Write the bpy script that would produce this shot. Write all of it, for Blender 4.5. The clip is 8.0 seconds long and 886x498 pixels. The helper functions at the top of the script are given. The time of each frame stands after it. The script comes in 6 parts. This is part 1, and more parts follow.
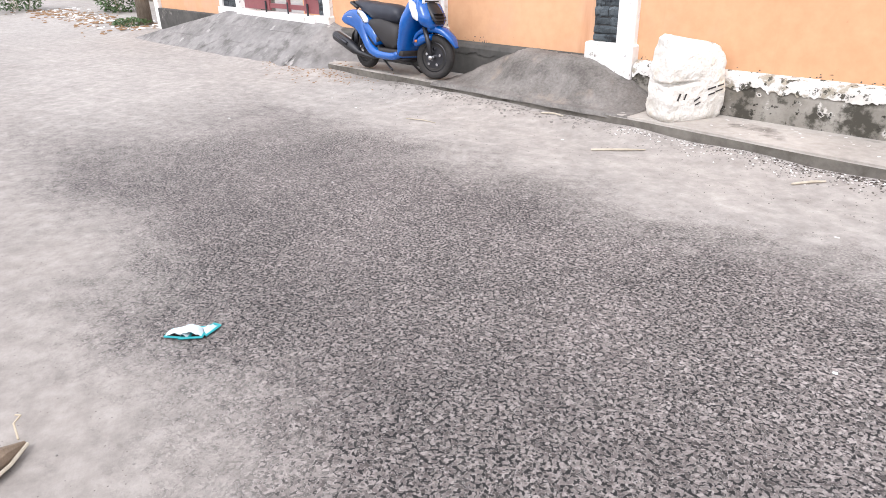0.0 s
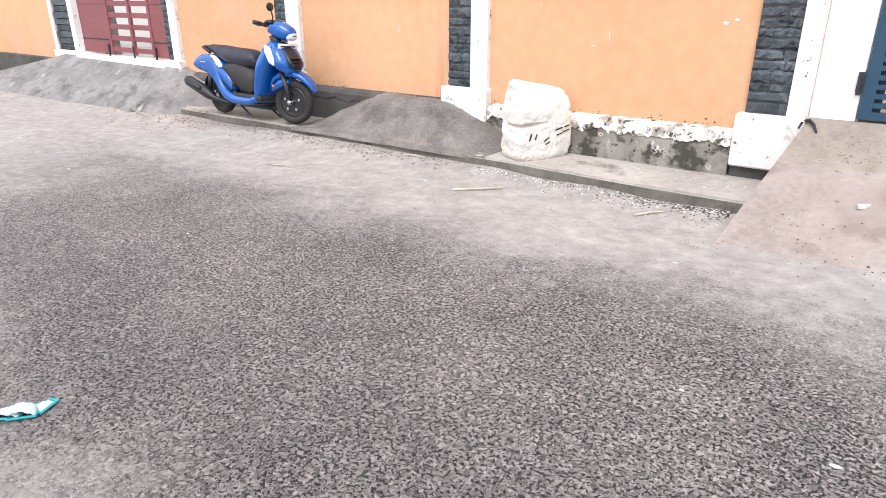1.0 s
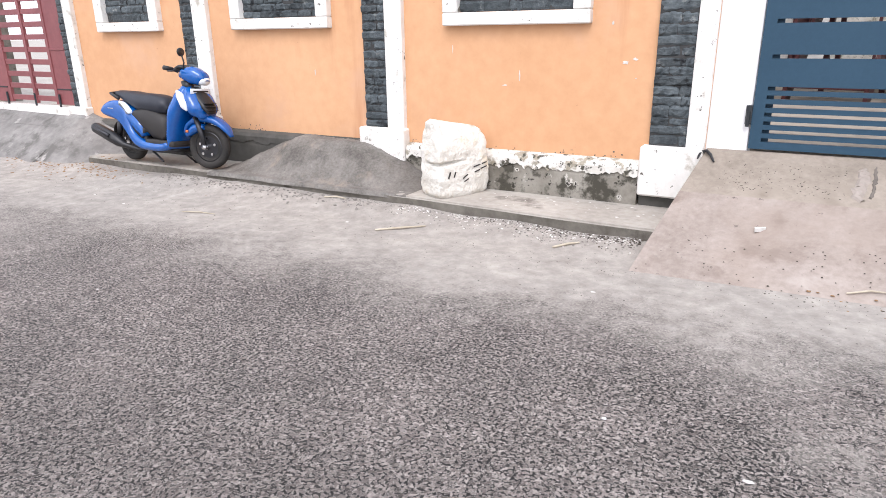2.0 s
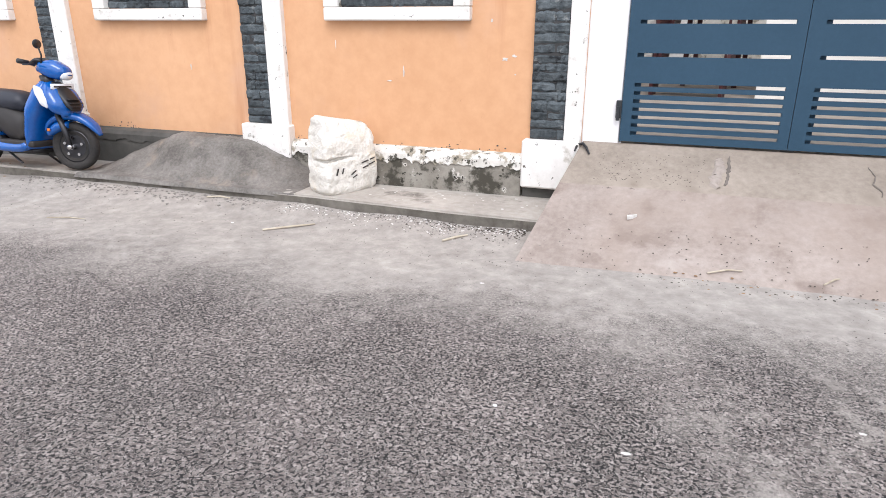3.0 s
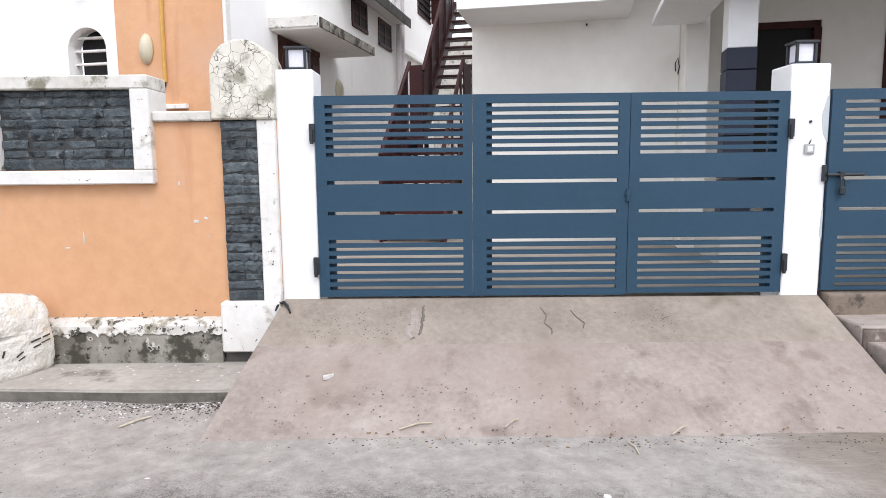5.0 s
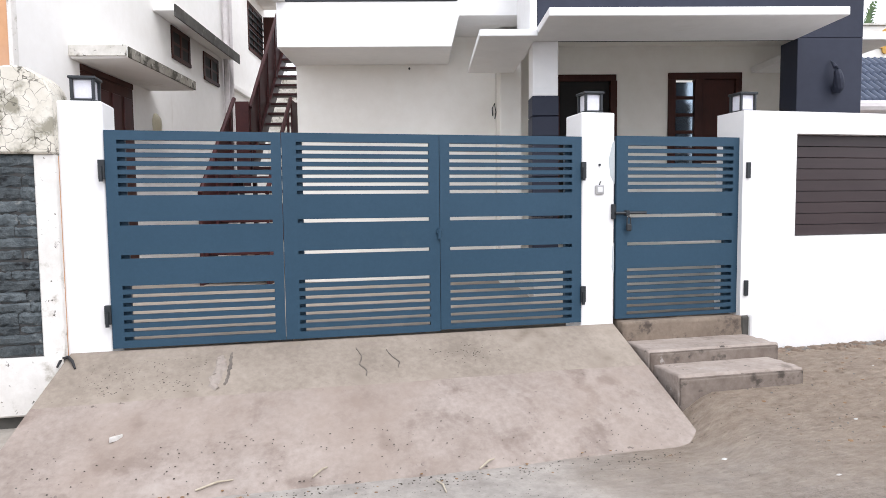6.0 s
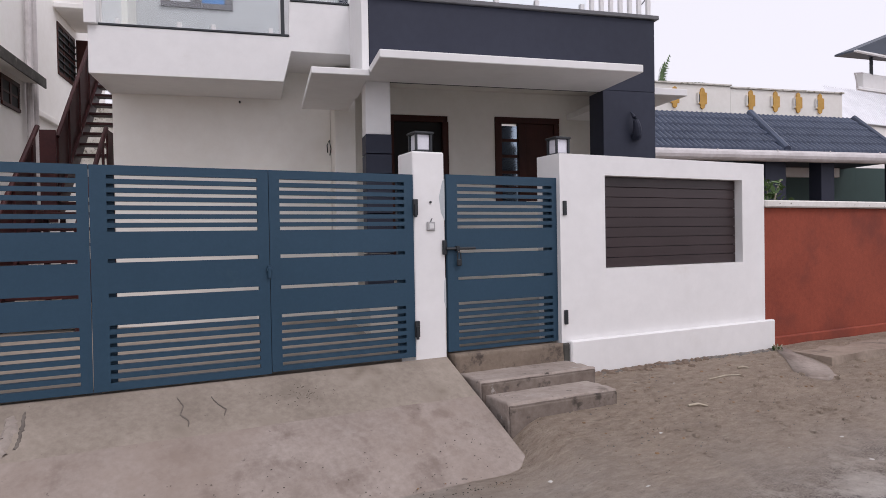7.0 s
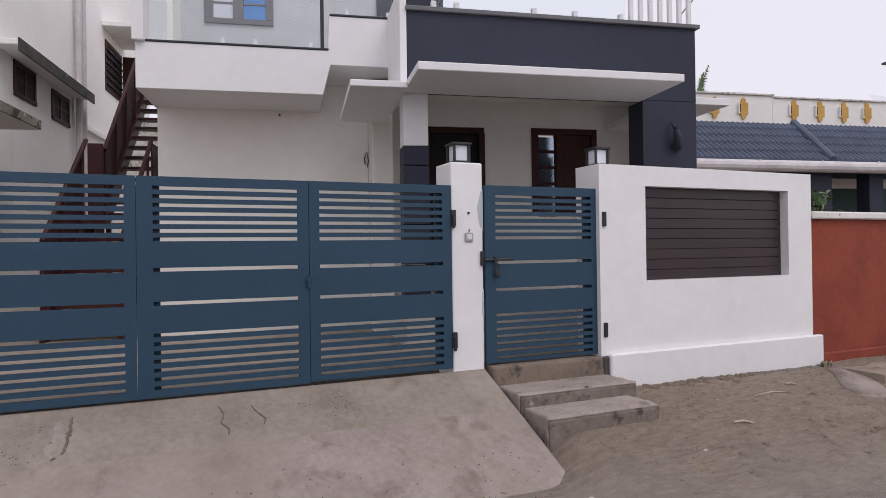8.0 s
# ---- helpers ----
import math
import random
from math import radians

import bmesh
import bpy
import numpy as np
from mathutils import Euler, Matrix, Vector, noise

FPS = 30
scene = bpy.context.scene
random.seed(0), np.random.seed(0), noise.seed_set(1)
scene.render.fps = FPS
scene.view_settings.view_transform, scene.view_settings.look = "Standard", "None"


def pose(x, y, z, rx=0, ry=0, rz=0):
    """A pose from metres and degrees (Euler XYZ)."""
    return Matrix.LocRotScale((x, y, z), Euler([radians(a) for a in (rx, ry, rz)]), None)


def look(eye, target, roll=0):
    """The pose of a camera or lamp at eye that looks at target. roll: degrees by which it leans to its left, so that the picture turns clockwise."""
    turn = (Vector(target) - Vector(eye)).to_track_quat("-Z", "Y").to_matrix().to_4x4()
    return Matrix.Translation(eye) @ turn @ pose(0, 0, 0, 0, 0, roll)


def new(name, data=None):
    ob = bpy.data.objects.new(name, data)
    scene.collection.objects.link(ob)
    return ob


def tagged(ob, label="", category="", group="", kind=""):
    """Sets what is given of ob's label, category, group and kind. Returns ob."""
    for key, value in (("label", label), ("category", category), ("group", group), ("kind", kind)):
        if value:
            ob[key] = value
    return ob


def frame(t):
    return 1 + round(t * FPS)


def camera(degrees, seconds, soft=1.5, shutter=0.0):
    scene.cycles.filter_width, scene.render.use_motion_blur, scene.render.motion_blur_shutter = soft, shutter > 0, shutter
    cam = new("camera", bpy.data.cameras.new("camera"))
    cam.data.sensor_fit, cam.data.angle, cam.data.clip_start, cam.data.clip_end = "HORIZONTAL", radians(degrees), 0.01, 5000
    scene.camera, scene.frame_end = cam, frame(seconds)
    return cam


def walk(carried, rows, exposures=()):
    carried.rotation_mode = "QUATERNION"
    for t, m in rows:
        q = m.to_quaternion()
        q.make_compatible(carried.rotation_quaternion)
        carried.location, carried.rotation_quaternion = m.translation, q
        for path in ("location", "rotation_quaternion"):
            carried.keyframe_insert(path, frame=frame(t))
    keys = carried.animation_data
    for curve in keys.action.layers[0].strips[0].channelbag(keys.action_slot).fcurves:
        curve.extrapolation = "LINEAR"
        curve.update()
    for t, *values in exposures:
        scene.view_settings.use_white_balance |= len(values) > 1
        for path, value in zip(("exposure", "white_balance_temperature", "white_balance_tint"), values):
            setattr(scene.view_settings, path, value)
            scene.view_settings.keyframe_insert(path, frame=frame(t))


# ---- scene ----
cam = camera(68.8, 8.0, soft=0.8)
PATH = [
    (0, (0.27, -4.77, 1.27), (-1.081, -3.557, 0.431), -1.5),
    (0.5, (0.277, -4.734, 1.275), (-0.962, -3.383, 0.476), -0.9),
    (1, (0.285, -4.73, 1.282), (-0.807, -3.223, 0.551), -0.1),
    (1.2, (0.288, -4.756, 1.319), (-0.744, -3.198, 0.608), 0.2),
    (2.3, (0.322, -4.71, 1.317), (-0.549, -3.019, 0.699), -0.8),
    (2.5, (0.325, -4.73, 1.347), (-0.483, -3.01, 0.724), -0.5),
    (3, (0.341, -4.731, 1.35), (-0.284, -2.949, 0.691), 0.1),
    (3.5, (0.369, -4.705, 1.352), (-0.031, -2.854, 0.706), -0.3),
    (4, (0.406, -4.646, 1.352), (0.254, -2.722, 0.825), -0.0),
    (4.2, (0.434, -4.627, 1.399), (0.369, -2.677, 0.958), -0.3),
    (5.3, (1.05, -4.433, 1.458), (1.065, -2.445, 1.244), -0.8),
    (5.5, (1.091, -4.444, 1.457), (1.184, -2.455, 1.267), -0.7),
    (6, (1.149, -4.436, 1.461), (1.59, -2.49, 1.324), -0.6),
    (6.5, (1.177, -4.429, 1.473), (1.871, -2.557, 1.357), -0.8),
    (7, (1.212, -4.441, 1.46), (2.111, -2.655, 1.429), -1.0),
    (7.5, (1.22, -4.45, 1.454), (2.145, -2.677, 1.431), -0.8),
    (8, (1.189, -4.411, 1.449), (1.995, -2.581, 1.458), -0.8),
]
walk(cam, [(t, look(eye, target, roll)) for t, eye, target, roll in PATH],
     [(0, 0.02, 6150, 15), (1.0, 0.0, 6150, 15), (2.5, -0.16, 6150, 14), (4.0, -0.26, 6050, 13), (5.5, -0.38, 6130, 13), (6.0, -0.32, 6180, 13), (6.5, -0.45, 6210, 14), (6.8, -0.98, 6330, 18), (7.0, -1.20, 6330, 20), (8.0, -1.34, 6300, 20)])

# ---- light ----
SUN_ELEV, SUN_AZ = 52.0, 160.0  # degrees; azimuth counted clockwise from +y
world = bpy.data.worlds.new("overcast_sky")
scene.world = world
world.use_nodes = True
wn, wl = world.node_tree.nodes, world.node_tree.links
wn.clear()
sky = wn.new("ShaderNodeTexSky")
sky.sky_type = "NISHITA"
sky.sun_disc = False
sky.sun_elevation, sky.sun_rotation = radians(SUN_ELEV), radians(SUN_AZ)
sky.air_density, sky.dust_density, sky.ozone_density = 1.0, 4.0, 1.0
hazy = wn.new("ShaderNodeHueSaturation")
hazy.inputs["Saturation"].default_value = 0.22
hazy.inputs["Value"].default_value = 1.0
bg = wn.new("ShaderNodeBackground")
bg.inputs["Strength"].default_value = 0.335
wout = wn.new("ShaderNodeOutputWorld")
wl.new(sky.outputs[0], hazy.inputs["Color"])
cloud = wn.new("ShaderNodeMixRGB")  # a closed, even cloud cover
cloud.inputs[0].default_value = 0.8
cloud.inputs[2].default_value = (6.9, 7.0, 7.15, 1)
wl.new(hazy.outputs[0], cloud.inputs[1])
wl.new(cloud.outputs[0], bg.inputs["Color"])
wl.new(bg.outputs[0], wout.inputs[0])
sun_data = bpy.data.lights.new("sun", "SUN")
sun_data.energy, sun_data.angle, sun_data.color = 1.7, radians(25), (1.0, 0.95, 0.89)
sun = new("sun", sun_data)
_a, _e = radians(SUN_AZ), radians(SUN_ELEV)
_from = Vector((math.sin(_a) * math.cos(_e), math.cos(_a) * math.cos(_e), math.sin(_e)))
sun.matrix_world = look(_from * 40, (0, 0, 0))


# ---- materials ----
def nodes_of(m):
    m.use_nodes = True
    nt = m.node_tree
    return nt, nt.nodes["Principled BSDF"], nt.nodes.new, nt.links.new


def ramp_node(add, stops):
    r = add("ShaderNodeValToRGB")
    while len(r.color_ramp.elements) < len(stops):
        r.color_ramp.elements.new(0.5)
    for el, (p, c) in zip(r.color_ramp.elements, stops):
        el.position, el.color = p, (*c, 1)
    return r


def noise_node(add, link, pos, scale, detail=5, rough=0.6, stretch=None):
    n = add("ShaderNodeTexNoise")
    n.inputs["Scale"].default_value, n.inputs["Detail"].default_value, n.inputs["Roughness"].default_value = scale, detail, rough
    if stretch:
        v = add("ShaderNodeVectorMath")
        v.operation = "MULTIPLY"
        v.inputs[1].default_value = stretch
        link(pos, v.inputs[0])
        pos = v.outputs[0]
    link(pos, n.inputs["Vector"])
    return n.outputs["Fac"]


def mix_col(add, link, kind, fac, a, b):
    n = add("ShaderNodeMixRGB")
    n.blend_type = kind
    for sock, val in ((n.inputs[0], fac), (n.inputs[1], a), (n.inputs[2], b)):
        if isinstance(val, (int, float)):
            sock.default_value = val
        elif isinstance(val, tuple):
            sock.default_value = (*val, 1)
        else:
            link(val, sock)
    return n.outputs[0]


def step_node(add, link, src, lo, hi):
    n = add("ShaderNodeMapRange")
    n.inputs[1].default_value, n.inputs[2].default_value = lo, hi
    n.interpolation_type = "SMOOTHSTEP"
    link(src, n.inputs[0])
    return n.outputs[0]


def surface(name, c1, c2, grain=30.0, broad=1.5, rough=0.8, metal=0.0, bump=0.15, bump_scale=None, stains=(), vary=0.0, coat=0.0,
            stretch=None, dist=0.004):
    """Paint, plaster, stone...: c1 to c2 over a fine and a broad noise; stains: (colour, scale, lo, hi, stretch)."""
    m = bpy.data.materials.new(name)
    nt, bsdf, add, link = nodes_of(m)
    pos = add("ShaderNodeNewGeometry").outputs["Position"]
    fine = noise_node(add, link, pos, grain, 6, 0.65, stretch)
    wide = noise_node(add, link, pos, broad, 4, 0.55)
    both = add("ShaderNodeMath")
    both.operation = "MULTIPLY_ADD"
    both.inputs[1].default_value = 0.45
    link(fine, both.inputs[0])
    half = add("ShaderNodeMath")
    half.operation = "MULTIPLY"
    half.inputs[1].default_value = 0.55
    link(wide, half.inputs[0])
    link(half.outputs[0], both.inputs[2])
    r = ramp_node(add, [(0.36, c1), (0.64, c2)])
    link(both.outputs[0], r.inputs[0])
    col = r.outputs[0]
    for s in stains:
        sc, scale, lo, hi = s[:4]
        f = noise_node(add, link, pos, scale, 7, 0.62, s[4] if len(s) > 4 else None)
        col = mix_col(add, link, "MIX", step_node(add, link, f, lo, hi), col, sc)
    if vary:
        info = add("ShaderNodeObjectInfo")
        hsv = add("ShaderNodeHueSaturation")
        rng = add("ShaderNodeMapRange")
        rng.inputs[3].default_value, rng.inputs[4].default_value = 1 - vary, 1 + vary
        link(info.outputs["Random"], rng.inputs[0])
        link(rng.outputs[0], hsv.inputs["Value"])
        link(col, hsv.inputs["Color"])
        col = hsv.outputs[0]
    link(col, bsdf.inputs["Base Color"])
    bsdf.inputs["Roughness"].default_value, bsdf.inputs["Metallic"].default_value = rough, metal
    if coat:
        bsdf.inputs["Coat Weight"].default_value = coat
        bsdf.inputs["Coat Roughness"].default_value = 0.08
    if bump:
        b = add("ShaderNodeBump")
        b.inputs["Strength"].default_value, b.inputs["Distance"].default_value = bump, dist
        link(noise_node(add, link, pos, bump_scale or grain * 1.7, 5, 0.6), b.inputs["Height"])
        link(b.outputs[0], bsdf.inputs["Normal"])
    return m


def crazed(m, scale, width, colour):
    """Adds a net of dark hairline cracks to a surface."""
    nt, bsdf, add, link = nodes_of(m)
    pos = add("ShaderNodeNewGeometry").outputs["Position"]
    v = add("ShaderNodeTexVoronoi")
    v.feature = "DISTANCE_TO_EDGE"
    v.inputs["Scale"].default_value = scale
    bend = add("ShaderNodeTexNoise")
    bend.inputs["Scale"].default_value = 14
    off = add("ShaderNodeVectorMath")
    off.operation = "MULTIPLY_ADD"
    off.inputs[1].default_value = (0.08, 0.08, 0.08)
    link(pos, bend.inputs["Vector"])
    link(bend.outputs["Color"], off.inputs[0])
    link(pos, off.inputs[2])
    link(off.outputs[0], v.inputs["Vector"])
    old = bsdf.inputs["Base Color"].links[0].from_socket
    some = add("ShaderNodeMath")
    some.operation = "MULTIPLY"
    link(step_node(add, link, v.outputs["Distance"], width, width * 0.3), some.inputs[0])
    link(step_node(add, link, noise_node(add, link, pos, 5.0, 4, 0.6), 0.38, 0.60), some.inputs[1])
    link(mix_col(add, link, "MIX", some.outputs[0], old, colour), bsdf.inputs["Base Color"])
    return m


def plain(name, c, rough=0.5, metal=0.0, coat=0.0):
    d = tuple(k * 0.86 for k in c)
    return surface(name, d, c, grain=60, broad=4, rough=rough, metal=metal, bump=0.03, coat=coat)


def ground_material():
    """Worn asphalt with bared stones, dusty concrete-grey margins along the walls and sand by the white wall."""
    m = bpy.data.materials.new("road_surface")
    nt, bsdf, add, link = nodes_of(m)
    pos = add("ShaderNodeNewGeometry").outputs["Position"]
    sep = add("ShaderNodeSeparateXYZ")
    link(pos, sep.inputs[0])
    flat = add("ShaderNodeVectorMath")
    flat.operation = "MULTIPLY"
    flat.inputs[1].default_value = (1, 1, 0.2)
    link(pos, flat.inputs[0])
    vor = add("ShaderNodeTexVoronoi")  # the bared stones, each with its own grey
    vor.inputs["Scale"].default_value = 80
    link(flat.outputs[0], vor.inputs["Vector"])
    cell = add("ShaderNodeSeparateColor")
    link(vor.outputs["Color"], cell.inputs[0])
    fine = noise_node(add, link, pos, 26, 6, 0.7)
    mid = noise_node(add, link, pos, 2.2, 5, 0.6)
    wide = noise_node(add, link, pos, 0.55, 4, 0.55)
    stone = ramp_node(add, [(0.0, (0.045, 0.038, 0.035)), (0.3, (0.125, 0.108, 0.101)), (0.75, (0.215, 0.191, 0.179)), (1.0, (0.33, 0.300, 0.282))])
    link(cell.outputs[0], stone.inputs[0])
    grime_shade = ramp_node(add, [(0.34, (0.66, 0.63, 0.62)), (0.66, (1.28, 1.27, 1.26))])
    link(noise_node(add, link, pos, 150, 3, 0.7), grime_shade.inputs[0])
    stones = mix_col(add, link, "MULTIPLY", 1.0, stone.outputs[0], grime_shade.outputs[0])
    # sharp dark hollows between the stones, with pale worn lips; fewer where the dust has filled them
    hollow = noise_node(add, link, flat.outputs[0], 78, 2, 0.58)
    rough_more = noise_node(add, link, pos, 1.4, 4, 0.6)
    depth = add("ShaderNodeMath")
    depth.operation = "MULTIPLY_ADD"
    depth.inputs[1].default_value = -0.16
    link(rough_more, depth.inputs[0])
    link(hollow, depth.inputs[2])
    lane = step_node(add, link, sep.outputs["Y"], -2.7, -3.9)
    stones = mix_col(add, link, "MULTIPLY", lane, stones, (0.76, 0.75, 0.75))
    lip = step_node(add, link, depth.outputs[0], 0.412, 0.398)
    asphalt = mix_col(add, link, "MIX", lip, stones, (0.40, 0.375, 0.352))
    pit = step_node(add, link, depth.outputs[0], 0.396, 0.384)
    asphalt = mix_col(add, link, "MIX", pit, asphalt, (0.009, 0.008, 0.0075))
    # dusty margins
    silt = ramp_node(add, [(0.25, (0.225, 0.207, 0.188)), (0.5, (0.322, 0.301, 0.276)), (0.75, (0.435, 0.41, 0.378))])
    link(noise_node(add, link, pos, 9, 8, 0.7), silt.inputs[0])
    silt_col = mix_col(add, link, "MULTIPLY", 0.5, silt.outputs[0], mix_col(add, link, "MIX", wide, (0.72, 0.70, 0.68), (1.1, 1.08, 1.05)))
    grit = add("ShaderNodeTexVoronoi")
    grit.inputs["Scale"].default_value = 34
    link(flat.outputs[0], grit.inputs["Vector"])
    speck = step_node(add, link, grit.outputs["Distance"], 0.10, 0.05)
    silt_col = mix_col(add, link, "MIX", speck, silt_col, (0.10, 0.085, 0.07))

    def wobble(src, amount, scale):
        n = add("ShaderNodeMath")
        n.operation = "MULTIPLY_ADD"
        n.inputs[1].default_value = amount
        link(noise_node(add, link, pos, scale, 7, 0.62), n.inputs[0])
        link(src, n.inputs[2])
        return n.outputs[0]
    near_wall = step_node(add, link, wobble(sep.outputs["Y"], 1.5, 0.9), -1.85, -0.15)
    slant = add("ShaderNodeMath")
    slant.operation = "MULTIPLY_ADD"
    slant.inputs[1].default_value = 0.137
    link(sep.outputs["X"], slant.inputs[0])  # the verge on the near side of the street
    link(sep.outputs["Y"], slant.inputs[2])
    near_us = step_node(add, link, wobble(slant.outputs[0], -1.6, 0.8), -4.75, -6.15)
    far_left = step_node(add, link, wobble(sep.outputs["X"], 2.5, 0.6), -1.5, -6.0)
    half = add("ShaderNodeMath")
    half.operation = "MULTIPLY"
    half.inputs[1].default_value = 0.66
    link(far_left, half.inputs[0])
    patch = step_node(add, link, noise_node(add, link, pos, 1.7, 10, 0.74), 0.44, 0.62)
    patch_h = add("ShaderNodeMath")
    patch_h.operation = "MULTIPLY"
    link(step_node(add, link, wobble(sep.outputs["X"], 1.2, 0.9), 0.6, 2.0), patch_h.inputs[1])
    thin = add("ShaderNodeMath")
    thin.operation = "MULTIPLY"
    thin.inputs[1].default_value = 0.72
    link(patch, thin.inputs[0])
    link(thin.outputs[0], patch_h.inputs[0])
    silt_col = mix_col(add, link, "MULTIPLY", near_us, silt_col, (0.74, 0.72, 0.71))
    cover = near_wall
    for other in (near_us, half.outputs[0], patch_h.outputs[0]):
        n = add("ShaderNodeMath")
        n.operation = "MAXIMUM"
        link(cover, n.inputs[0])
        link(other, n.inputs[1])
        cover = n.outputs[0]
    broke = add("ShaderNodeMath")
    broke.operation = "MULTIPLY_ADD"
    broke.inputs[1].default_value = 0.9
    link(noise_node(add, link, pos, 14, 6, 0.7), broke.inputs[0])
    sub = add("ShaderNodeMath")
    sub.operation = "SUBTRACT"
    sub.inputs[1].default_value = 0.45
    link(cover, sub.inputs[0])
    link(sub.outputs[0], broke.inputs[2])
    cov = step_node(add, link, broke.outputs[0], -0.05, 0.75)
    col = mix_col(add, link, "MIX", cov, asphalt, silt_col)
    sandy = step_node(add, link, wobble(sep.outputs["X"], 1.5, 0.9), 2.9, 4.6)
    sand_n = add("ShaderNodeMath")
    sand_n.operation = "MULTIPLY"
    link(sandy, sand_n.inputs[0])
    link(near_wall, sand_n.inputs[1])
    # sand colour, with the light and dark of its lumps painted in by noise
    sand_lump_shade = ramp_node(add, [(0.30, (0.14, 0.100, 0.072)), (0.40, (0.34, 0.266, 0.202)), (0.56, (0.44, 0.355, 0.278)), (0.74, (0.56, 0.47, 0.38))])
    link(noise_node(add, link, pos, 15.0, 10, 0.78, (0.6, 1.5, 1.0)), sand_lump_shade.inputs[0])
    col = mix_col(add, link, "MIX", sand_n.outputs[0], col, sand_lump_shade.outputs[0])
    tone = mix_col(add, link, "MIX", mid, (0.78, 0.77, 0.77), (1.20, 1.19, 1.18))
    col = mix_col(add, link, "MULTIPLY", 1.0, col, tone)
    link(col, bsdf.inputs["Base Color"])
    bsdf.inputs["Roughness"].default_value = 0.9
    b = add("ShaderNodeBump")
    b.inputs["Strength"].default_value, b.inputs["Distance"].default_value = 0.7, 0.009
    hgt = mix_col(add, link, "MIX", cov, step_node(add, link, depth.outputs[0], 0.36, 0.40), fine)
    link(hgt, b.inputs["Height"])
    # trodden sand: lumps and scuffs in the verge
    lump = add("ShaderNodeMath")
    lump.operation = "MULTIPLY"
    link(noise_node(add, link, pos, 11.0, 10, 0.74, (0.6, 1.6, 1.0)), lump.inputs[0])
    link(sand_n.outputs[0], lump.inputs[1])
    b2 = add("ShaderNodeBump")
    b2.inputs["Strength"].default_value, b2.inputs["Distance"].default_value = 1.0, 0.10
    link(lump.outputs[0], b2.inputs["Height"])
    link(b.outputs[0], b2.inputs["Normal"])
    link(b2.outputs[0], bsdf.inputs["Normal"])
    return m


def glass_material(name, tint=(0.9, 0.95, 0.96), rough=0.02):
    m = bpy.data.materials.new(name)
    nt, bsdf, add, link = nodes_of(m)
    bsdf.inputs["Base Color"].default_value = (*tint, 1)
    bsdf.inputs["Roughness"].default_value = rough
    bsdf.inputs["Transmission Weight"].default_value = 1.0
    bsdf.inputs["IOR"].default_value = 1.45
    return m


ROAD = ground_material()
MOULD = (0.10, 0.095, 0.075)
ORANGE = surface("orange_wall_paint", (0.575, 0.315, 0.165), (0.665, 0.385, 0.215), grain=10, broad=0.7, rough=0.85, bump=0.10, bump_scale=60,
                 stains=(((0.60, 0.36, 0.23), 0.9, 0.52, 0.72), ((0.52, 0.265, 0.135), 3.0, 0.58, 0.75, (1.0, 1.0, 0.10)), ((0.44, 0.22, 0.11), 26.0, 0.70, 0.75)))
WORN_WHITE = surface("weathered_white_paint", (0.66, 0.64, 0.60), (0.80, 0.78, 0.75), grain=18, broad=2.2, rough=0.85, bump=0.25,
                     stains=(((0.40, 0.37, 0.31), 6.0, 0.57, 0.72), ((0.10, 0.09, 0.075), 24.0, 0.64, 0.69), ((0.16, 0.14, 0.11), 5.0, 0.68, 0.74)))
MOULDY_WHITE = surface("mouldy_white_plaster", (0.50, 0.48, 0.42), (0.74, 0.72, 0.68), grain=10, broad=3.0, rough=0.9, bump=0.5,
                       stains=(((0.22, 0.20, 0.15), 7.0, 0.52, 0.68), ((0.08, 0.075, 0.06), 16.0, 0.60, 0.70)))
CAP_WHITE = crazed(surface("cracked_mouldy_cap", (0.56, 0.52, 0.43), (0.76, 0.73, 0.66), grain=10, broad=3.0, rough=0.9, bump=0.6,
                           stains=(((0.30, 0.28, 0.22), 6.0, 0.50, 0.66), ((0.09, 0.085, 0.07), 12.0, 0.60, 0.70))), 15.0, 0.036, (0.10, 0.09, 0.07))
PLINTH_STAINED = surface("stained_plinth_cement", (0.15, 0.135, 0.11), (0.33, 0.31, 0.27), grain=12, broad=2.4, rough=0.92, bump=0.6,
                         stains=(((0.055, 0.05, 0.038), 6.0, 0.48, 0.60), ((0.60, 0.57, 0.52), 9.0, 0.60, 0.66), ((0.03, 0.027, 0.02), 18.0, 0.60, 0.66)))
PEELING = surface("peeling_whitewash", (0.52, 0.50, 0.45), (0.76, 0.74, 0.70), grain=14, broad=4.0, rough=0.9, bump=0.6,
                  stains=(((0.30, 0.27, 0.21), 8.0, 0.52, 0.62), ((0.07, 0.065, 0.05), 13.0, 0.56, 0.62), ((0.04, 0.036, 0.03), 34.0, 0.62, 0.66)))
PLINTH_DARK = surface("dark_damp_cement", (0.045, 0.043, 0.038), (0.10, 0.095, 0.085), grain=9, broad=2.0, rough=0.9, bump=0.5,
                      stains=(((0.22, 0.20, 0.18), 5.0, 0.60, 0.74),))
SLATE = surface("dark_slate_strip", (0.040, 0.050, 0.056), (0.105, 0.122, 0.130), grain=24, broad=7, rough=0.6, bump=1.0, bump_scale=30, vary=0.28,
                stains=(((0.20, 0.21, 0.205), 14.0, 0.60, 0.72), ((0.018, 0.021, 0.024), 9.0, 0.56, 0.66)), dist=0.02)
MORTAR = surface("slate_mortar", (0.03, 0.03, 0.03), (0.06, 0.06, 0.06), grain=20, broad=4, rough=0.95, bump=0.4)
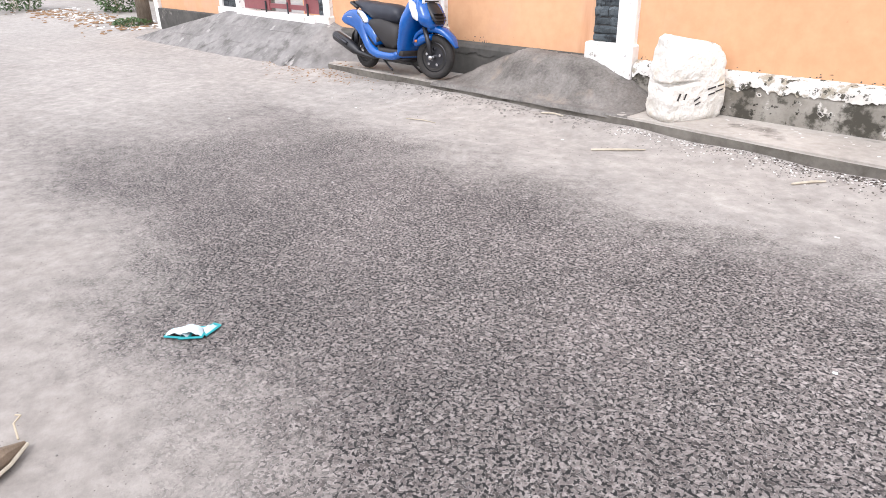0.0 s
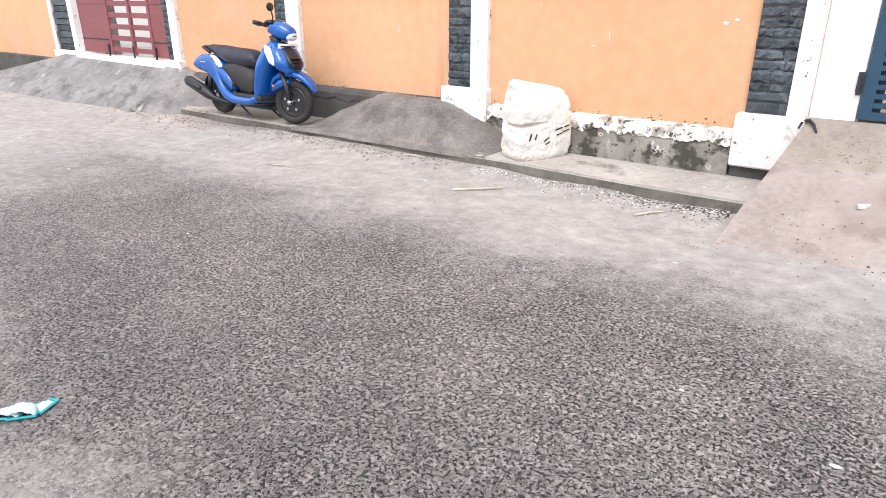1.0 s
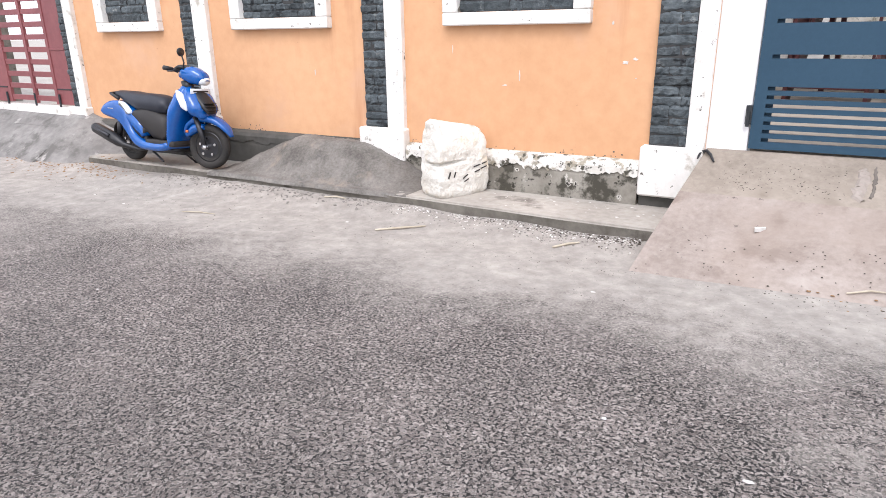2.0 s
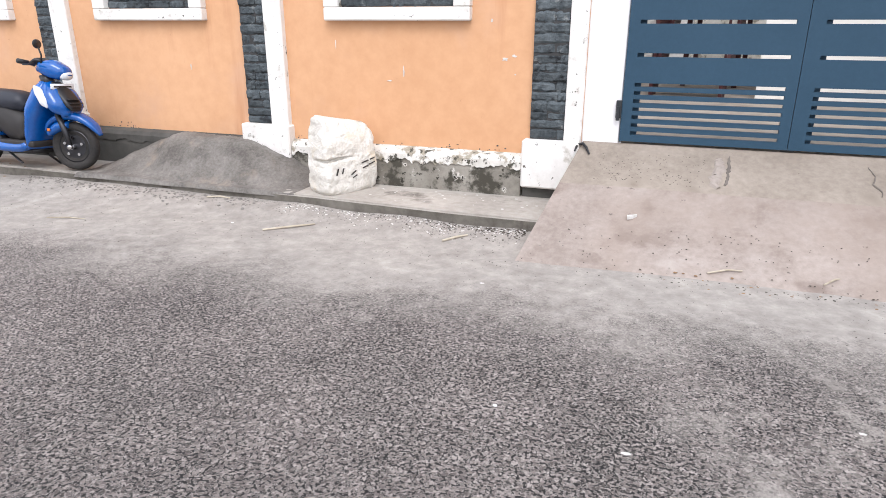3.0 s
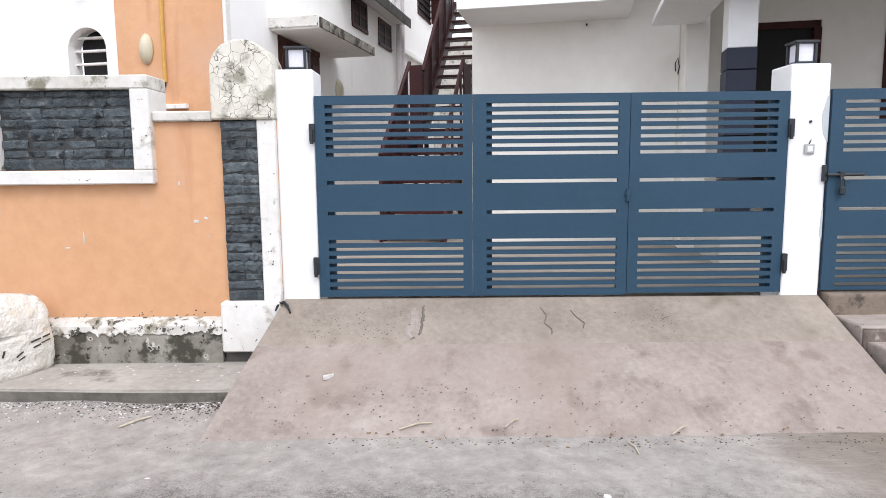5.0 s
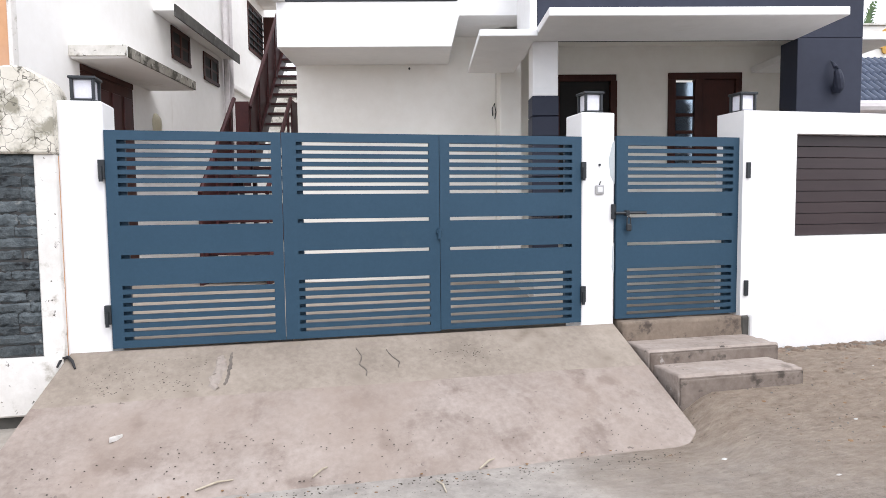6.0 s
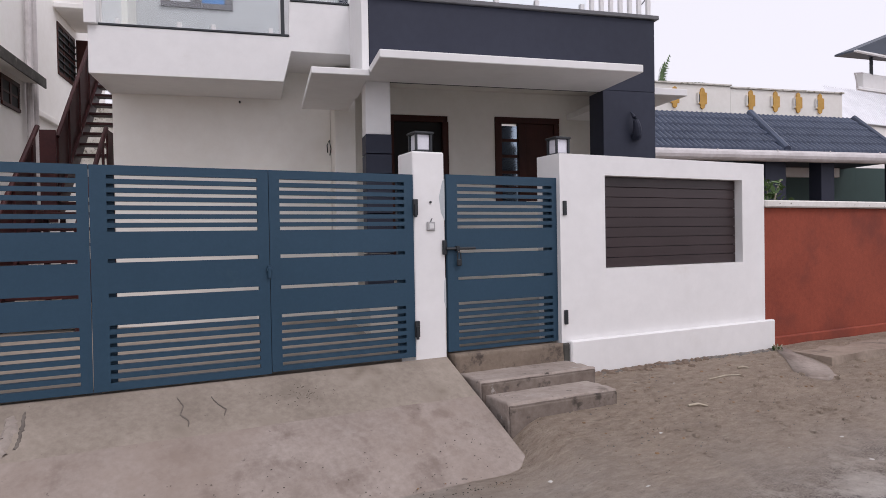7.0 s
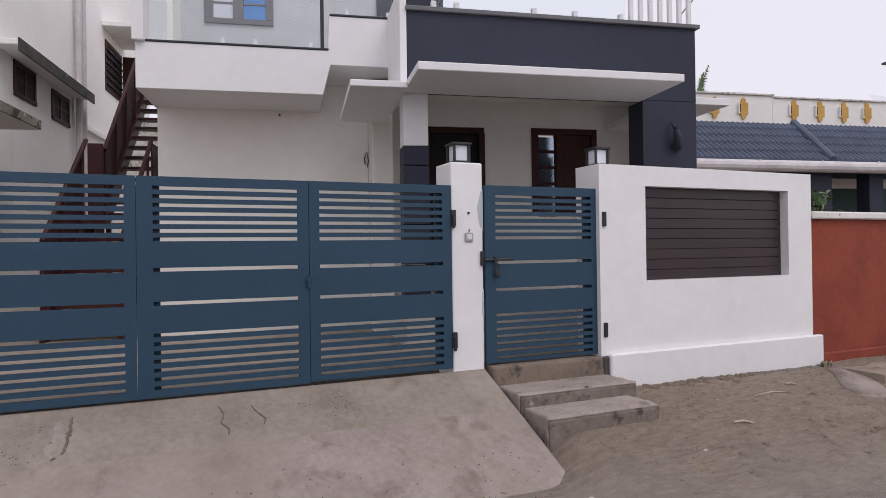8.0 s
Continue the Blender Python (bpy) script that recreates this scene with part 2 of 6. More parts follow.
CEMENT = surface("grey_concrete", (0.235, 0.193, 0.166), (0.37, 0.316, 0.28), grain=26, broad=2.2, rough=0.9, bump=0.3,
                 stains=(((0.20, 0.158, 0.134), 3.2, 0.52, 0.68), ((0.38, 0.332, 0.298), 2.6, 0.56, 0.74), ((0.27, 0.215, 0.178), 0.9, 0.45, 0.80), ((0.14, 0.115, 0.10), 14.0, 0.66, 0.72)))
RAMP_TOP = surface("ramp_concrete_upper", (0.215, 0.18, 0.146), (0.335, 0.287, 0.238), grain=24, broad=2.4, rough=0.9, bump=0.3,
                   stains=(((0.20, 0.165, 0.13), 3.0, 0.55, 0.72), ((0.13, 0.11, 0.09), 42.0, 0.69, 0.73)))
KERB = surface("dark_kerb_cement", (0.085, 0.076, 0.062), (0.20, 0.183, 0.158), grain=12, broad=2.5, rough=0.95, bump=0.6,
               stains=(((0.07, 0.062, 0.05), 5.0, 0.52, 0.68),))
OLD_SLAB = surface("old_ramp_slab", (0.15, 0.142, 0.134), (0.27, 0.258, 0.243), grain=12, broad=2.6, rough=0.95, bump=0.4,
                   stains=(((0.12, 0.113, 0.105), 3.6, 0.50, 0.66), ((0.33, 0.315, 0.295), 5.0, 0.60, 0.70)), vary=0.06)
WHITE = surface("clean_white_paint", (0.76, 0.755, 0.75), (0.83, 0.825, 0.82), grain=8, broad=0.9, rough=0.7, bump=0.05, bump_scale=50,
                stains=(((0.70, 0.68, 0.65), 1.4, 0.60, 0.80),))
CREAM = surface("warm_white_wall", (0.79, 0.76, 0.70), (0.86, 0.84, 0.79), grain=6, broad=0.7, rough=0.75, bump=0.05, bump_scale=40)
OLD_CREAM = surface("old_cream_wall", (0.83, 0.815, 0.785), (0.89, 0.88, 0.86), grain=8, broad=0.8, rough=0.85, bump=0.15,
                    stains=(((0.62, 0.58, 0.52), 1.8, 0.60, 0.80, (1.0, 1.0, 0.3)),))
GATE_BLUE = surface("blue_grey_gate_paint", (0.022, 0.056, 0.092), (0.029, 0.068, 0.110), grain=40, broad=1.2, rough=0.55, bump=0.04,
                    stains=(((0.045, 0.085, 0.115), 3.0, 0.62, 0.82),))
IRON = plain("dark_iron", (0.045, 0.05, 0.055), 0.5, 0.6)
CHARCOAL = surface("charcoal_paint", (0.024, 0.028, 0.046), (0.032, 0.037, 0.058), grain=12, broad=1.0, rough=0.6, bump=0.06, bump_scale=60)
CLADDING = surface("dark_brown_cladding", (0.024, 0.013, 0.014), (0.038, 0.023, 0.024), grain=9, broad=2, rough=0.38, bump=0.1,
                   stretch=(0.25, 1, 6), vary=0.1)
RED_WALL = surface("red_oxide_wall", (0.215, 0.040, 0.020), (0.305, 0.064, 0.033), grain=26, broad=1.3, rough=0.9, bump=0.6, bump_scale=70,
                   stains=(((0.17, 0.036, 0.022), 1.6, 0.48, 0.72),))
WOOD = surface("dark_red_wood", (0.030, 0.009, 0.007), (0.062, 0.018, 0.012), grain=14, broad=3, rough=0.6, bump=0.08, stretch=(8, 8, 0.6))
MAROON = surface("maroon_gate_paint", (0.17, 0.045, 0.05), (0.23, 0.07, 0.072), grain=20, broad=1.6, rough=0.5, bump=0.05)
MAROON_STEEL = surface("maroon_steel", (0.036, 0.010, 0.011), (0.065, 0.018, 0.018), grain=20, broad=1.6, rough=0.5, bump=0.05)
DARK_VOID = plain("dark_interior", (0.012, 0.011, 0.011), 0.8)
WINDOW_GLASS = plain("mirrored_window_glass", (0.34, 0.42, 0.50), 0.06, 0.85)
LAMP_GLASS = plain("opal_lamp_glass", (0.72, 0.72, 0.78), 0.25)
CLEAR = glass_material("balustrade_glass")
YARD = surface("yard_paving", (0.25, 0.215, 0.175), (0.35, 0.30, 0.25), grain=14, broad=2, rough=0.9, bump=0.2)
TILE_BLUE = surface("blue_grey_roof_tile", (0.035, 0.050, 0.088), (0.062, 0.082, 0.130), grain=20, broad=3, rough=0.45, bump=0.1, vary=0.12)
GUTTER = surface("grey_gutter", (0.50, 0.47, 0.47), (0.66, 0.63, 0.63), grain=10, broad=2, rough=0.5, bump=0.05)
for dull in (GATE_BLUE, CHARCOAL, WOOD, MAROON_STEEL, SLATE):
    dull.node_tree.nodes["Principled BSDF"].inputs["Specular IOR Level"].default_value = 0.28
YELLOW = surface("ochre_recess_paint", (0.50, 0.28, 0.06), (0.62, 0.37, 0.10), grain=14, broad=3, rough=0.8, bump=0.1)


# ---- builders ----
BASE = {}
HOUSE = pose(0, 0, 0, 0, 0, -11.5)  # the houses stand turned against the street


def thing(name, label, category="", base=(0, 0, 0), frame_m=None, group="", kind=""):
    ob = new(name)
    ob.empty_display_size = 0.2
    ob.matrix_basis = (frame_m or Matrix()) @ Matrix.Translation(base)
    BASE[ob.name] = Vector(base)
    return tagged(ob, label, category, group, kind)


def part(name, bm, material, parent, label="", smooth=False):
    me = bpy.data.meshes.new(name)
    if parent is not None:
        bmesh.ops.translate(bm, verts=bm.verts, vec=-BASE[parent.name])
    bm.to_mesh(me)
    bm.free()
    if smooth:
        for p in me.polygons:
            p.use_smooth = True
    for mt in (material if isinstance(material, (list, tuple)) else [material]):
        me.materials.append(mt)
    ob = new(name, me)
    if parent is not None:
        ob.parent = parent
        BASE[ob.name] = BASE[parent.name]
    return tagged(ob, label)


def setting(name, bm, material, label, category="", frame_m=None, smooth=False):
    me = bpy.data.meshes.new(name)
    bm.to_mesh(me)
    bm.free()
    for p in me.polygons:
        p.use_smooth = smooth
    me.materials.append(material)
    ob = new(name, me)
    if frame_m:
        ob.matrix_basis = frame_m
    BASE[ob.name] = Vector((0, 0, 0))
    return tagged(ob, label, category, kind="structure")


def block(x0, x1, y0, y1, z0, z1, bev=0.006, bm=None, seg=1):
    out = bm or bmesh.new()
    got = bmesh.ops.create_cube(out, size=1.0)["verts"]
    for v in got:
        v.co = Vector(((x0 + x1) / 2 + v.co.x * (x1 - x0), (y0 + y1) / 2 + v.co.y * (y1 - y0), (z0 + z1) / 2 + v.co.z * (z1 - z0)))
    b = min(bev, 0.45 * min(x1 - x0, y1 - y0, z1 - z0))
    if b > 0:
        edges = list({e for v in got for e in v.link_edges})
        bmesh.ops.bevel(out, geom=edges, offset=b, segments=seg, affect="EDGES", profile=0.5)
    return out


def prism(pts, axis, a, b, bev=0.0, bm=None):
    """Extrudes a closed outline along x, y or z from a to b. Outline: (y, z) for x, (x, z) for y, (x, y) for z."""
    out = bm or bmesh.new()

    def at(p, k):
        return {"x": (k, p[0], p[1]), "y": (p[0], k, p[1]), "z": (p[0], p[1], k)}[axis]
    v0 = [out.verts.new(at(p, a)) for p in pts]
    v1 = [out.verts.new(at(p, b)) for p in pts]
    faces = [out.faces.new(v0), out.faces.new(v1[::-1])]
    for i in range(len(pts)):
        j = (i + 1) % len(pts)
        faces.append(out.faces.new((v0[i], v1[i], v1[j], v0[j])))
    bmesh.ops.recalc_face_normals(out, faces=faces)
    if bev:
        bmesh.ops.bevel(out, geom=list({e for f in faces for e in f.edges}), offset=bev, segments=1, affect="EDGES")
    return out


def tube(path, radius, sides=8, bm=None, closed=False):
    out = bm or bmesh.new()
    pts = [Vector(p) for p in path]
    rings = []
    for i, p in enumerate(pts):
        r = radius[i] if isinstance(radius, (list, tuple)) else radius
        d = (pts[min(i + 1, len(pts) - 1)] - pts[max(i - 1, 0)]).normalized()
        side = d.cross(Vector((0, 0, 1)) if abs(d.z) < 0.9 else Vector((0, 1, 0))).normalized()
        up = side.cross(d)
        rings.append([out.verts.new(p + r * (math.cos(2 * math.pi * k / sides) * side + math.sin(2 * math.pi * k / sides) * up)) for k in range(sides)])
    for a, b in zip(rings, rings[1:]):
        for k in range(sides):
            out.faces.new((a[k], a[(k + 1) % sides], b[(k + 1) % sides], b[k]))
    out.faces.new(rings[0][::-1])
    out.faces.new(rings[-1])
    bmesh.ops.recalc_face_normals(out, faces=out.faces)
    return out


def lathe(profile, centre, axis="y", sides=32, bm=None):
    """Spins (radius, offset) pairs round an axis through centre."""
    out = bm or bmesh.new()
    c = Vector(centre)
    rings = []
    for r, o in profile:
        ring = []
        for k in range(sides):
            a = 2 * math.pi * k / sides
            p = {"y": (r * math.cos(a), o, r * math.sin(a)), "z": (r * math.cos(a), r * math.sin(a), o), "x": (o, r * math.cos(a), r * math.sin(a))}[axis]
            ring.append(out.verts.new(c + Vector(p)))
        rings.append(ring)
    for a, b in zip(rings, rings[1:]):
        for k in range(sides):
            out.faces.new((a[k], a[(k + 1) % sides], b[(k + 1) % sides], b[k]))
    out.faces.new(rings[0])
    out.faces.new(rings[-1])
    bmesh.ops.recalc_face_normals(out, faces=out.faces)
    return out


def holed_wall(x0, x1, y0, y1, z0, z1, holes):
    """A wall of thickness y0..y1 along x with rectangular openings (hx0, hx1, hz0, hz1) through it."""
    out = bmesh.new()
    xs = sorted({x0, x1, *[h[0] for h in holes], *[h[1] for h in holes]})
    zs = sorted({z0, z1, *[h[2] for h in holes], *[h[3] for h in holes]})
    solid = {(i, k): not any(h[0] <= (xs[i] + xs[i + 1]) / 2 <= h[1] and h[2] <= (zs[k] + zs[k + 1]) / 2 <= h[3] for h in holes)
             for i in range(len(xs) - 1) for k in range(len(zs) - 1)}
    vert = {}

    def vtx(i, k, y):
        key = (i, k, y)
        if key not in vert:
            vert[key] = out.verts.new((xs[i], y, zs[k]))
        return vert[key]
    for (i, k), on in solid.items():
        if not on:
            continue
        out.faces.new((vtx(i, k, y0), vtx(i + 1, k, y0), vtx(i + 1, k + 1, y0), vtx(i, k + 1, y0)))
        out.faces.new((vtx(i, k, y1), vtx(i, k + 1, y1), vtx(i + 1, k + 1, y1), vtx(i + 1, k, y1)))
        for di, dk, a, b in ((-1, 0, (i, k), (i, k + 1)), (1, 0, (i + 1, k), (i + 1, k + 1)), (0, -1, (i, k), (i + 1, k)), (0, 1, (i, k + 1), (i + 1, k + 1))):
            if not solid.get((i + di, k + dk), False):
                out.faces.new((vtx(*a, y0), vtx(*b, y0), vtx(*b, y1), vtx(*a, y1)))
    bmesh.ops.recalc_face_normals(out, faces=out.faces)
    return out


def smooth01(t):
    t = min(1.0, max(0.0, t))
    return t * t * (3 - 2 * t)


def ground_height(x, y):
    """The street falls from the walls to the carriageway."""
    h = 0.31 * smooth01((x - 3.36) / 0.45) * smooth01((y + 1.9) / 1.8)
    h += (0.052 + 0.02 * noise.noise((x * 2.5, y * 2.5, 4.0))) * smooth01((y + 1.05) / 0.40) * smooth01((-0.34 - x) / 0.14)
    return h + 0.010 * smooth01((x - 3.6) / 0.8) * noise.noise((x * 3.1, y * 3.1, 7.0)) + 0.012 * noise.noise((x * 0.7, y * 0.7, 3.0)) + 0.003 * noise.noise((x * 6, y * 6, 1.0))


# ---- ground ----
def build_ground():
    def axis(lo, hi, step, far):
        fine = list(np.arange(lo, hi + 1e-6, step))
        out, k = [], step
        p = hi
        while p < far:
            k *= 1.35
            p += k
            out.append(p)
        neg, k, p = [], step, lo
        while p > -far:
            k *= 1.35
            p -= k
            neg.append(p)
        return neg[::-1] + fine + out
    xs, ys = axis(-8.0, 10.0, 0.09, 400), axis(-6.2, 0.2, 0.07, 400)
    verts = [(x, y, ground_height(x, y)) for y in ys for x in xs]
    n = len(xs)
    faces = [(j * n + i, j * n + i + 1, (j + 1) * n + i + 1, (j + 1) * n + i) for j in range(len(ys) - 1) for i in range(n - 1)]
    me = bpy.data.meshes.new("ground")
    me.from_pydata(verts, [], faces)
    for p in me.polygons:
        p.use_smooth = True
    me.materials.append(ROAD)
    tagged(new("ground", me), "worn stony asphalt street with dusty sandy margins", "road", kind="structure")


build_ground()

# ---- driveway ramp and pavement ----
def ramp_mesh(foot, top, zf, zt, sag=0.0, n=14):
    """A sloped slab from the line foot (two points) to the line top, with skirts going down."""
    out = bmesh.new()
    rows = []
    for i in range(n + 1):
        s = i / n
        row = []
        for j in range(n + 1):
            q = j / n
            z = zf + (zt - zf) * (s + sag * s * (1 - s))
            fx, fy = foot[0][0] + (foot[1][0] - foot[0][0]) * q, foot[0][1] + (foot[1][1] - foot[0][1]) * q
            tx, ty = top[0][0] + (top[1][0] - top[0][0]) * q, top[0][1] + (top[1][1] - top[0][1]) * q
            x, y = fx + (tx - fx) * s, fy + (ty - fy) * s
            row.append(out.verts.new((x, y, z + 0.006 * noise.noise((x * 2, y * 2, 5)) * (1 if 0 < i < n else 0))))
        rows.append(row)
    for a, b in zip(rows, rows[1:]):
        for j in range(n):
            out.faces.new((a[j], a[j + 1], b[j + 1], b[j]))
    rim = rows[0] + [r[-1] for r in rows[1:]] + rows[-1][-2::-1] + [r[0] for r in rows[-2:0:-1]]
    low = [out.verts.new((v.co.x, v.co.y, -0.3)) for v in rim]
    for k in range(len(rim)):
        m = (k + 1) % len(rim)
        out.faces.new((rim[k], low[k], low[m], rim[m]))
    bmesh.ops.recalc_face_normals(out, faces=out.faces)
    return out


ramp = setting("driveway_ramp", ramp_mesh(((-0.475, -1.17), (3.54, -1.12)), ((-0.245, -0.02), (3.455, -0.02)), -0.03, 0.555, sag=0.04, n=24), CEMENT,
        "sloping grey concrete driveway ramp before the gate", "ramp", smooth=False)
ramp.data.materials.append(RAMP_TOP)
for poly in ramp.data.polygons:
    if poly.center.y > -0.43 and poly.normal.z > 0.5:
        poly.material_index = 1
setting("old_driveway_ramp", ramp_mesh(((-12.0, -0.9), (-6.99, -0.82)), ((-9.7, -0.1), (-6.94, -0.03)), 0.0, 0.50), OLD_SLAB,
        "old cracked grey ramp before the maroon gate", "ramp")
old_ramp = bpy.data.objects["old_driveway_ramp"]
rng_s = random.Random(15)
for i in range(6):
    for j in range(3):
        def spot(a, b):
            f = Vector((-11.95, -0.88, 0.0)).lerp(Vector((-7.0, -0.81, 0.0)), a)
            t = Vector((-9.68, -0.11, 0.497)).lerp(Vector((-6.95, -0.05, 0.497)), a)
            return f.lerp(t, b)
        lift = 0.012 + rng_s.uniform(0, 0.003)
        bm = bmesh.new()
        top = [bm.verts.new(spot(a, b) + Vector((0, 0, lift + rng_s.uniform(-0.003, 0.003)))) for a, b in (((i + 0.004) / 6, (j + 0.008) / 3), ((i + 0.996) / 6, (j + 0.008) / 3), ((i + 0.996) / 6, (j + 0.992) / 3), ((i + 0.004) / 6, (j + 0.992) / 3))]
        low = [bm.verts.new(v.co - Vector((0, 0, 0.04))) for v in top]
        bm.faces.new(top)
        for k in range(4):
            m = (k + 1) % 4
            bm.faces.new((top[k], low[k], low[m], top[m]))
        bmesh.ops.recalc_face_normals(bm, faces=bm.faces)
        part("slab", bm, OLD_SLAB, old_ramp)

def kerb_line(x):
    """The worn front edge of the pavement."""
    return -0.575 - 0.085 * smooth01((x + 3.0) / 2.3) + 0.012 * noise.noise((x * 2.3, 0.0, 9.0)) + 0.005 * noise.noise((x * 11, 0.0, 3.0))


edge_x = [-6.3 + 5.9 * k / 90 for k in range(91)]
pave = prism([(x, kerb_line(x)) for x in edge_x] + [(-0.36, 0.0), (-6.3, 0.0)], "z", -0.2, 0.122, bev=0.0)
bmesh.ops.bevel(pave, geom=[e for e in pave.edges if all(v.co.z > 0.1 and v.co.y < -0.3 for v in e.verts)], offset=0.012, segments=2, affect="EDGES")
PAVE = surface("pavement_cement", (0.30, 0.275, 0.242), (0.45, 0.418, 0.375), grain=18, broad=1.6, rough=0.95, bump=0.4, stains=(((0.16, 0.145, 0.125), 3.0, 0.56, 0.72),))
pavement = setting("pavement", pave, PAVE, "raised dirty concrete pavement with a low kerb", "pavement")

# front strip in a darker cement than the pavement top
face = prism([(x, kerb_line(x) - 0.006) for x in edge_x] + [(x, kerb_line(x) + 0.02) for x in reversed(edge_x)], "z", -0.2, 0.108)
part("kerb_face", face, KERB, pavement, "kerb face, darker than the pavement top")
quad = bmesh.new()
n_q = 16
rows_q = []
for i in range(n_q + 1):
    row = []
    for j in range(n_q + 1):
        s, q = i / n_q, j / n_q
        lo = Vector((-7.0, -0.86, -0.06)).lerp(Vector((-5.75, -0.66, -0.06)), s)
        hi = Vector((-6.95, -0.03, 0.50)).lerp(Vector((-5.72, -0.03, 0.14)), s)
        p = lo.lerp(hi, q)
        row.append(quad.verts.new((p.x, p.y, p.z + 0.02 * noise.noise((p.x * 4, p.y * 4, 2)) + 0.05 * math.sin(math.pi * q) * (1 - s))))
    rows_q.append(row)
for a, b in zip(rows_q, rows_q[1:]):
    for j in range(n_q):
        quad.faces.new((a[j], b[j], b[j + 1], a[j + 1]))
setting("cement_mound", quad, OLD_SLAB, "sloping spill of grey cement beside the old ramp", "mound", smooth=True)

# ---- white house: compound wall, pillars, gates, steps ----
def boundary_wall():
    body = holed_wall(4.50, 7.03, -0.08, 0.24, 0.1, 2.155, [(4.98, 6.71, 1.18, 1.985)])
    w = setting("wall_white", body, WHITE, "white painted compound wall with a recessed dark panel", "wall")
    part("plinth", block(4.56, 7.11, -0.135, -0.079, 0.05, 0.592, 0.01), WHITE, w)
    part("panel_backing", block(4.981, 6.709, 0.03, 0.2, 1.181, 1.984, 0), IRON, w)
    n = 9
    h = (1.984 - 1.181) / n
    for i in range(n):
        part("cladding_board", block(4.984, 6.706, 0.005, 0.03, 1.183 + i * h, 1.181 + (i + 1) * h - 0.003, 0.0015), CLADDING, w)
    return w


boundary_wall()


def pillar(x0, x1, name_label):
    p = thing("gate_pillar", name_label, "pillar", ((x0 + x1) / 2, 0.12, 0.3), group="gate pillars")
    part("shaft", block(x0, x1, -0.02, 0.26, 0.3, 2.122, 0.012, seg=2), WHITE, p)
    return p


pillar(-0.262, -0.002, "square white painted gate pillar beside the orange wall")
pr = pillar(3.192, 3.458, "white painted gate pillar with a doorbell, scuffed edge")
SCUFF = plain("pale_grey_undercoat", (0.50, 0.54, 0.56), 0.8)
part("scuff", prism([(3.425, 1.66), (3.4575, 1.60), (3.4575, 1.92), (3.44, 1.90), (3.41, 1.78)], "y", -0.0225, -0.019), SCUFF, pr, "grey undercoat showing through")
part("scuff", prism([(3.44, 0.98), (3.4575, 0.93), (3.4575, 1.16), (3.446, 1.14)], "y", -0.0225, -0.019), SCUFF, pr)


def pillar_lamp(x, y, z):
    l = thing("pillar_lamp", "square black-framed lamp with opal white panes", "lamp", (x, y, z), group="lamps on the pillars")
    part("base_plate", block(x - 0.072, x + 0.072, y - 0.072, y + 0.072, z, z + 0.022, 0.004), IRON, l)
    part("diffuser", block(x - 0.055, x + 0.055, y - 0.055, y + 0.055, z + 0.022, z + 0.145, 0.006), LAMP_GLASS, l)
    part("top_plate", block(x - 0.08, x + 0.08, y - 0.08, y + 0.08, z + 0.145, z + 0.163, 0.004), IRON, l)
    for sx in (-1, 1):
        for sy in (-1, 1):
            part("corner_post", block(x + sx * 0.062 - 0.009, x + sx * 0.062 + 0.009, y + sy * 0.062 - 0.009, y + sy * 0.062 + 0.009, z + 0.022, z + 0.145, 0.002), IRON, l)
    return l


for px, pz in ((-0.13, 2.122), (3.325, 2.122), (4.64, 2.155)):
    pillar_lamp(px, 0.12, pz)

SLOT = 0.024


def gate_leaf(g, name, x0, x1, z0, z1, ml, mr, slots, ends, y0=-0.035, y1=0.0):
    leaf = part(name, block(x0 + 0.002, x0 + ml, y0, y1, z0, z1, 0), GATE_BLUE, g)
    part("stile", block(x1 - mr, x1 - 0.002, y0, y1, z0, z1, 0), GATE_BLUE, leaf)
    tops = [z1] + [s - SLOT / 2 for s in slots]
    lows = [s + SLOT / 2 for s in slots] + [z0]
    for i, (zt, zb) in enumerate(zip(tops, lows)):
        part("rail" if i in (0, len(slots)) else "slat", block(x0 + ml, x1 - mr, y0, y1, zb, zt, 0), GATE_BLUE, leaf)
    # box-section stiffeners behind the slats
    for bx0 in ([x0 + ml - 0.005] if "l" in ends else []) + ([x1 - mr - 0.04] if "r" in ends else []):
        part("stiffener", block(bx0, bx0 + 0.045, y1 + 0.003, y1 + 0.04, z0 + 0.01, z1 - 0.01, 0.002), GATE_BLUE, leaf)
    return leaf


SLOTS = [1.872 - 0.0535 * i for i in range(7)] + [1.362, 1.152] + [0.957 - 0.0543 * i for i in range(7)]


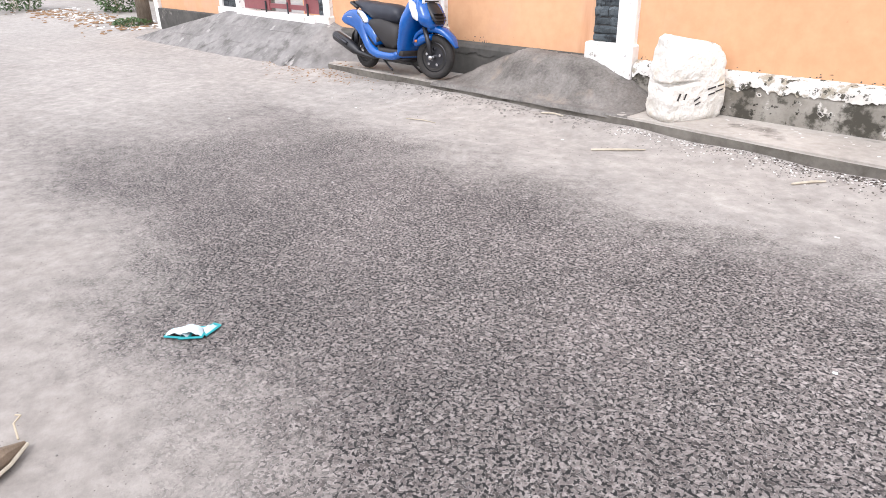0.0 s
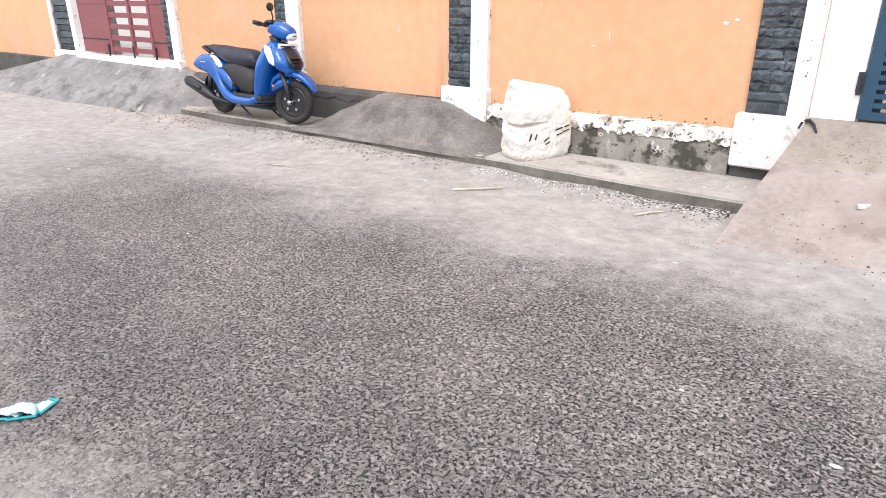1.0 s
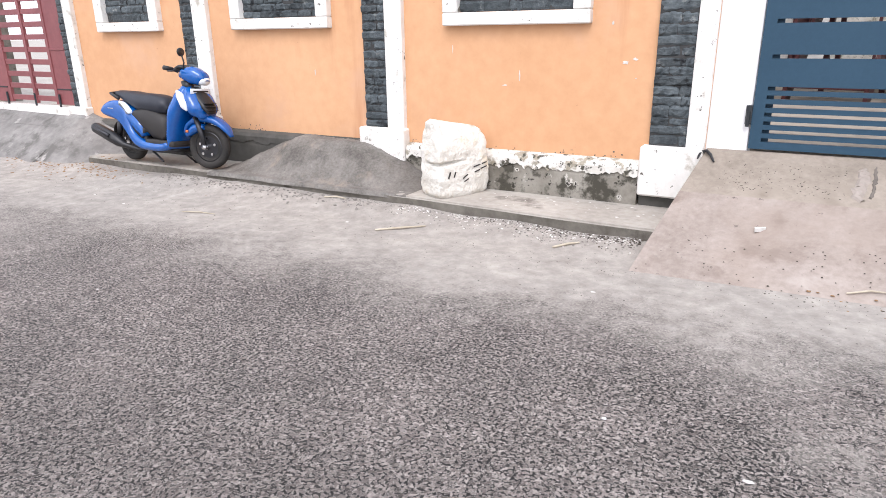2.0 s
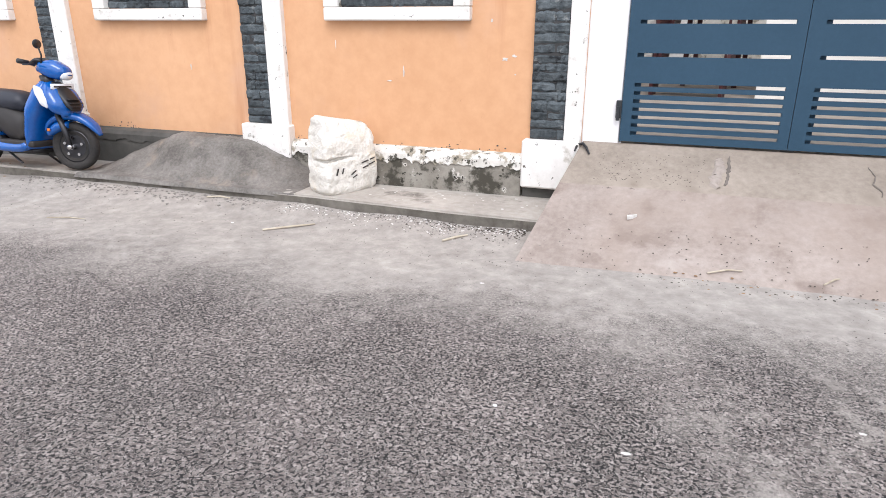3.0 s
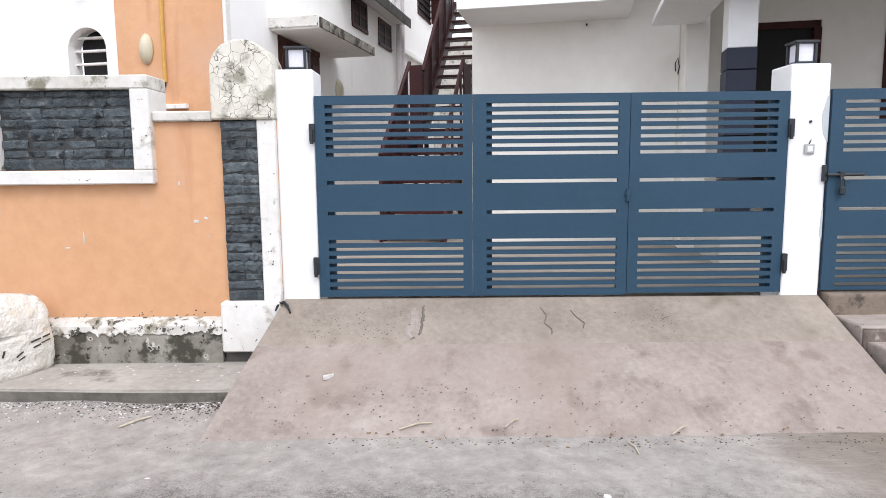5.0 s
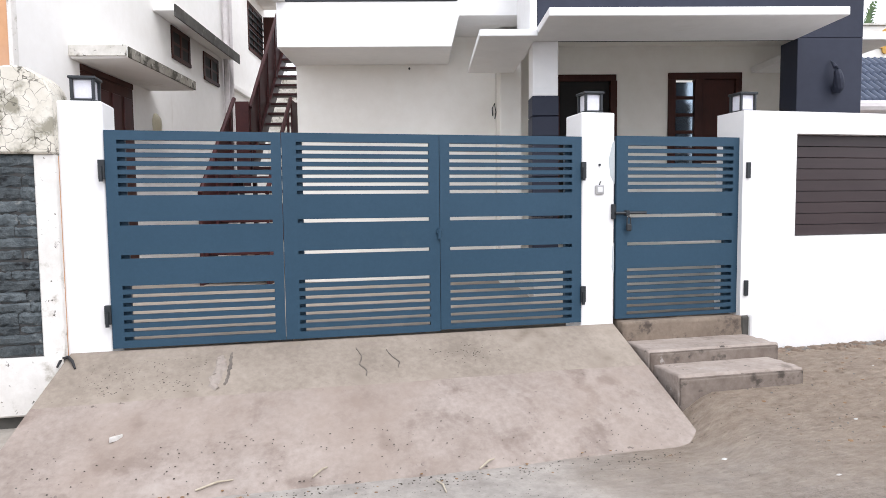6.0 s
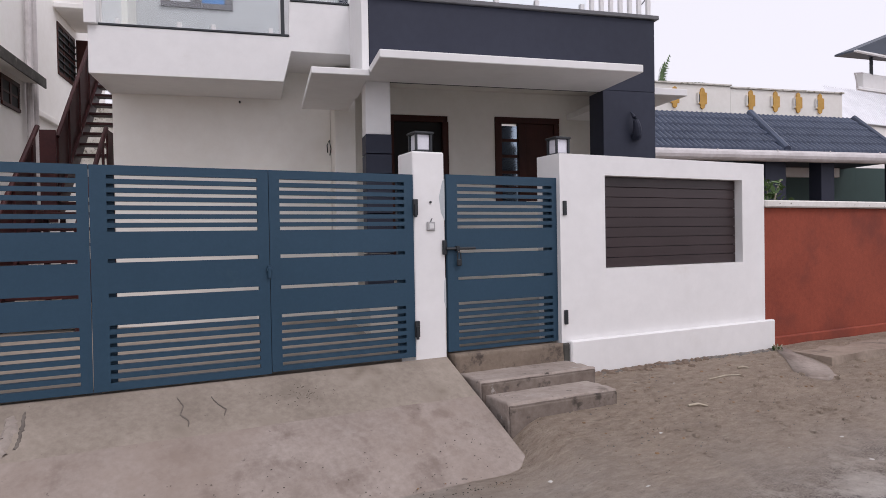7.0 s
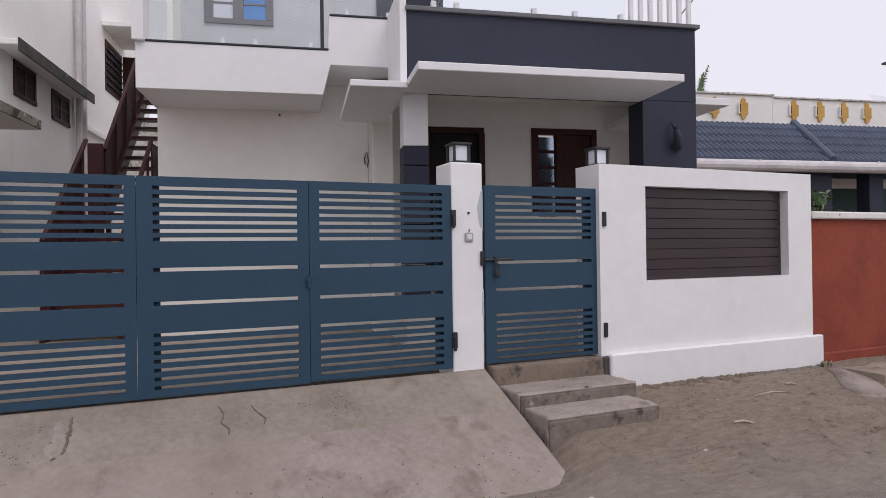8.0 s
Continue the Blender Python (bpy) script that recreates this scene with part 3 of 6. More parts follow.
def main_gate():
    g = thing("main_gate", "closed blue-grey steel gate of three slatted leaves", "gate", (1.6, 0, 0.56))
    gate_leaf(g, "leaf", 0.0, 1.066, 0.572, 1.943, 0.072, 0.066, SLOTS, "l")
    gate_leaf(g, "leaf", 1.066, 2.126, 0.572, 1.943, 0.094, 0.072, SLOTS, "l")
    gate_leaf(g, "leaf", 2.126, 3.19, 0.582, 1.943, 0.072, 0.075, SLOTS, "r")
    for hx, hz in ((-0.02, 1.70), (-0.02, 0.79), (3.198, 1.70), (3.198, 0.79)):
        h = part("hinge", block(hx - 0.016, hx + 0.022, -0.052, -0.02, hz - 0.06, hz + 0.06, 0.003), IRON, g, "dark iron hinge")
        part("hinge_pin", tube([(hx, -0.055, hz - 0.075), (hx, -0.055, hz + 0.02)], 0.012), IRON, h)
    part("drop_bolt", tube([(2.12, -0.045, 1.22), (2.12, -0.045, 1.30)], 0.013), GATE_BLUE, g)
    part("lock_loop", block(2.10, 2.14, -0.05, -0.035, 1.26, 1.285, 0.003), GATE_BLUE, g)
    part("bottom_roller", tube([(1.03, -0.02, 0.573), (1.11, -0.02, 0.573)], 0.014), IRON, g)
    return g


main_gate()


def wicket_gate():
    g = thing("wicket_gate", "narrow blue-grey slatted wicket gate with a bolt and padlock", "gate", (4.0, 0, 0.58))
    gate_leaf(g, "leaf", 3.466, 4.535, 0.592, 1.953, 0.092, 0.085, SLOTS, "r")
    b = part("bolt", tube([(3.45, -0.055, 1.385), (3.70, -0.055, 1.385)], 0.011), IRON, g, "sliding iron bolt")
    part("bolt_plate", block(3.43, 3.458, -0.045, -0.021, 1.34, 1.45, 0.003), IRON, b)
    part("keeper", block(3.53, 3.56, -0.07, -0.035, 1.365, 1.405, 0.003), IRON, b)
    lock = part("padlock", block(3.535, 3.575, -0.075, -0.05, 1.25, 1.305, 0.008), IRON, g, "small hanging padlock")
    part("shackle", tube([(3.541, -0.062, 1.30), (3.541, -0.062, 1.345), (3.555, -0.062, 1.36), (3.569, -0.062, 1.345), (3.569, -0.062, 1.30)], 0.005), IRON, lock)
    for hz in (1.70, 0.79):
        part("hinge", block(4.528, 4.56, -0.098, -0.03, hz - 0.06, hz + 0.06, 0.003), IRON, g, "dark iron hinge")


wicket_gate()


def doorbell():
    d = thing("doorbell", "small square doorbell switch with a wire", "switch", (3.335, -0.03, 1.53))
    part("plate", block(3.302, 3.368, -0.036, -0.0205, 1.525, 1.592, 0.004), plain("bell_plastic", (0.42, 0.42, 0.42), 0.4), d)
    part("button", block(3.316, 3.354, -0.041, -0.035, 1.538, 1.578, 0.004), plain("bell_button", (0.75, 0.75, 0.75), 0.3), d)
    part("wire", tube([(3.335, -0.024, 1.590), (3.338, -0.032, 1.612), (3.346, -0.026, 1.618)], 0.004, 6), IRON, d)
    part("wall_plug", tube([(3.336, -0.03, 1.74), (3.336, -0.015, 1.74)], 0.009), IRON, d)


doorbell()


def entrance_steps():
    s = thing("entrance_steps", "two low grey concrete steps below the wicket gate", "steps", (4.2, -0.3, 0.1))
    brown = surface("brown_sill_cement", (0.15, 0.115, 0.088), (0.25, 0.20, 0.155), grain=20, broad=3, rough=0.92, bump=0.5,
                    stains=(((0.07, 0.055, 0.045), 6.0, 0.56, 0.70),))
    worn = surface("worn_step_cement", (0.265, 0.218, 0.187), (0.40, 0.345, 0.306), grain=20, broad=3, rough=0.93, bump=0.6,
                   stains=(((0.15, 0.122, 0.102), 4.0, 0.56, 0.72), ((0.44, 0.41, 0.385), 7.0, 0.62, 0.70), ((0.06, 0.05, 0.042), 11.0, 0.64, 0.70)))

    def rough_block(x0, x1, y0, y1, z0, z1, amount):
        bm = block(x0, x1, y0, y1, z0, z1, 0)
        bmesh.ops.subdivide_edges(bm, edges=bm.edges, cuts=22, use_grid_fill=True)
        for v in bm.verts:
            p = v.co.copy()
            edge = sum((abs(p.y - y0) < 1e-4, abs(p.z - z1) < 1e-4, abs(p.x - x1) < 1e-4))
            k = amount * (1.6 if edge > 1 else 0.5)
            v.co += Vector((noise.noise(p * 9), noise.noise(p * 9 + Vector((7, 0, 0))), noise.noise(p * 9 + Vector((0, 7, 0))))) * k
            if edge > 1:
                v.co += Vector((-0.006 * (abs(p.x - x1) < 1e-4), 0.008, -0.008)) * (1 + noise.noise(p * 16))
        return bm
    part("sill", rough_block(3.485, 4.53, -0.10, 0.12, 0.2, 0.578, 0.006), brown, s, "brownish cement sill", smooth=True)
    part("upper_step", rough_block(3.515, 4.56, -0.43, -0.09, 0.05, 0.432, 0.006), worn, s, "worn grey step with a chipped edge", smooth=True)
    part("lower_step", rough_block(3.55, 4.50, -0.74, -0.38, -0.05, 0.335, 0.007), worn, s, "worn grey step with a chipped edge", smooth=True)
    # riser sheets: stains, plus the risers' shade painted as a darker cement
    grime_shade = surface("shaded_grimy_step_riser", (0.14, 0.110, 0.091), (0.245, 0.205, 0.176), grain=22, broad=4, rough=0.95, bump=0.6,
                    stains=(((0.07, 0.058, 0.048), 6.0, 0.56, 0.68), ((0.34, 0.315, 0.29), 8.0, 0.62, 0.70)))
    part("riser", rough_block(3.52, 4.545, -0.443, -0.42, 0.2, 0.418, 0.004), grime_shade, s, "grimy step riser, its shade put into the colour", smooth=True)
    part("riser", rough_block(3.555, 4.485, -0.754, -0.73, 0.06, 0.318, 0.004), grime_shade, s, "grimy step riser, its shade put into the colour", smooth=True)
    # the gap's shade, made as a dark block in the corner
    part("dark_gap", block(4.50, 4.575, -0.105, -0.02, 0.36, 0.575, 0.012), PLINTH_DARK, s, "dark block standing in for the shaded gap beside the sill")


entrance_steps()

red = setting("wall_red", block(7.035, 30, -0.06, 0.12, -0.1, 1.72, 0.004), RED_WALL, "red oxide plastered compound wall", "wall")
part("coping", block(7.035, 30, -0.11, 0.17, 1.722, 1.795, 0.012), WORN_WHITE, red, "dirty white coping")
part("base_band", block(7.115, 30, -0.10, -0.0605, -0.1, 0.405, 0.012), RED_WALL, red)

# yard behind the gates
setting("yard", block(-1.2, 7.0, 0.26, 9.0, 0.2, 0.54, 0), YARD, "tan paved yard before the white house", "ground")

# ---- orange compound wall ----
WALL_Y0, WALL_Y1 = -0.02, 0.16
PILASTERS = ((-0.63, -0.382, -0.262), (-3.04, -2.81, -2.645), (-5.22, -5.04, -4.85), (-7.22, -7.09, -6.945))
WINDOWS = ((-2.258, -1.092), (-4.52, -3.38), (-6.51, -5.53))


def split_stone(x0, x1, y0, y1, z0, z1, rng):
    """A rough split-faced stone strip, thickest in its middle."""
    out = bmesh.new()
    nx = 5
    rows = []
    for k, (zz, back) in enumerate(((z0, 0.014), (z0 + 0.22 * (z1 - z0), 0.003), (z0 + 0.75 * (z1 - z0), 0.0), (z1, 0.012))):
        row = []
        for i in range(nx + 1):
            xx = x0 + (x1 - x0) * i / nx
            yy = y0 + back + rng.uniform(-0.006, 0.006) + (0.006 if i in (0, nx) else 0.0)
            row.append(out.verts.new((xx, yy, zz + (rng.uniform(-0.005, 0.005) if 0 < i < nx else 0.0))))
        rows.append(row)
    for a, b in zip(rows, rows[1:]):
        for i in range(nx):
            out.faces.new((a[i], a[i + 1], b[i + 1], b[i]))
    for row in (rows[0], rows[-1]):
        rear = [out.verts.new((v.co.x, y1, v.co.z)) for v in row]
        for i in range(nx):
            out.faces.new((row[i], row[i + 1], rear[i + 1], rear[i]))
    bmesh.ops.recalc_face_normals(out, faces=out.faces)
    return out


def slate_course(parent, x0, x1, y, z0, z1, seed, course=0.062, length=0.22):
    rng = random.Random(seed)
    part("slate_bed", block(x0, x1, y - 0.003, y + 0.05, z0, z1, 0), MORTAR, parent)
    z = z0
    while z < z1 - 0.015:
        h = min(course * rng.uniform(0.8, 1.2), z1 - z)
        x = x0
        while x < x1 - 0.01:
            w = min(length * rng.uniform(0.6, 1.5), x1 - x)
            if x1 - (x + w) < 0.05:
                w = x1 - x
            d = rng.uniform(0.0, 0.016)
            piece = split_stone(x + 0.001, x + w - 0.001, y - 0.008 - d, y + 0.01, z + 0.001, z + h - 0.001, rng)
            part("slate", piece, SLATE, parent)
            x += w
        z += h


def orange_wall():
    w = setting("wall_orange", block(-7.0, -0.26, WALL_Y0, WALL_Y1, 0.1, 1.782, 0), ORANGE, "orange plastered compound wall with white trim", "wall")
    for i, (a, b, c) in enumerate(PILASTERS):
        part("pilaster_strip", block(b, c, -0.075, 0.2, 0.52, 1.79, 0.008), WORN_WHITE, w, "flaking white painted strip")
        part("pilaster_base", block(a - 0.045, c + (0.0 if i == 0 else 0.02), -0.115, 0.2, 0.2, 0.553, 0.012), WORN_WHITE, w, "white painted block, chipped")
        part("pilaster_footing", block(a - 0.04, c, -0.07, 0.2, 0.02, 0.199, 0.006), PLINTH_DARK, w)
        arch = []
        cx0, cx1, zb, zt = a - 0.045, c + 0.005, 1.79, 2.31
        r = 0.20
        arch += [(cx0, zb), (cx1, zb)]
        arch += [(cx1 - r + r * math.cos(t), zt - r + r * math.sin(t)) for t in np.linspace(0, math.pi / 2, 7)]
        arch += [(cx0 + r + r * math.cos(t), zt - r + r * math.sin(t)) for t in np.linspace(math.pi / 2, math.pi, 7)]
        part("rounded_cap", prism(arch, "y", -0.10, 0.22, bev=0.012), CAP_WHITE, w, "rounded cap with cracked mouldy paint")
        slate_course(w, a, b, -0.045, 0.555, 1.785, i, course=0.068, length=0.15)
    for i, (a, b) in enumerate(WINDOWS):
        f = 0.125
        part("frame_sill", block(a, b, -0.09, 0.2, 1.368, 1.462, 0.008), WORN_WHITE, w)
        part("frame_head", block(a, b, -0.09, 0.2, 2.0, 2.09, 0.008), MOULDY_WHITE, w)
        part("frame_jamb", block(a, a + f, -0.09, 0.2, 1.4625, 1.9995, 0.008), WORN_WHITE, w)
        part("frame_jamb", block(b - f, b, -0.09, 0.2, 1.4625, 1.9995, 0.008), WORN_WHITE, w)
        part("panel_back", block(a + f, b - f, 0.005, 0.15, 1.463, 1.999, 0), MORTAR, w)
        slate_course(w, a + f + 0.002, b - f - 0.002, -0.02, 1.466, 1.996, 20 + i, course=0.068, length=0.17)
    ends = [(-0.68, -1.092), (-2.258, -2.62), (-3.09, -3.38), (-4.52, -4.83), (-5.27, -5.53), (-6.51, -6.93)]
    for a, b in ends:
        part("coping", block(b + 0.003, a - 0.003, -0.06, 0.2, 1.785, 1.852, 0.01), MOULDY_WHITE, w, "narrow white coping, mildewed")
    for i, (a, b) in enumerate(((-2.62, -0.68), (-4.83, -3.09), (-6.93, -5.27))):
        n = 180
        for name, prof, mt, lab in (("plinth", ((-0.022, 0.365), (-0.078, 0.352), (-0.088, 0.30), (-0.092, 0.05), (-0.022, 0.05)), PLINTH_STAINED if i == 0 else PLINTH_DARK, "plinth black with damp"),
                                    ("plinth_ledge", ((-0.0215, 0.437), (-0.07, 0.418), (-0.094, 0.385), (-0.0945, 0.33), (-0.05, 0.33)), PEELING if i == 0 else PLINTH_DARK, "sloping ledge with peeling whitewash")):
            led = bmesh.new()
            rings = []
            for k in range(n + 1):
                x = a + (b - a) * k / n
                low = 0.03 * noise.noise((x * 6.5, 2.0, 1.0)) + 0.03 * noise.noise((x * 19, 5.0, 1.0)) + 0.018 * noise.noise((x * 47, 5.0, 1.0)) if name == "plinth_ledge" else 0.0
                rings.append([led.verts.new((x, py + 0.004 * noise.noise((x * 9, pz * 9, 3.0)), pz + (low if pz == 0.33 else 0.0))) for py, pz in prof])
            for r0, r1 in zip(rings, rings[1:]):
                for k in range(len(prof) - 1):
                    led.faces.new((r0[k], r1[k], r1[k + 1], r0[k + 1]))
            for ring in (rings[0], rings[-1]):
                led.faces.new(ring)
            bmesh.ops.recalc_face_normals(led, faces=led.faces)
            part(name, led, mt, w, lab)
    return w


orange_wall()

# ---- the white house ----
def white_house():
    h = thing("white_house", "new two-storey white house with charcoal front and glass balcony", "house", (3.0, 4.0, 0.5), HOUSE)
    P = lambda name, bm, m, lab="": part(name, bm, m, h, lab)
    # walls
    P("yard_wall", block(0.46, 2.84, 3.75, 3.95, 0.4, 3.9, 0.004), CREAM, "warm white wall under the balcony")
    P("side_wall", block(0.46, 0.60, 3.952, 10.0, 0.4, 6.2, 0.004), CREAM)
    P("wall_pier", block(2.842, 3.08, 3.30, 4.12, 0.4, 3.43, 0.006), CREAM)
    P("porch_back_wall", holed_wall(3.08, 6.8, 4.12, 4.32, 0.8, 3.6, [(3.60, 4.41, 0.95, 3.08), (5.06, 5.999, 1.95, 3.09)]), CREAM)
    P("east_wall", block(6.56, 6.68, 4.322, 10.0, 0.4, 3.76, 0.004), CREAM)
    P("porch_end_wall", block(6.56, 6.68, 3.0, 4.118, 0.4, 3.6, 0.004), CREAM)
    # floor out of view; its pale colour is chosen to brighten the porch
    P("porch_floor", block(3.0, 6.6, 2.0, 4.12, 0.5, 0.95, 0.01), plain("pale_bounce_floor", (0.62, 0.59, 0.54), 0.3), "unseen porch floor, made pale to bounce light")
    P("porch_ceiling", prism([(3.05, 2.13), (6.1, 2.13), (6.1, 3.02), (6.558, 3.02), (6.558, 4.118), (3.05, 4.118)], "z", 3.42, 3.56), CREAM)
    # column with grooved dark cladding
    col = P("column", block(3.0, 3.24, 2.0, 2.24, 2.467, 2.97, 0.006), WHITE)
    for i in range(8):
        part("column_cladding", block(2.996, 3.244, 1.996, 2.244, 2.466 - 0.19 * (i + 1) + 0.008, 2.466 - 0.19 * i, 0.004), CHARCOAL, col)
    # charcoal front
    P("front_parapet", block(3.045, 6.12, 2.0, 2.13, 2.99, 3.755, 0.004), CHARCOAL, "charcoal painted parapet")
    P("parapet_cap", block(3.03, 6.16, 1.965, 2.17, 3.757, 3.80, 0.006), plain("grey_granite", (0.13, 0.13, 0.14), 0.4), "grey stone capping")
    P("front_pier", block(5.50, 6.12, 2.001, 2.30, 0.5, 2.989, 0.004), CHARCOAL, "charcoal painted pier")
    P("corner_strip", block(2.975, 3.042, 2.0, 2.86, 2.985, 4.0, 0.004), WHITE)
    P("porch_canopy", block(3.0, 5.46, 1.18, 2.0, 2.965, 3.035, 0.006), WHITE, "thin white canopy slab")
    P("small_canopy", block(2.48, 2.998, 1.7, 3.3, 2.94, 3.0, 0.006), WHITE, "thin white canopy slab")
    P("side_sunshade", block(6.122, 6.85, 2.45, 4.2, 3.08, 3.16, 0.006), WHITE)
    # balcony
    prof = [(0.44, 3.13), (2.278, 3.13), (2.36, 3.45), (3.06, 3.45), (3.06, 3.97), (2.35, 3.97), (2.335, 3.60), (0.44, 3.60)]
    b = P("balcony_front", prism(prof, "y", 2.86, 2.99, bev=0.004), WHITE, "white balcony front stepping up")
    part("balcony_slab", prism([(0.44, 3.132), (2.27, 3.132), (2.35, 3.452), (3.055, 3.452), (3.055, 3.56), (2.3, 3.56), (2.2, 3.25), (0.44, 3.25)], "y", 2.992, 4.4), WHITE, b)
    part("balcony_side", block(0.44, 0.54, 2.992, 4.4, 3.252, 4.4, 0.004), WHITE, b)
    part("end_post", block(0.42, 0.53, 2.80, 2.95, 3.6, 5.6, 0.004), WHITE, b)
    cap = part("balcony_capping", block(0.535, 2.345, 2.85, 3.0, 3.602, 3.622, 0.003), IRON, b, "dark capping strip")
    part("step_capping", block(2.36, 3.05, 2.85, 3.0, 3.972, 3.992, 0.003), IRON, b)
    gl = part("glass_panel", block(0.56, 2.24, 2.905, 2.917, 3.625, 4.62, 0.001), CLEAR, b, "clear glass balustrade pane")
    gl.visible_shadow = False
    g2 = part("glass_panel", block(2.42, 3.03, 2.905, 2.917, 3.995, 4.9, 0.001), CLEAR, b)
    g2.visible_shadow = False
    clip = plain("white_clip", (0.82, 0.82, 0.82), 0.4)
    for cx, cz in ((0.70, 3.62), (1.27, 3.62), (1.595, 3.62), (2.16, 3.62), (2.545, 3.99), (2.99, 3.99)):
        part("glass_clip", block(cx - 0.022, cx + 0.022, 2.885, 2.935, cz, cz + 0.065, 0.003), clip, b)
    part("handrail_post", block(2.262, 2.30, 2.90, 2.935, 3.62, 4.7, 0.003), IRON, b)
    # upper storey behind the balcony
    P("upper_wall", holed_wall(0.47, 3.05, 4.5, 4.7, 3.2, 6.2, [(0.88, 1.72, 4.378, 5.6)]), plain("pale_grey_wall", (0.60, 0.61, 0.62), 0.8))
    P("upper_dark_wall", block(3.052, 3.95, 4.45, 4.65, 3.56, 6.2, 0.004), CHARCOAL)
    P("terrace_floor", block(3.05, 6.0, 2.13, 9.9, 3.565, 3.66, 0), CEMENT)
    w = P("upper_window", block(0.88, 1.72, 4.47, 4.52, 4.378, 4.445, 0.003), plain("grey_frame", (0.16, 0.15, 0.16), 0.5), "grey framed window")
    fr = w.data.materials[0]
    for a, c in ((0.88, 0.985), (1.225, 1.355), (1.625, 1.72)):
        part("mullion", block(a, c, 4.47, 4.52, 4.446, 5.6, 0.003), fr, w)
    part("window_pane", block(0.986, 1.224, 4.495, 4.503, 4.446, 5.6, 0), LAMP_GLASS, w, "white curtained pane")
    part("window_pane", block(1.356, 1.624, 4.495, 4.503, 4.446, 5.6, 0), plain("blue_pane", (0.10, 0.26, 0.56), 0.08, 0.5), w, "blue reflecting pane")
    for z in (4.63, 4.83, 5.03):
        part("glazing_bar", block(0.986, 1.224, 4.485, 4.51, z, z + 0.025, 0.002), fr, w)
        part("glazing_bar", block(1.356, 1.624, 4.485, 4.51, z, z + 0.025, 0.002), fr, w)
    # terrace glass and railings
    tg = P("terrace_glass", block(3.3, 5.35, 2.06, 2.072, 3.80, 4.75, 0.001), CLEAR)
    tg.visible_shadow = False
    for cx in (3.32, 3.55, 4.35, 4.79, 5.3):
        P("glass_clip", block(cx - 0.024, cx + 0.024, 2.04, 2.092, 3.80, 3.885, 0.003), clip)
    for i in range(7):
        cx = 5.42 + i * 0.112
        P("railing_bar", block(cx - 0.022, cx + 0.022, 2.05, 2.09, 3.80, 5.0, 0.003), WHITE)
    # front door
    d = P("front_door", block(3.60, 4.41, 4.14, 4.2, 3.0, 3.08, 0.004), WOOD, "dark red wooden front door")
    part("jamb", block(3.60, 3.68, 4.10, 4.2, 0.95, 2.999, 0.004), WOOD, d)
    part("jamb", block(4.33, 4.41, 4.10, 4.2, 0.95, 2.999, 0.004), WOOD, d)
    part("door_leaf", block(3.681, 4.329, 4.17, 4.21, 0.96, 2.998, 0.004), DARK_VOID, d)
    # porch window
    w = P("porch_window", block(5.06, 5.999, 4.10, 4.2, 3.01, 3.09, 0.004), WOOD, "dark wooden window with small panes")
    for a, c in ((5.06, 5.155), (5.40, 5.50), (5.92, 5.999)):
        part("stile", block(a, c, 4.10, 4.2, 1.95, 3.009, 0.004), WOOD, w)
    part("shutter", block(5.501, 5.919, 4.13, 4.18, 1.96, 3.008, 0.004), WOOD, w)
    for i in range(5):
        z = 2.80 - i * 0.215
        part("window_pane", block(5.156, 5.399, 4.14, 4.15, z, z + 0.175, 0), WINDOW_GLASS, w, "blue-grey reflecting pane")
        part("glazing_bar", block(5.156, 5.399, 4.12, 4.17, z - 0.04, z - 0.0005, 0.003), WOOD, w)
    # curved wall light
    arc = [(5.84 + 0.035 * math.cos(math.pi * (0.15 + 0.7 * k / 8)) , 1.985 - 0.07 * math.sin(math.pi * k / 8) ** 0.7, 2.50 + 0.27 * k / 8) for k in range(9)]
    wl_ = P("wall_light", tube(arc, [0.05, 0.05, 0.046, 0.042, 0.036, 0.03, 0.022, 0.014, 0.006], 10), CHARCOAL, "small curved wall light")
    part("lamp_lens", lathe([(0.04, 0.0), (0.044, 0.01), (0.03, 0.014)], (arc[0][0], arc[0][1] - 0.008, arc[0][2] - 0.012), "z", 14), LAMP_GLASS, wl_)
    # bare wires and hook on the yard wall
    P("loose_wires", tube([(2.80, 3.75, 2.52), (2.79, 3.70, 2.60), (2.815, 3.69, 2.66), (2.835, 3.71, 2.56), (2.82, 3.70, 2.48)], 0.007, 5), IRON, "bare hanging wires")
    P("wall_hook", tube([(1.805, 3.755, 3.08), (1.805, 3.70, 3.08)], 0.012, 6), IRON)
    return h


white_house()

# ---- the old neighbour house, its side wall along the yard ----
def window_unit(h, v0, v1, z0, z1, u=-1.8, panes=2):
    w = part("side_window", block(u - 0.02, u + 0.02, v0, v1, z1 - 0.07, z1, 0.004), WOOD, h, "dark wooden window")
    part("window_sill", block(u - 0.02, u + 0.03, v0, v1, z0, z0 + 0.06, 0.004), WOOD, w)
    part("dark_pane", block(u - 0.01, u + 0.004, v0, v1, z0, z1, 0), DARK_VOID, w)
    for k in range(panes + 1):
        c = v0 + 0.03 + (v1 - v0 - 0.06) * k / panes
        part("stile", block(u - 0.02, u + 0.018, c - 0.035, c + 0.035, z0 + 0.061, z1 - 0.071, 0.003), WOOD, w)
    part("glazing_bar", block(u - 0.015, u + 0.012, v0 + 0.07, v1 - 0.07, (z0 + z1) / 2 - 0.02, (z0 + z1) / 2 + 0.02, 0.003), WOOD, w)
    return w


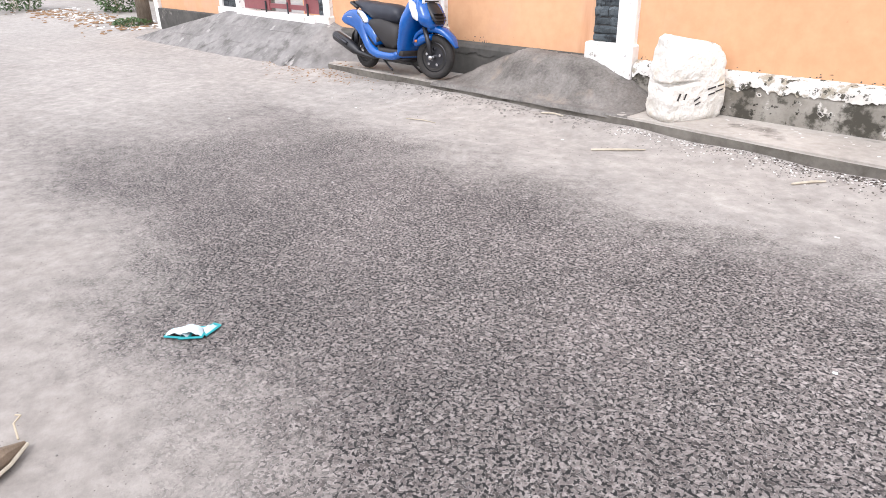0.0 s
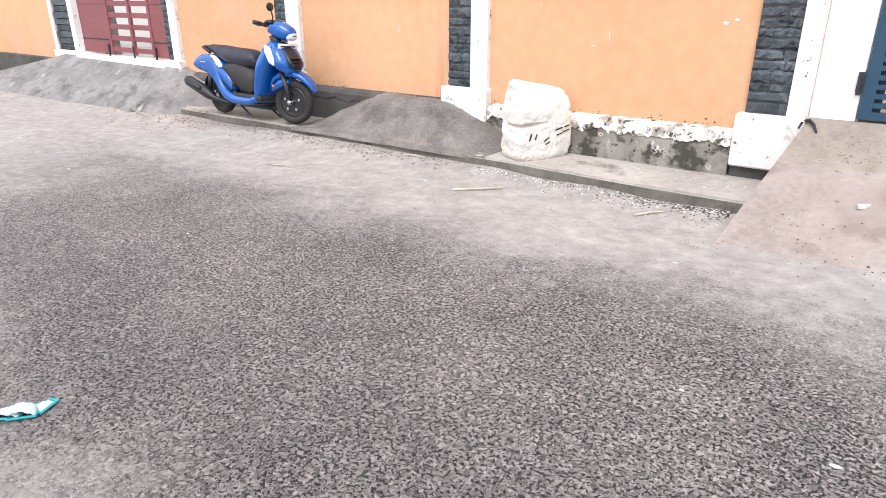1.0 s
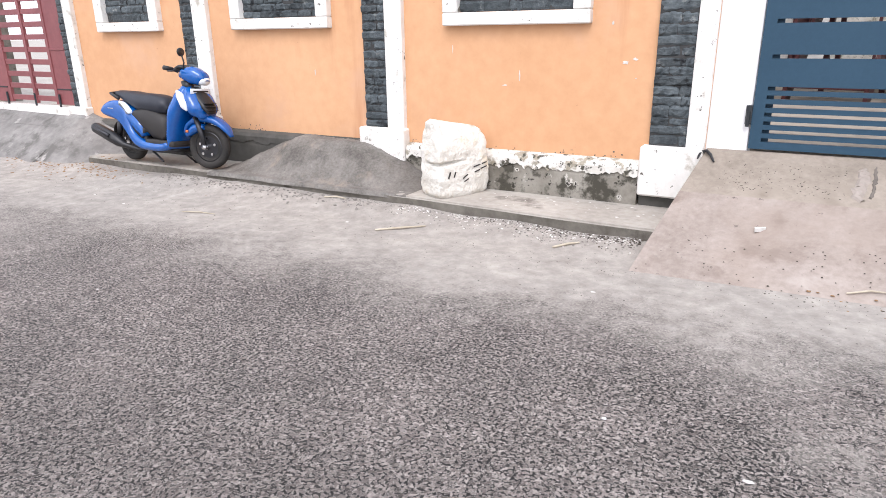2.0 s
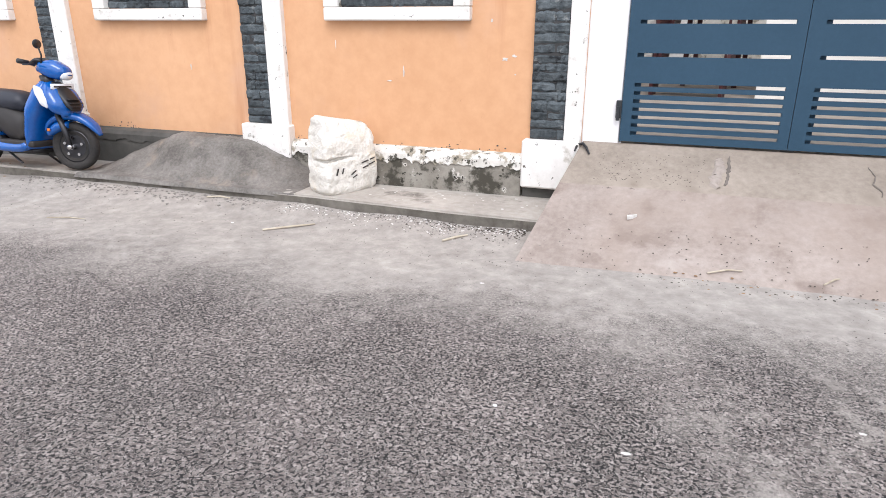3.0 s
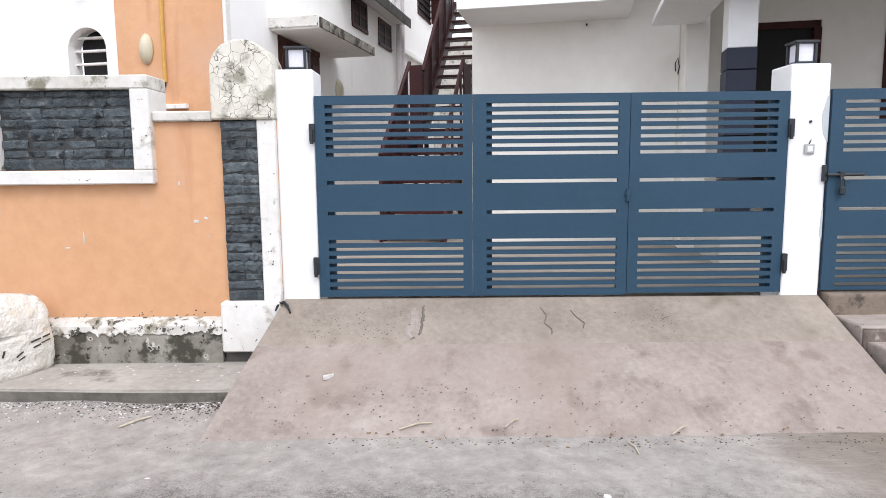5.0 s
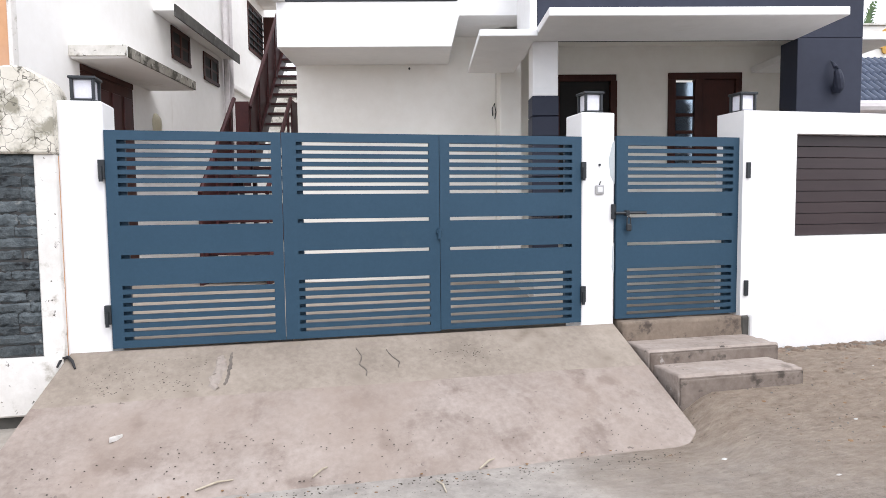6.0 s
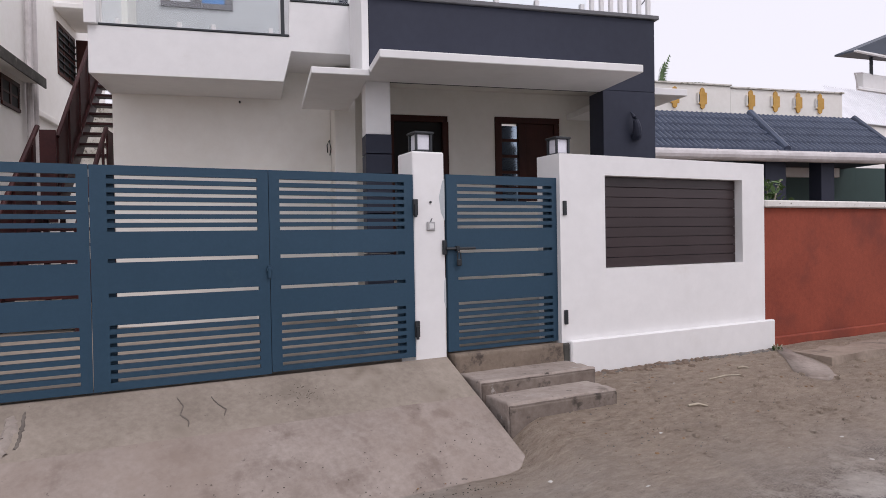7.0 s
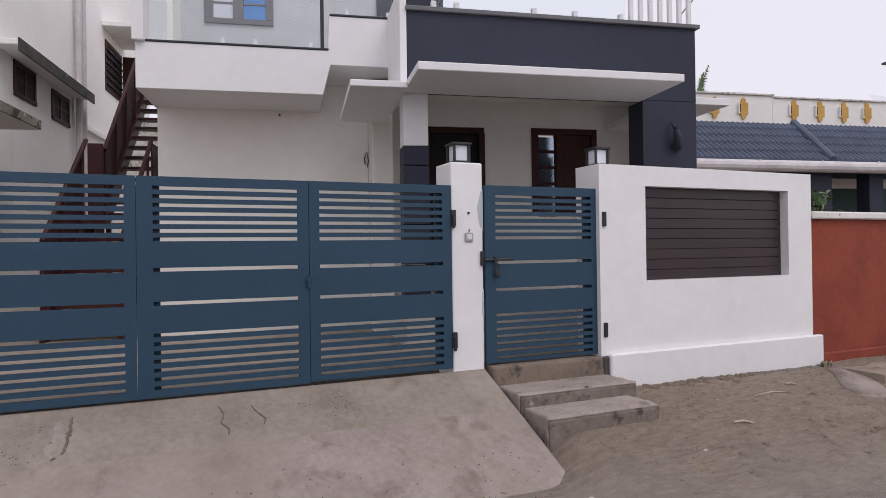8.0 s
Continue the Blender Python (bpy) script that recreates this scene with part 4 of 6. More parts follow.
def old_house():
    h = thing("old_house", "old cream and orange house with stained concrete sunshades", "house", (-3.5, 6.0, 0.3), HOUSE)
    P = lambda name, bm, m, lab="": part(name, bm, m, h, lab)
    P("side_wall", block(-1.95, -1.8, 2.07, 14.0, 0.2, 8.0, 0.004), OLD_CREAM, "cream side wall")
    P("front_wall_orange", block(-3.10, -1.82, 2.05, 2.25, 0.2, 7.0, 0.004), ORANGE, "orange front wall")
    P("front_wall_white", holed_wall(-9.0, -3.101, 2.10, 2.3, 0.2, 7.0, [(-3.75, -3.27, 2.1, 3.01)]), OLD_CREAM)
    P("corner_strip", block(-1.83, -1.79, 2.03, 2.12, 0.2, 7.0, 0.006), WORN_WHITE)
    P("low_band", block(-1.8, -1.72, 8.7, 11.5, 3.75, 3.85, 0.01), OLD_CREAM)
    # arched window with bars
    a = P("arched_window", block(-3.75, -3.27, 2.32, 2.36, 2.1, 3.1, 0), DARK_VOID, "arched window with white bars")
    for k in range(6):
        part("window_bar", block(-3.76, -3.26, 2.20, 2.24, 2.20 + 0.14 * k, 2.228 + 0.14 * k, 0.006), WORN_WHITE, a)
    for sgn in (-1, 1):
        cx = -3.51
        curve = [(cx + sgn * 0.24 * math.cos(t), 2.77 + 0.235 * math.sin(t)) for t in np.linspace(0, math.pi / 2, 9)]
        part("arch_spandrel", prism(curve + [(cx, 3.011), (cx + sgn * 0.24, 3.011)], "y", 2.102, 2.298), OLD_CREAM, a)
    # oval wall lights
    for c, axis in (((-2.735, 2.04, 2.73), "y"), ((-1.79, 5.15, 2.62), "x")):
        o = P("oval_lamp", lathe([(0.012, -0.07), (0.07, -0.055), (0.11, -0.01), (0.11, 0.01)] if axis == "y" else [(0.11, -0.01), (0.11, 0.01), (0.07, 0.055), (0.012, 0.07)], c, axis, 20), plain("cream_plastic", (0.60, 0.55, 0.40), 0.4), "cream bulkhead lamp")
        for v in o.data.vertices:
            v.co.z = (v.co.z - (c[2] - 0.3)) * 1.45 + (c[2] - 0.3)
            if axis == "y":
                v.co.x = (v.co.x - (c[0] + 3.5)) * 0.72 + (c[0] + 3.5)
        for p in o.data.polygons:
            p.use_smooth = True
    P("cable_pipe", tube([(-2.50, 2.03, 6.5), (-2.53, 2.03, 2.38)], 0.022, 8), YELLOW, "ochre conduit pipe")
    P("pipe_end", tube([(-2.53, 2.03, 2.38), (-2.53, 2.02, 2.33)], 0.012, 6), IRON)
    P("ledge", block(-2.75, -2.28, 2.0, 2.05, 2.10, 2.15, 0.006), WORN_WHITE)
    # sunshades over the side door and windows
    s1 = P("door_sunshade", block(-1.8, -1.18, 3.0, 5.0, 3.06, 3.16, 0.015), OLD_CREAM, "concrete sunshade with a blackened edge")
    part("stained_edge", block(-1.185, -1.165, 3.0, 5.0, 3.065, 3.185, 0.008), PLINTH_STAINED, s1, "edge streaked black and ochre")
    part("stained_front", block(-1.8, -1.19, 2.98, 3.002, 3.08, 3.20, 0.006), MOULDY_WHITE, s1)
    s2 = P("window_sunshade", block(-1.8, -1.5, 5.2, 8.3, 4.2, 4.28, 0.012), OLD_CREAM, "long concrete sunshade, black with mould")
    part("stained_edge", block(-1.505, -1.48, 5.2, 8.3, 4.12, 4.30, 0.01), PLINTH_DARK, s2)
    d = P("side_door", block(-1.83, -1.78, 3.2, 4.45, 2.98, 3.05, 0.004), WOOD, "dark wooden side door")
    part("door_leaf", block(-1.83, -1.79, 3.2, 4.45, 0.5, 2.979, 0.004), WOOD, d)
    for k in range(4):
        part("door_panel", block(-1.80, -1.775, 3.27 + k * 0.30, 3.50 + k * 0.30, 1.9, 2.85, 0.01), MAROON_STEEL, d)
    window_unit(h, 5.82, 6.57, 3.69, 4.18)
    window_unit(h, 7.2, 7.98, 3.64, 4.12)
    gw = window_unit(h, 10.1, 11.3, 4.82, 5.85, -1.8, 3)
    for k in range(6):
        part("grille_bar", block(-1.79, -1.75, 10.1, 11.3, 4.95 + k * 0.14, 4.975 + k * 0.14, 0.003), IRON, gw)
    part("open_casement", block(-1.76, -1.28, 11.28, 11.32, 4.84, 5.83, 0.004), WOOD, gw, "dark casement standing open")
    P("high_sunshade", block(-1.8, -1.25, 9.9, 11.5, 6.05, 6.15, 0.012), OLD_CREAM, "thin concrete sunshade")
    for v in (8.25, 8.5):
        P("drain_pipe", tube([(-1.72, v, 0.5), (-1.72, v, 6.9)], 0.055, 10), GUTTER, "grey drain pipe")
    P("pipe_bracket", block(-1.80, -1.66, 8.18, 8.57, 4.35, 4.39, 0.004), GUTTER)
    P("security_camera", tube([(-3.44, 2.02, 3.42), (-3.58, 1.93, 3.40)], 0.035, 10), LAMP_GLASS, "white bullet camera")


old_house()


def outdoor_stair():
    s = thing("outdoor_stair", "maroon steel staircase rising between the houses", "staircase", (-0.7, 6.8, 0.54), HOUSE)
    rise = 0.19

    def flight(v0, z0, n, run):
        for i in range(n):
            z, v = z0 + rise * (i + 1), v0 + run * i
            part("tread", block(-0.62, 0.10, v - 0.03, v + run + 0.01, z - 0.04, z, 0.004), MAROON_STEEL, s)
        end_v, end_z = v0 + run * n, z0 + rise * n
        for u in (-0.66, 0.12):
            part("stringer", prism([(v0 - 0.05, z0 - 0.02), (v0 + 0.12, z0 - 0.02), (end_v + 0.1, end_z - 0.12), (end_v + 0.1, end_z + 0.10), (end_v, end_z + 0.10), (v0 - 0.05, z0 + 0.20)], "x", u - 0.02, u + 0.02), MAROON_STEEL, s)
            part("handrail", tube([(u, v0, z0 + 1.08), (u, end_v, end_z + 1.08)], 0.03, 8), MAROON_STEEL, s)
            for k in range(0, n + 1, 3):
                part("baluster", block(u - 0.014, u + 0.014, v0 + run * k, v0 + run * k + 0.03, z0 + rise * k + 0.1, z0 + rise * k + 1.06, 0), MAROON_STEEL, s)
        part("infill_sheet", prism([(v0, z0 + 0.12), (end_v, end_z + 0.08), (end_v, end_z + 1.06), (v0, z0 + 1.06)], "x", -0.688, -0.682), MAROON_STEEL, s, "maroon sheet side")
        return end_v, end_z
    v, z = flight(3.55, 0.54, 7, 0.21)
    part("landing", block(-0.62, 0.10, v, v + 0.80, z - 0.03, z + 0.012, 0.004), MAROON_STEEL, s, "maroon landing plate")
    for u in (-0.60, 0.06):
        for q in (v + 0.04, v + 0.74):
            part("landing_post", block(u - 0.03, u + 0.03, q - 0.03, q + 0.03, 0.54, z - 0.03, 0.003), MAROON_STEEL, s)
    part("landing_guard", block(-0.84, -0.64, v + 0.66, v + 0.69, z - 0.1, 3.02, 0.004), MAROON_STEEL, s, "maroon guard panel")
    part("landing_guard", block(0.115, 0.135, v + 0.0, v + 0.62, z, 2.94, 0.004), MAROON_STEEL, s, "maroon guard panel")
    flight(v + 0.80, z, 14, 0.195)


outdoor_stair()

setting("wall_alley_end", block(-1.79, 0.45, 11.6, 11.8, 0.2, 4.5, 0.004), MOULDY_WHITE, "mildewed pale wall closing the gap between the houses", "wall", HOUSE)

# ---- red-walled neighbour: tiled roof, parapet with ochre recesses ----
def tiled_house():
    h = thing("tiled_house", "white house with a blue-grey tiled porch roof", "house", (11, 7, 0.4), HOUSE)
    P = lambda name, bm, m, lab="": part(name, bm, m, h, lab)
    E, T = (5.95, 2.99), (7.2, 3.92)
    P("roof_deck", prism([(E[0], E[1] - 0.06), (T[0], T[1] - 0.06), (T[0], T[1] - 0.12), (E[0], E[1] - 0.12)], "x", 6.9, 14.3), GUTTER)
    # rows of profiled tiles, one strip of waves a course
    rows = 5
    for r in range(rows):
        s0, s1 = r / rows, (r + 1.12) / rows
        bm = bmesh.new()
        n = 1100
        lower, upper = [], []
        for i in range(n + 1):
            u = 6.9 + (14.35 - 6.9) * i / n
            w = 0.085 * abs(math.sin(math.pi * u / 0.115)) ** 0.6 - 0.03
            for lst, s, lift in ((lower, s0, 0.045), (upper, min(s1, 1.0), 0.010)):
                lst.append(bm.verts.new((u, E[0] + (T[0] - E[0]) * s - 0.0, E[1] + (T[1] - E[1]) * s + w + lift - 0.03)))
        drop = [bm.verts.new((v.co.x, v.co.y, v.co.z - 0.07)) for v in lower]
        for i in range(n):
            bm.faces.new((lower[i], lower[i + 1], upper[i + 1], upper[i]))
            bm.faces.new((drop[i], drop[i + 1], lower[i + 1], lower[i]))
        bmesh.ops.recalc_face_normals(bm, faces=bm.faces)
        P("tile_course", bm, TILE_BLUE)
    P("ridge_strip", tube([(11.55, E[0], E[1] + 0.05), (11.8, T[0], T[1] + 0.05)], 0.075, 8), TILE_BLUE, "tile strip down the roof")
    P("verge_strip", tube([(14.3, E[0], E[1] + 0.03), (14.5, T[0], T[1] + 0.03)], 0.06, 8), TILE_BLUE)
    P("gutter", tube([(6.9, 5.86, 2.90), (14.5, 5.86, 2.88)], 0.105, 12), GUTTER, "grey half-round gutter")
    for u in (8.6, 9.9, 11.2, 12.4, 13.6):
        P("gutter_bracket", tube([(u, 5.80, 3.0), (u, 5.79, 2.9), (u, 5.84, 2.82)], 0.012, 6), GUTTER)
    P("main_wall", block(6.9, 14.6, 7.25, 7.45, 0.3, 3.95, 0), plain("dim_teal_wall", (0.03, 0.065, 0.06), 0.7))
    P("porch_back_wall", block(14.602, 21, 7.25, 7.45, 0.3, 2.86, 0), plain("dim_teal_wall_end", (0.03, 0.065, 0.06), 0.7))
    P("pale_beam", block(11.8, 14.0, 7.1, 7.24, 2.64, 2.835, 0.004), OLD_CREAM)
    for u, w in ((8.7, 0.16), (11.38, 0.24), (12.6, 0.16), (14.5, 0.16)):
        P("porch_column", block(u - w, u + w, 6.05, 6.35, 0.3, 2.9, 0.01), CHARCOAL)
    P("porch_soffit", block(6.9, 14.3, 5.95, 7.24, 2.84, 2.87, 0), CHARCOAL)
    cream = surface("cream_parapet_paint", (0.78, 0.75, 0.70), (0.85, 0.83, 0.79), grain=10, broad=1.2, rough=0.8, bump=0.1)
    P("parapet", block(9.0, 11.98, 8.0, 8.2, 3.0, 4.70, 0.006), cream, "cream parapet")
    P("parapet_lower", block(11.982, 15.05, 8.0, 8.2, 3.0, 4.66, 0.006), cream)
    P("parapet_cap", block(8.97, 12.0, 7.96, 8.24, 4.702, 4.74, 0.006), MOULDY_WHITE)
    P("parapet_cap", block(12.01, 15.08, 7.96, 8.24, 4.662, 4.70, 0.006), MOULDY_WHITE)
    for u in (10.56, 11.25, 12.50, 13.16, 13.78, 14.39):
        outline = [(-0.10, -0.12), (-0.05, -0.13), (-0.045, -0.20), (0.0, -0.235), (0.045, -0.20), (0.05, -0.13), (0.10, -0.12),
                   (0.10, 0.12), (0.05, 0.13), (0.045, 0.20), (0.0, 0.235), (-0.045, 0.20), (-0.05, 0.13), (-0.10, 0.12)]
        o = P("ochre_vent", prism([(u + a * 1.08, 4.41 + b) for a, b in outline], "y", 7.97, 7.999), YELLOW, "ochre cross-shaped vent")
        part("vent_shadow", prism([(u - 0.108, 4.33), (u - 0.07, 4.33), (u - 0.07, 4.50), (u - 0.108, 4.50)], "y", 7.965, 7.9695), DARK_VOID, o)
        part("vent_lip", block(u - 0.13, u - 0.11, 7.94, 7.999, 4.29, 4.53, 0.004), cream, o)


tiled_house()


def far_building():
    f = thing("roof_terrace_building", "distant white building with a blue roof over an open terrace", "building", (26, 9, 0))
    blue = plain("blue_metal_roof", (0.05, 0.065, 0.095), 0.5)
    sheet = surface("white_metal_sheet", (0.68, 0.69, 0.72), (0.80, 0.81, 0.84), grain=6, broad=2, rough=0.5, bump=0.05)
    part("roof", prism([(23.2, 7.5), (31, 10.3), (31, 7.85), (30.8, 7.85), (23.2, 7.44)], "y", 8.6, 9.3), blue, f, "blue sheet roof")
    part("fascia", block(23.1, 31, 8.5, 8.6, 7.40, 7.46, 0.01), WHITE, f)
    for x in (24.85, 27.5, 30.5):
        part("post", block(x - 0.04, x + 0.04, 9.0, 9.08, 6.9, 7.9, 0), IRON, f)
    part("terrace_wall", block(24.3, 31, 9.0, 9.25, 0.0, 6.95, 0.02), WHITE, f)
    part("terrace_ledge", block(23.9, 31, 8.9, 8.99, 6.3, 6.42, 0.02), WHITE, f)
    part("terrace_rail", tube([(23.9, 8.95, 6.4), (23.75, 8.95, 6.85), (24.2, 8.95, 6.9)], 0.035, 6), GUTTER, f)
    bm = bmesh.new()
    n = 260
    a = [bm.verts.new((20.5 + 10 * i / n, 7.4, 4.75 + 0.02 * math.sin(i * 2.1))) for i in range(n + 1)]
    b = [bm.verts.new((21.8 + 10 * i / n, 8.85, 6.25 + 0.02 * math.sin(i * 2.1))) for i in range(n + 1)]
    for i in range(n):
        bm.faces.new((a[i], a[i + 1], b[i + 1], b[i]))
    part("sheet_roof", bm, sheet, f, "white corrugated sheet roof")
    part("lower_wall", block(20.6, 31, 7.5, 7.7, 0, 4.7, 0), OLD_CREAM, f)


far_building()

LEAF = surface("leaf_green", (0.035, 0.075, 0.02), (0.085, 0.15, 0.04), grain=12, broad=4, rough=0.55, bump=0.0)
DRY = surface("dry_stem", (0.34, 0.29, 0.22), (0.54, 0.48, 0.38), grain=30, broad=6, rough=0.9, bump=0.2)
BARK = surface("tree_bark", (0.06, 0.045, 0.032), (0.14, 0.11, 0.08), grain=14, broad=4, rough=0.95, bump=0.8, stretch=(3, 3, 0.7), dist=0.02)


def leaf_cloud(centre, size, count, seed, leaf=0.05, bm=None):
    rng = random.Random(seed)
    out = bm or bmesh.new()
    for _ in range(count):
        while True:
            p = Vector((rng.uniform(-1, 1), rng.uniform(-1, 1), rng.uniform(-1, 1)))
            if p.length < 1 and noise.noise(p * 2.2 + Vector(centre)) > -0.12:
                break
        c = Vector(centre) + Vector((p.x * size[0], p.y * size[1], p.z * size[2]))
        m = Euler((rng.uniform(-1, 1), rng.uniform(-1, 1), rng.uniform(0, 6.3))).to_matrix()
        l = leaf * rng.uniform(0.6, 1.4)
        pts = [(-l, 0, 0), (-0.3 * l, 0.38 * l, 0.06 * l), (0.5 * l, 0.3 * l, 0.05 * l), (l, 0, -0.1 * l), (0.5 * l, -0.3 * l, 0.05 * l), (-0.3 * l, -0.38 * l, 0.06 * l)]
        out.faces.new([out.verts.new(c + m @ Vector(q)) for q in pts])
    return out


def shrub(x, y, z, size, count, seed, leaf, label):
    s = thing("shrub", label, "shrub", (x, y, z))
    rng = random.Random(seed)
    part("foliage", leaf_cloud((x, y, z + size[2]), size, count, seed, leaf), LEAF, s)
    for k in range(6):
        dx, dy = rng.uniform(-0.7, 0.7) * size[0], rng.uniform(-0.7, 0.7) * size[1]
        part("stem", tube([(x + dx * 0.2, y + dy * 0.2, z - 0.2), (x + dx * 0.6, y + dy * 0.6, z + size[2]), (x + dx, y + dy, z + 1.8 * size[2])], [0.012, 0.008, 0.004], 5), DRY, s)


shrub(7.02, -0.22, 0.27, (0.07, 0.04, 0.05), 40, 9, 0.018, "small dry weed at the white wall's foot")
shrub(9.2, -0.16, 0.24, (0.12, 0.04, 0.04), 60, 10, 0.02, "small weed at the foot of the red wall")
shrub(7.75, 0.42, 1.66, (0.30, 0.22, 0.22), 150, 3, 0.05, "leafy green shrub behind the red wall")


def palm():
    t = thing("palm_tree", "coconut palm with ragged dark fronds behind the houses", "palm tree", (18.2, 12.2, 0))
    part("trunk", tube([(18.2, 12.2, 0), (18.15, 12.2, 3.5), (18.1, 12.2, 6.6)], [0.2, 0.16, 0.13], 10), BARK, t)
    rng = random.Random(8)
    for k, (az, up, ln) in enumerate(((0.25, 1.15, 1.4), (0.05, 1.35, 0.9), (2.6, 0.2, 1.6), (4.0, -0.1, 1.6), (5.2, 0.1, 1.5), (1.3, 0.1, 1.5))):
        bm = bmesh.new()
        prev = Vector((18.1, 12.2, 6.6))
        d = Vector((math.cos(az) * math.cos(up), math.sin(az) * math.cos(up), math.sin(up)))
        for i in range(12):
            nxt = prev + d * ln / 12
            d = (d + Vector((0, 0, -0.03))).normalized()
            side = d.cross(Vector((0.2, -1, 0.3))).normalized()
            for sgn in (-1, 1):
                l = 0.5 * (1 - i / 14) * rng.uniform(0.6, 1.1)
                tip = prev + sgn * side * l * 0.6 + d * l * 0.9 + Vector((0, 0, -0.06))
                bm.faces.new([bm.verts.new(prev), bm.verts.new(prev + d * 0.11), bm.verts.new(tip)])
            bm.faces.new([bm.verts.new(prev + side * 0.012), bm.verts.new(prev - side * 0.012), bm.verts.new(nxt)])
            prev = nxt
        part("frond", bm, LEAF, t)


palm()
cab = thing("overhead_cable", "thin black cable leaving the house corner", "cable", (6.4, 1.1, 3.9))
part("strand", tube([(6.4, 1.0, 3.95), (9.5, 3.2, 6.0), (13.5, 6.2, 9.3), (24, 14, 18)], 0.008, 5), IRON, cab)

# ---- maroon gate, its pillar, and the end of the street ----
def maroon_gate():
    g = thing("maroon_gate", "closed maroon steel gate with slatted middle", "gate", (-8.25, 0, 0.52))
    z0, z1 = 0.56, 2.0
    for a, b in ((-9.27, -8.56), (-7.57, -7.235)):
        p = part("leaf_panel", block(a, b, -0.03, 0.0, z0, z1, 0.004), MAROON, g)
        part("panel_groove", block(a + 0.02, b - 0.02, -0.034, -0.031, z0 + 0.17, z0 + 0.185, 0), IRON, p)
        part("panel_rib", block(a + 0.02, b - 0.02, -0.038, -0.031, z0 + 0.62, z0 + 0.64, 0.003), MAROON, p)
    for x in (-8.56, -8.03, -7.585):
        part("stile", block(x, x + 0.05, -0.04, 0.0, z0, z1, 0.004), MAROON, g)
    for a, b in ((-8.51, -8.03), (-7.98, -7.585)):
        for k in range(10):
            z = z0 + 0.03 + k * 0.142
            part("slat", block(a, b, -0.03, -0.005, z, z + 0.062, 0.003), MAROON, g)
    for x in (-8.6, -8.0, -7.5):
        part("floor_bolt", tube([(x, -0.045, z0 - 0.04), (x, -0.045, z0 + 0.12)], 0.012, 6), IRON, g)


maroon_gate()
setting("gate_sill", block(-9.35, -7.22, -0.14, 0.1, 0.3, 0.53, 0.01), WORN_WHITE, "white threshold below the maroon gate", "sill")
lp = thing("slate_pillar", "wide gate pillar of slate with white edges", "pillar", (-9.68, 0, 0.3))
part("core", block(-10.0, -9.36, -0.03, 0.2, 0.3, 2.0, 0.006), MORTAR, lp)
part("white_edge", block(-9.46, -9.345, -0.08, 0.2, 0.56, 2.0, 0.006), WORN_WHITE, lp)
part("white_edge", block(-10.02, -9.93, -0.08, 0.2, 0.56, 2.0, 0.006), WORN_WHITE, lp)
part("white_base", block(-10.03, -9.335, -0.11, 0.2, 0.3, 0.558, 0.01), WORN_WHITE, lp)
for k in range(17):
    part("slate", block(-9.925, -9.465, -0.05 - 0.01 * (k % 3), -0.02, 0.562 + k * 0.085, 0.562 + k * 0.085 + 0.079, 0.005), SLATE, lp)
far_wall = setting("wall_orange_far", block(-12.6, -10.03, -0.02, 0.16, 0.1, 1.8, 0.004), ORANGE, "orange plastered wall past the maroon gate", "wall")
part("plinth", block(-12.6, -10.04, -0.10, -0.021, 0.05, 0.43, 0.01), PLINTH_DARK, far_wall)
part("end_pillar", block(-12.8, -12.61, -0.08, 0.2, 0.05, 2.1, 0.01), WORN_WHITE, far_wall)
setting("wall_yard_back", block(-13, -6.9, 3.2, 3.4, 0.0, 3.4, 0), ORANGE, "orange house wall behind the maroon gate", "wall")


def street_tree():
    t = thing("street_tree", "roadside tree trunk with a leafy crown", "tree", (-13.95, 0.1, 0))
    part("trunk", tube([(-13.95, 0.1, -0.2), (-13.95, 0.1, 0.12), (-13.98, 0.12, 1.2), (-13.9, 0.1, 2.6), (-13.8, 0.0, 3.4)], [0.24, 0.14, 0.125, 0.12, 0.10], 12), BARK, t)
    for k in range(4):
        a = k * 1.6
        part("limb", tube([(-13.85, 0.05, 3.0), (-13.85 + 0.7 * math.cos(a), 0.05 + 0.7 * math.sin(a), 3.9), (-13.85 + 1.3 * math.cos(a), 0.05 + 1.3 * math.sin(a), 4.6)], [0.09, 0.06, 0.02], 8), BARK, t)
    part("crown", leaf_cloud((-13.9, 0.1, 4.7), (1.8, 1.8, 1.1), 2200, 12, 0.10), LEAF, t)


street_tree()
shrub(-14.0, -0.15, 0.0, (0.55, 0.35, 0.10), 900, 21, 0.028, "low green weeds round the tree foot")
shrub(-18.0, 0.9, 0.0, (1.0, 0.6, 0.45), 1600, 22, 0.045, "dusty green roadside bush")
shrub(-21.5, -0.6, 0.0, (1.6, 0.8, 0.6), 2200, 23, 0.05, "dusty green roadside bush")
shrub(-16.2, 2.4, 0.0, (1.0, 0.6, 0.5), 1300, 24, 0.045, "dusty green roadside bush")
old_wall = setting("wall_old_end", block(-30, -14.4, 3.0, 3.3, 0, 2.4, 0.02), KERB, "grimy unpainted wall at the street's end", "wall")
for k in range(26):
    part("plank", block(-21.5 + k * 0.27, -21.26 + k * 0.27, 2.93, 2.97, 0.0, 1.3 + 0.15 * (k % 3), 0.006), DRY if k % 3 else BARK, old_wall)
setting("wall_street_end", block(-46, -45.6, -14, 12, 0, 3.5, 0), OLD_CREAM, "plain wall closing the far street", "wall")
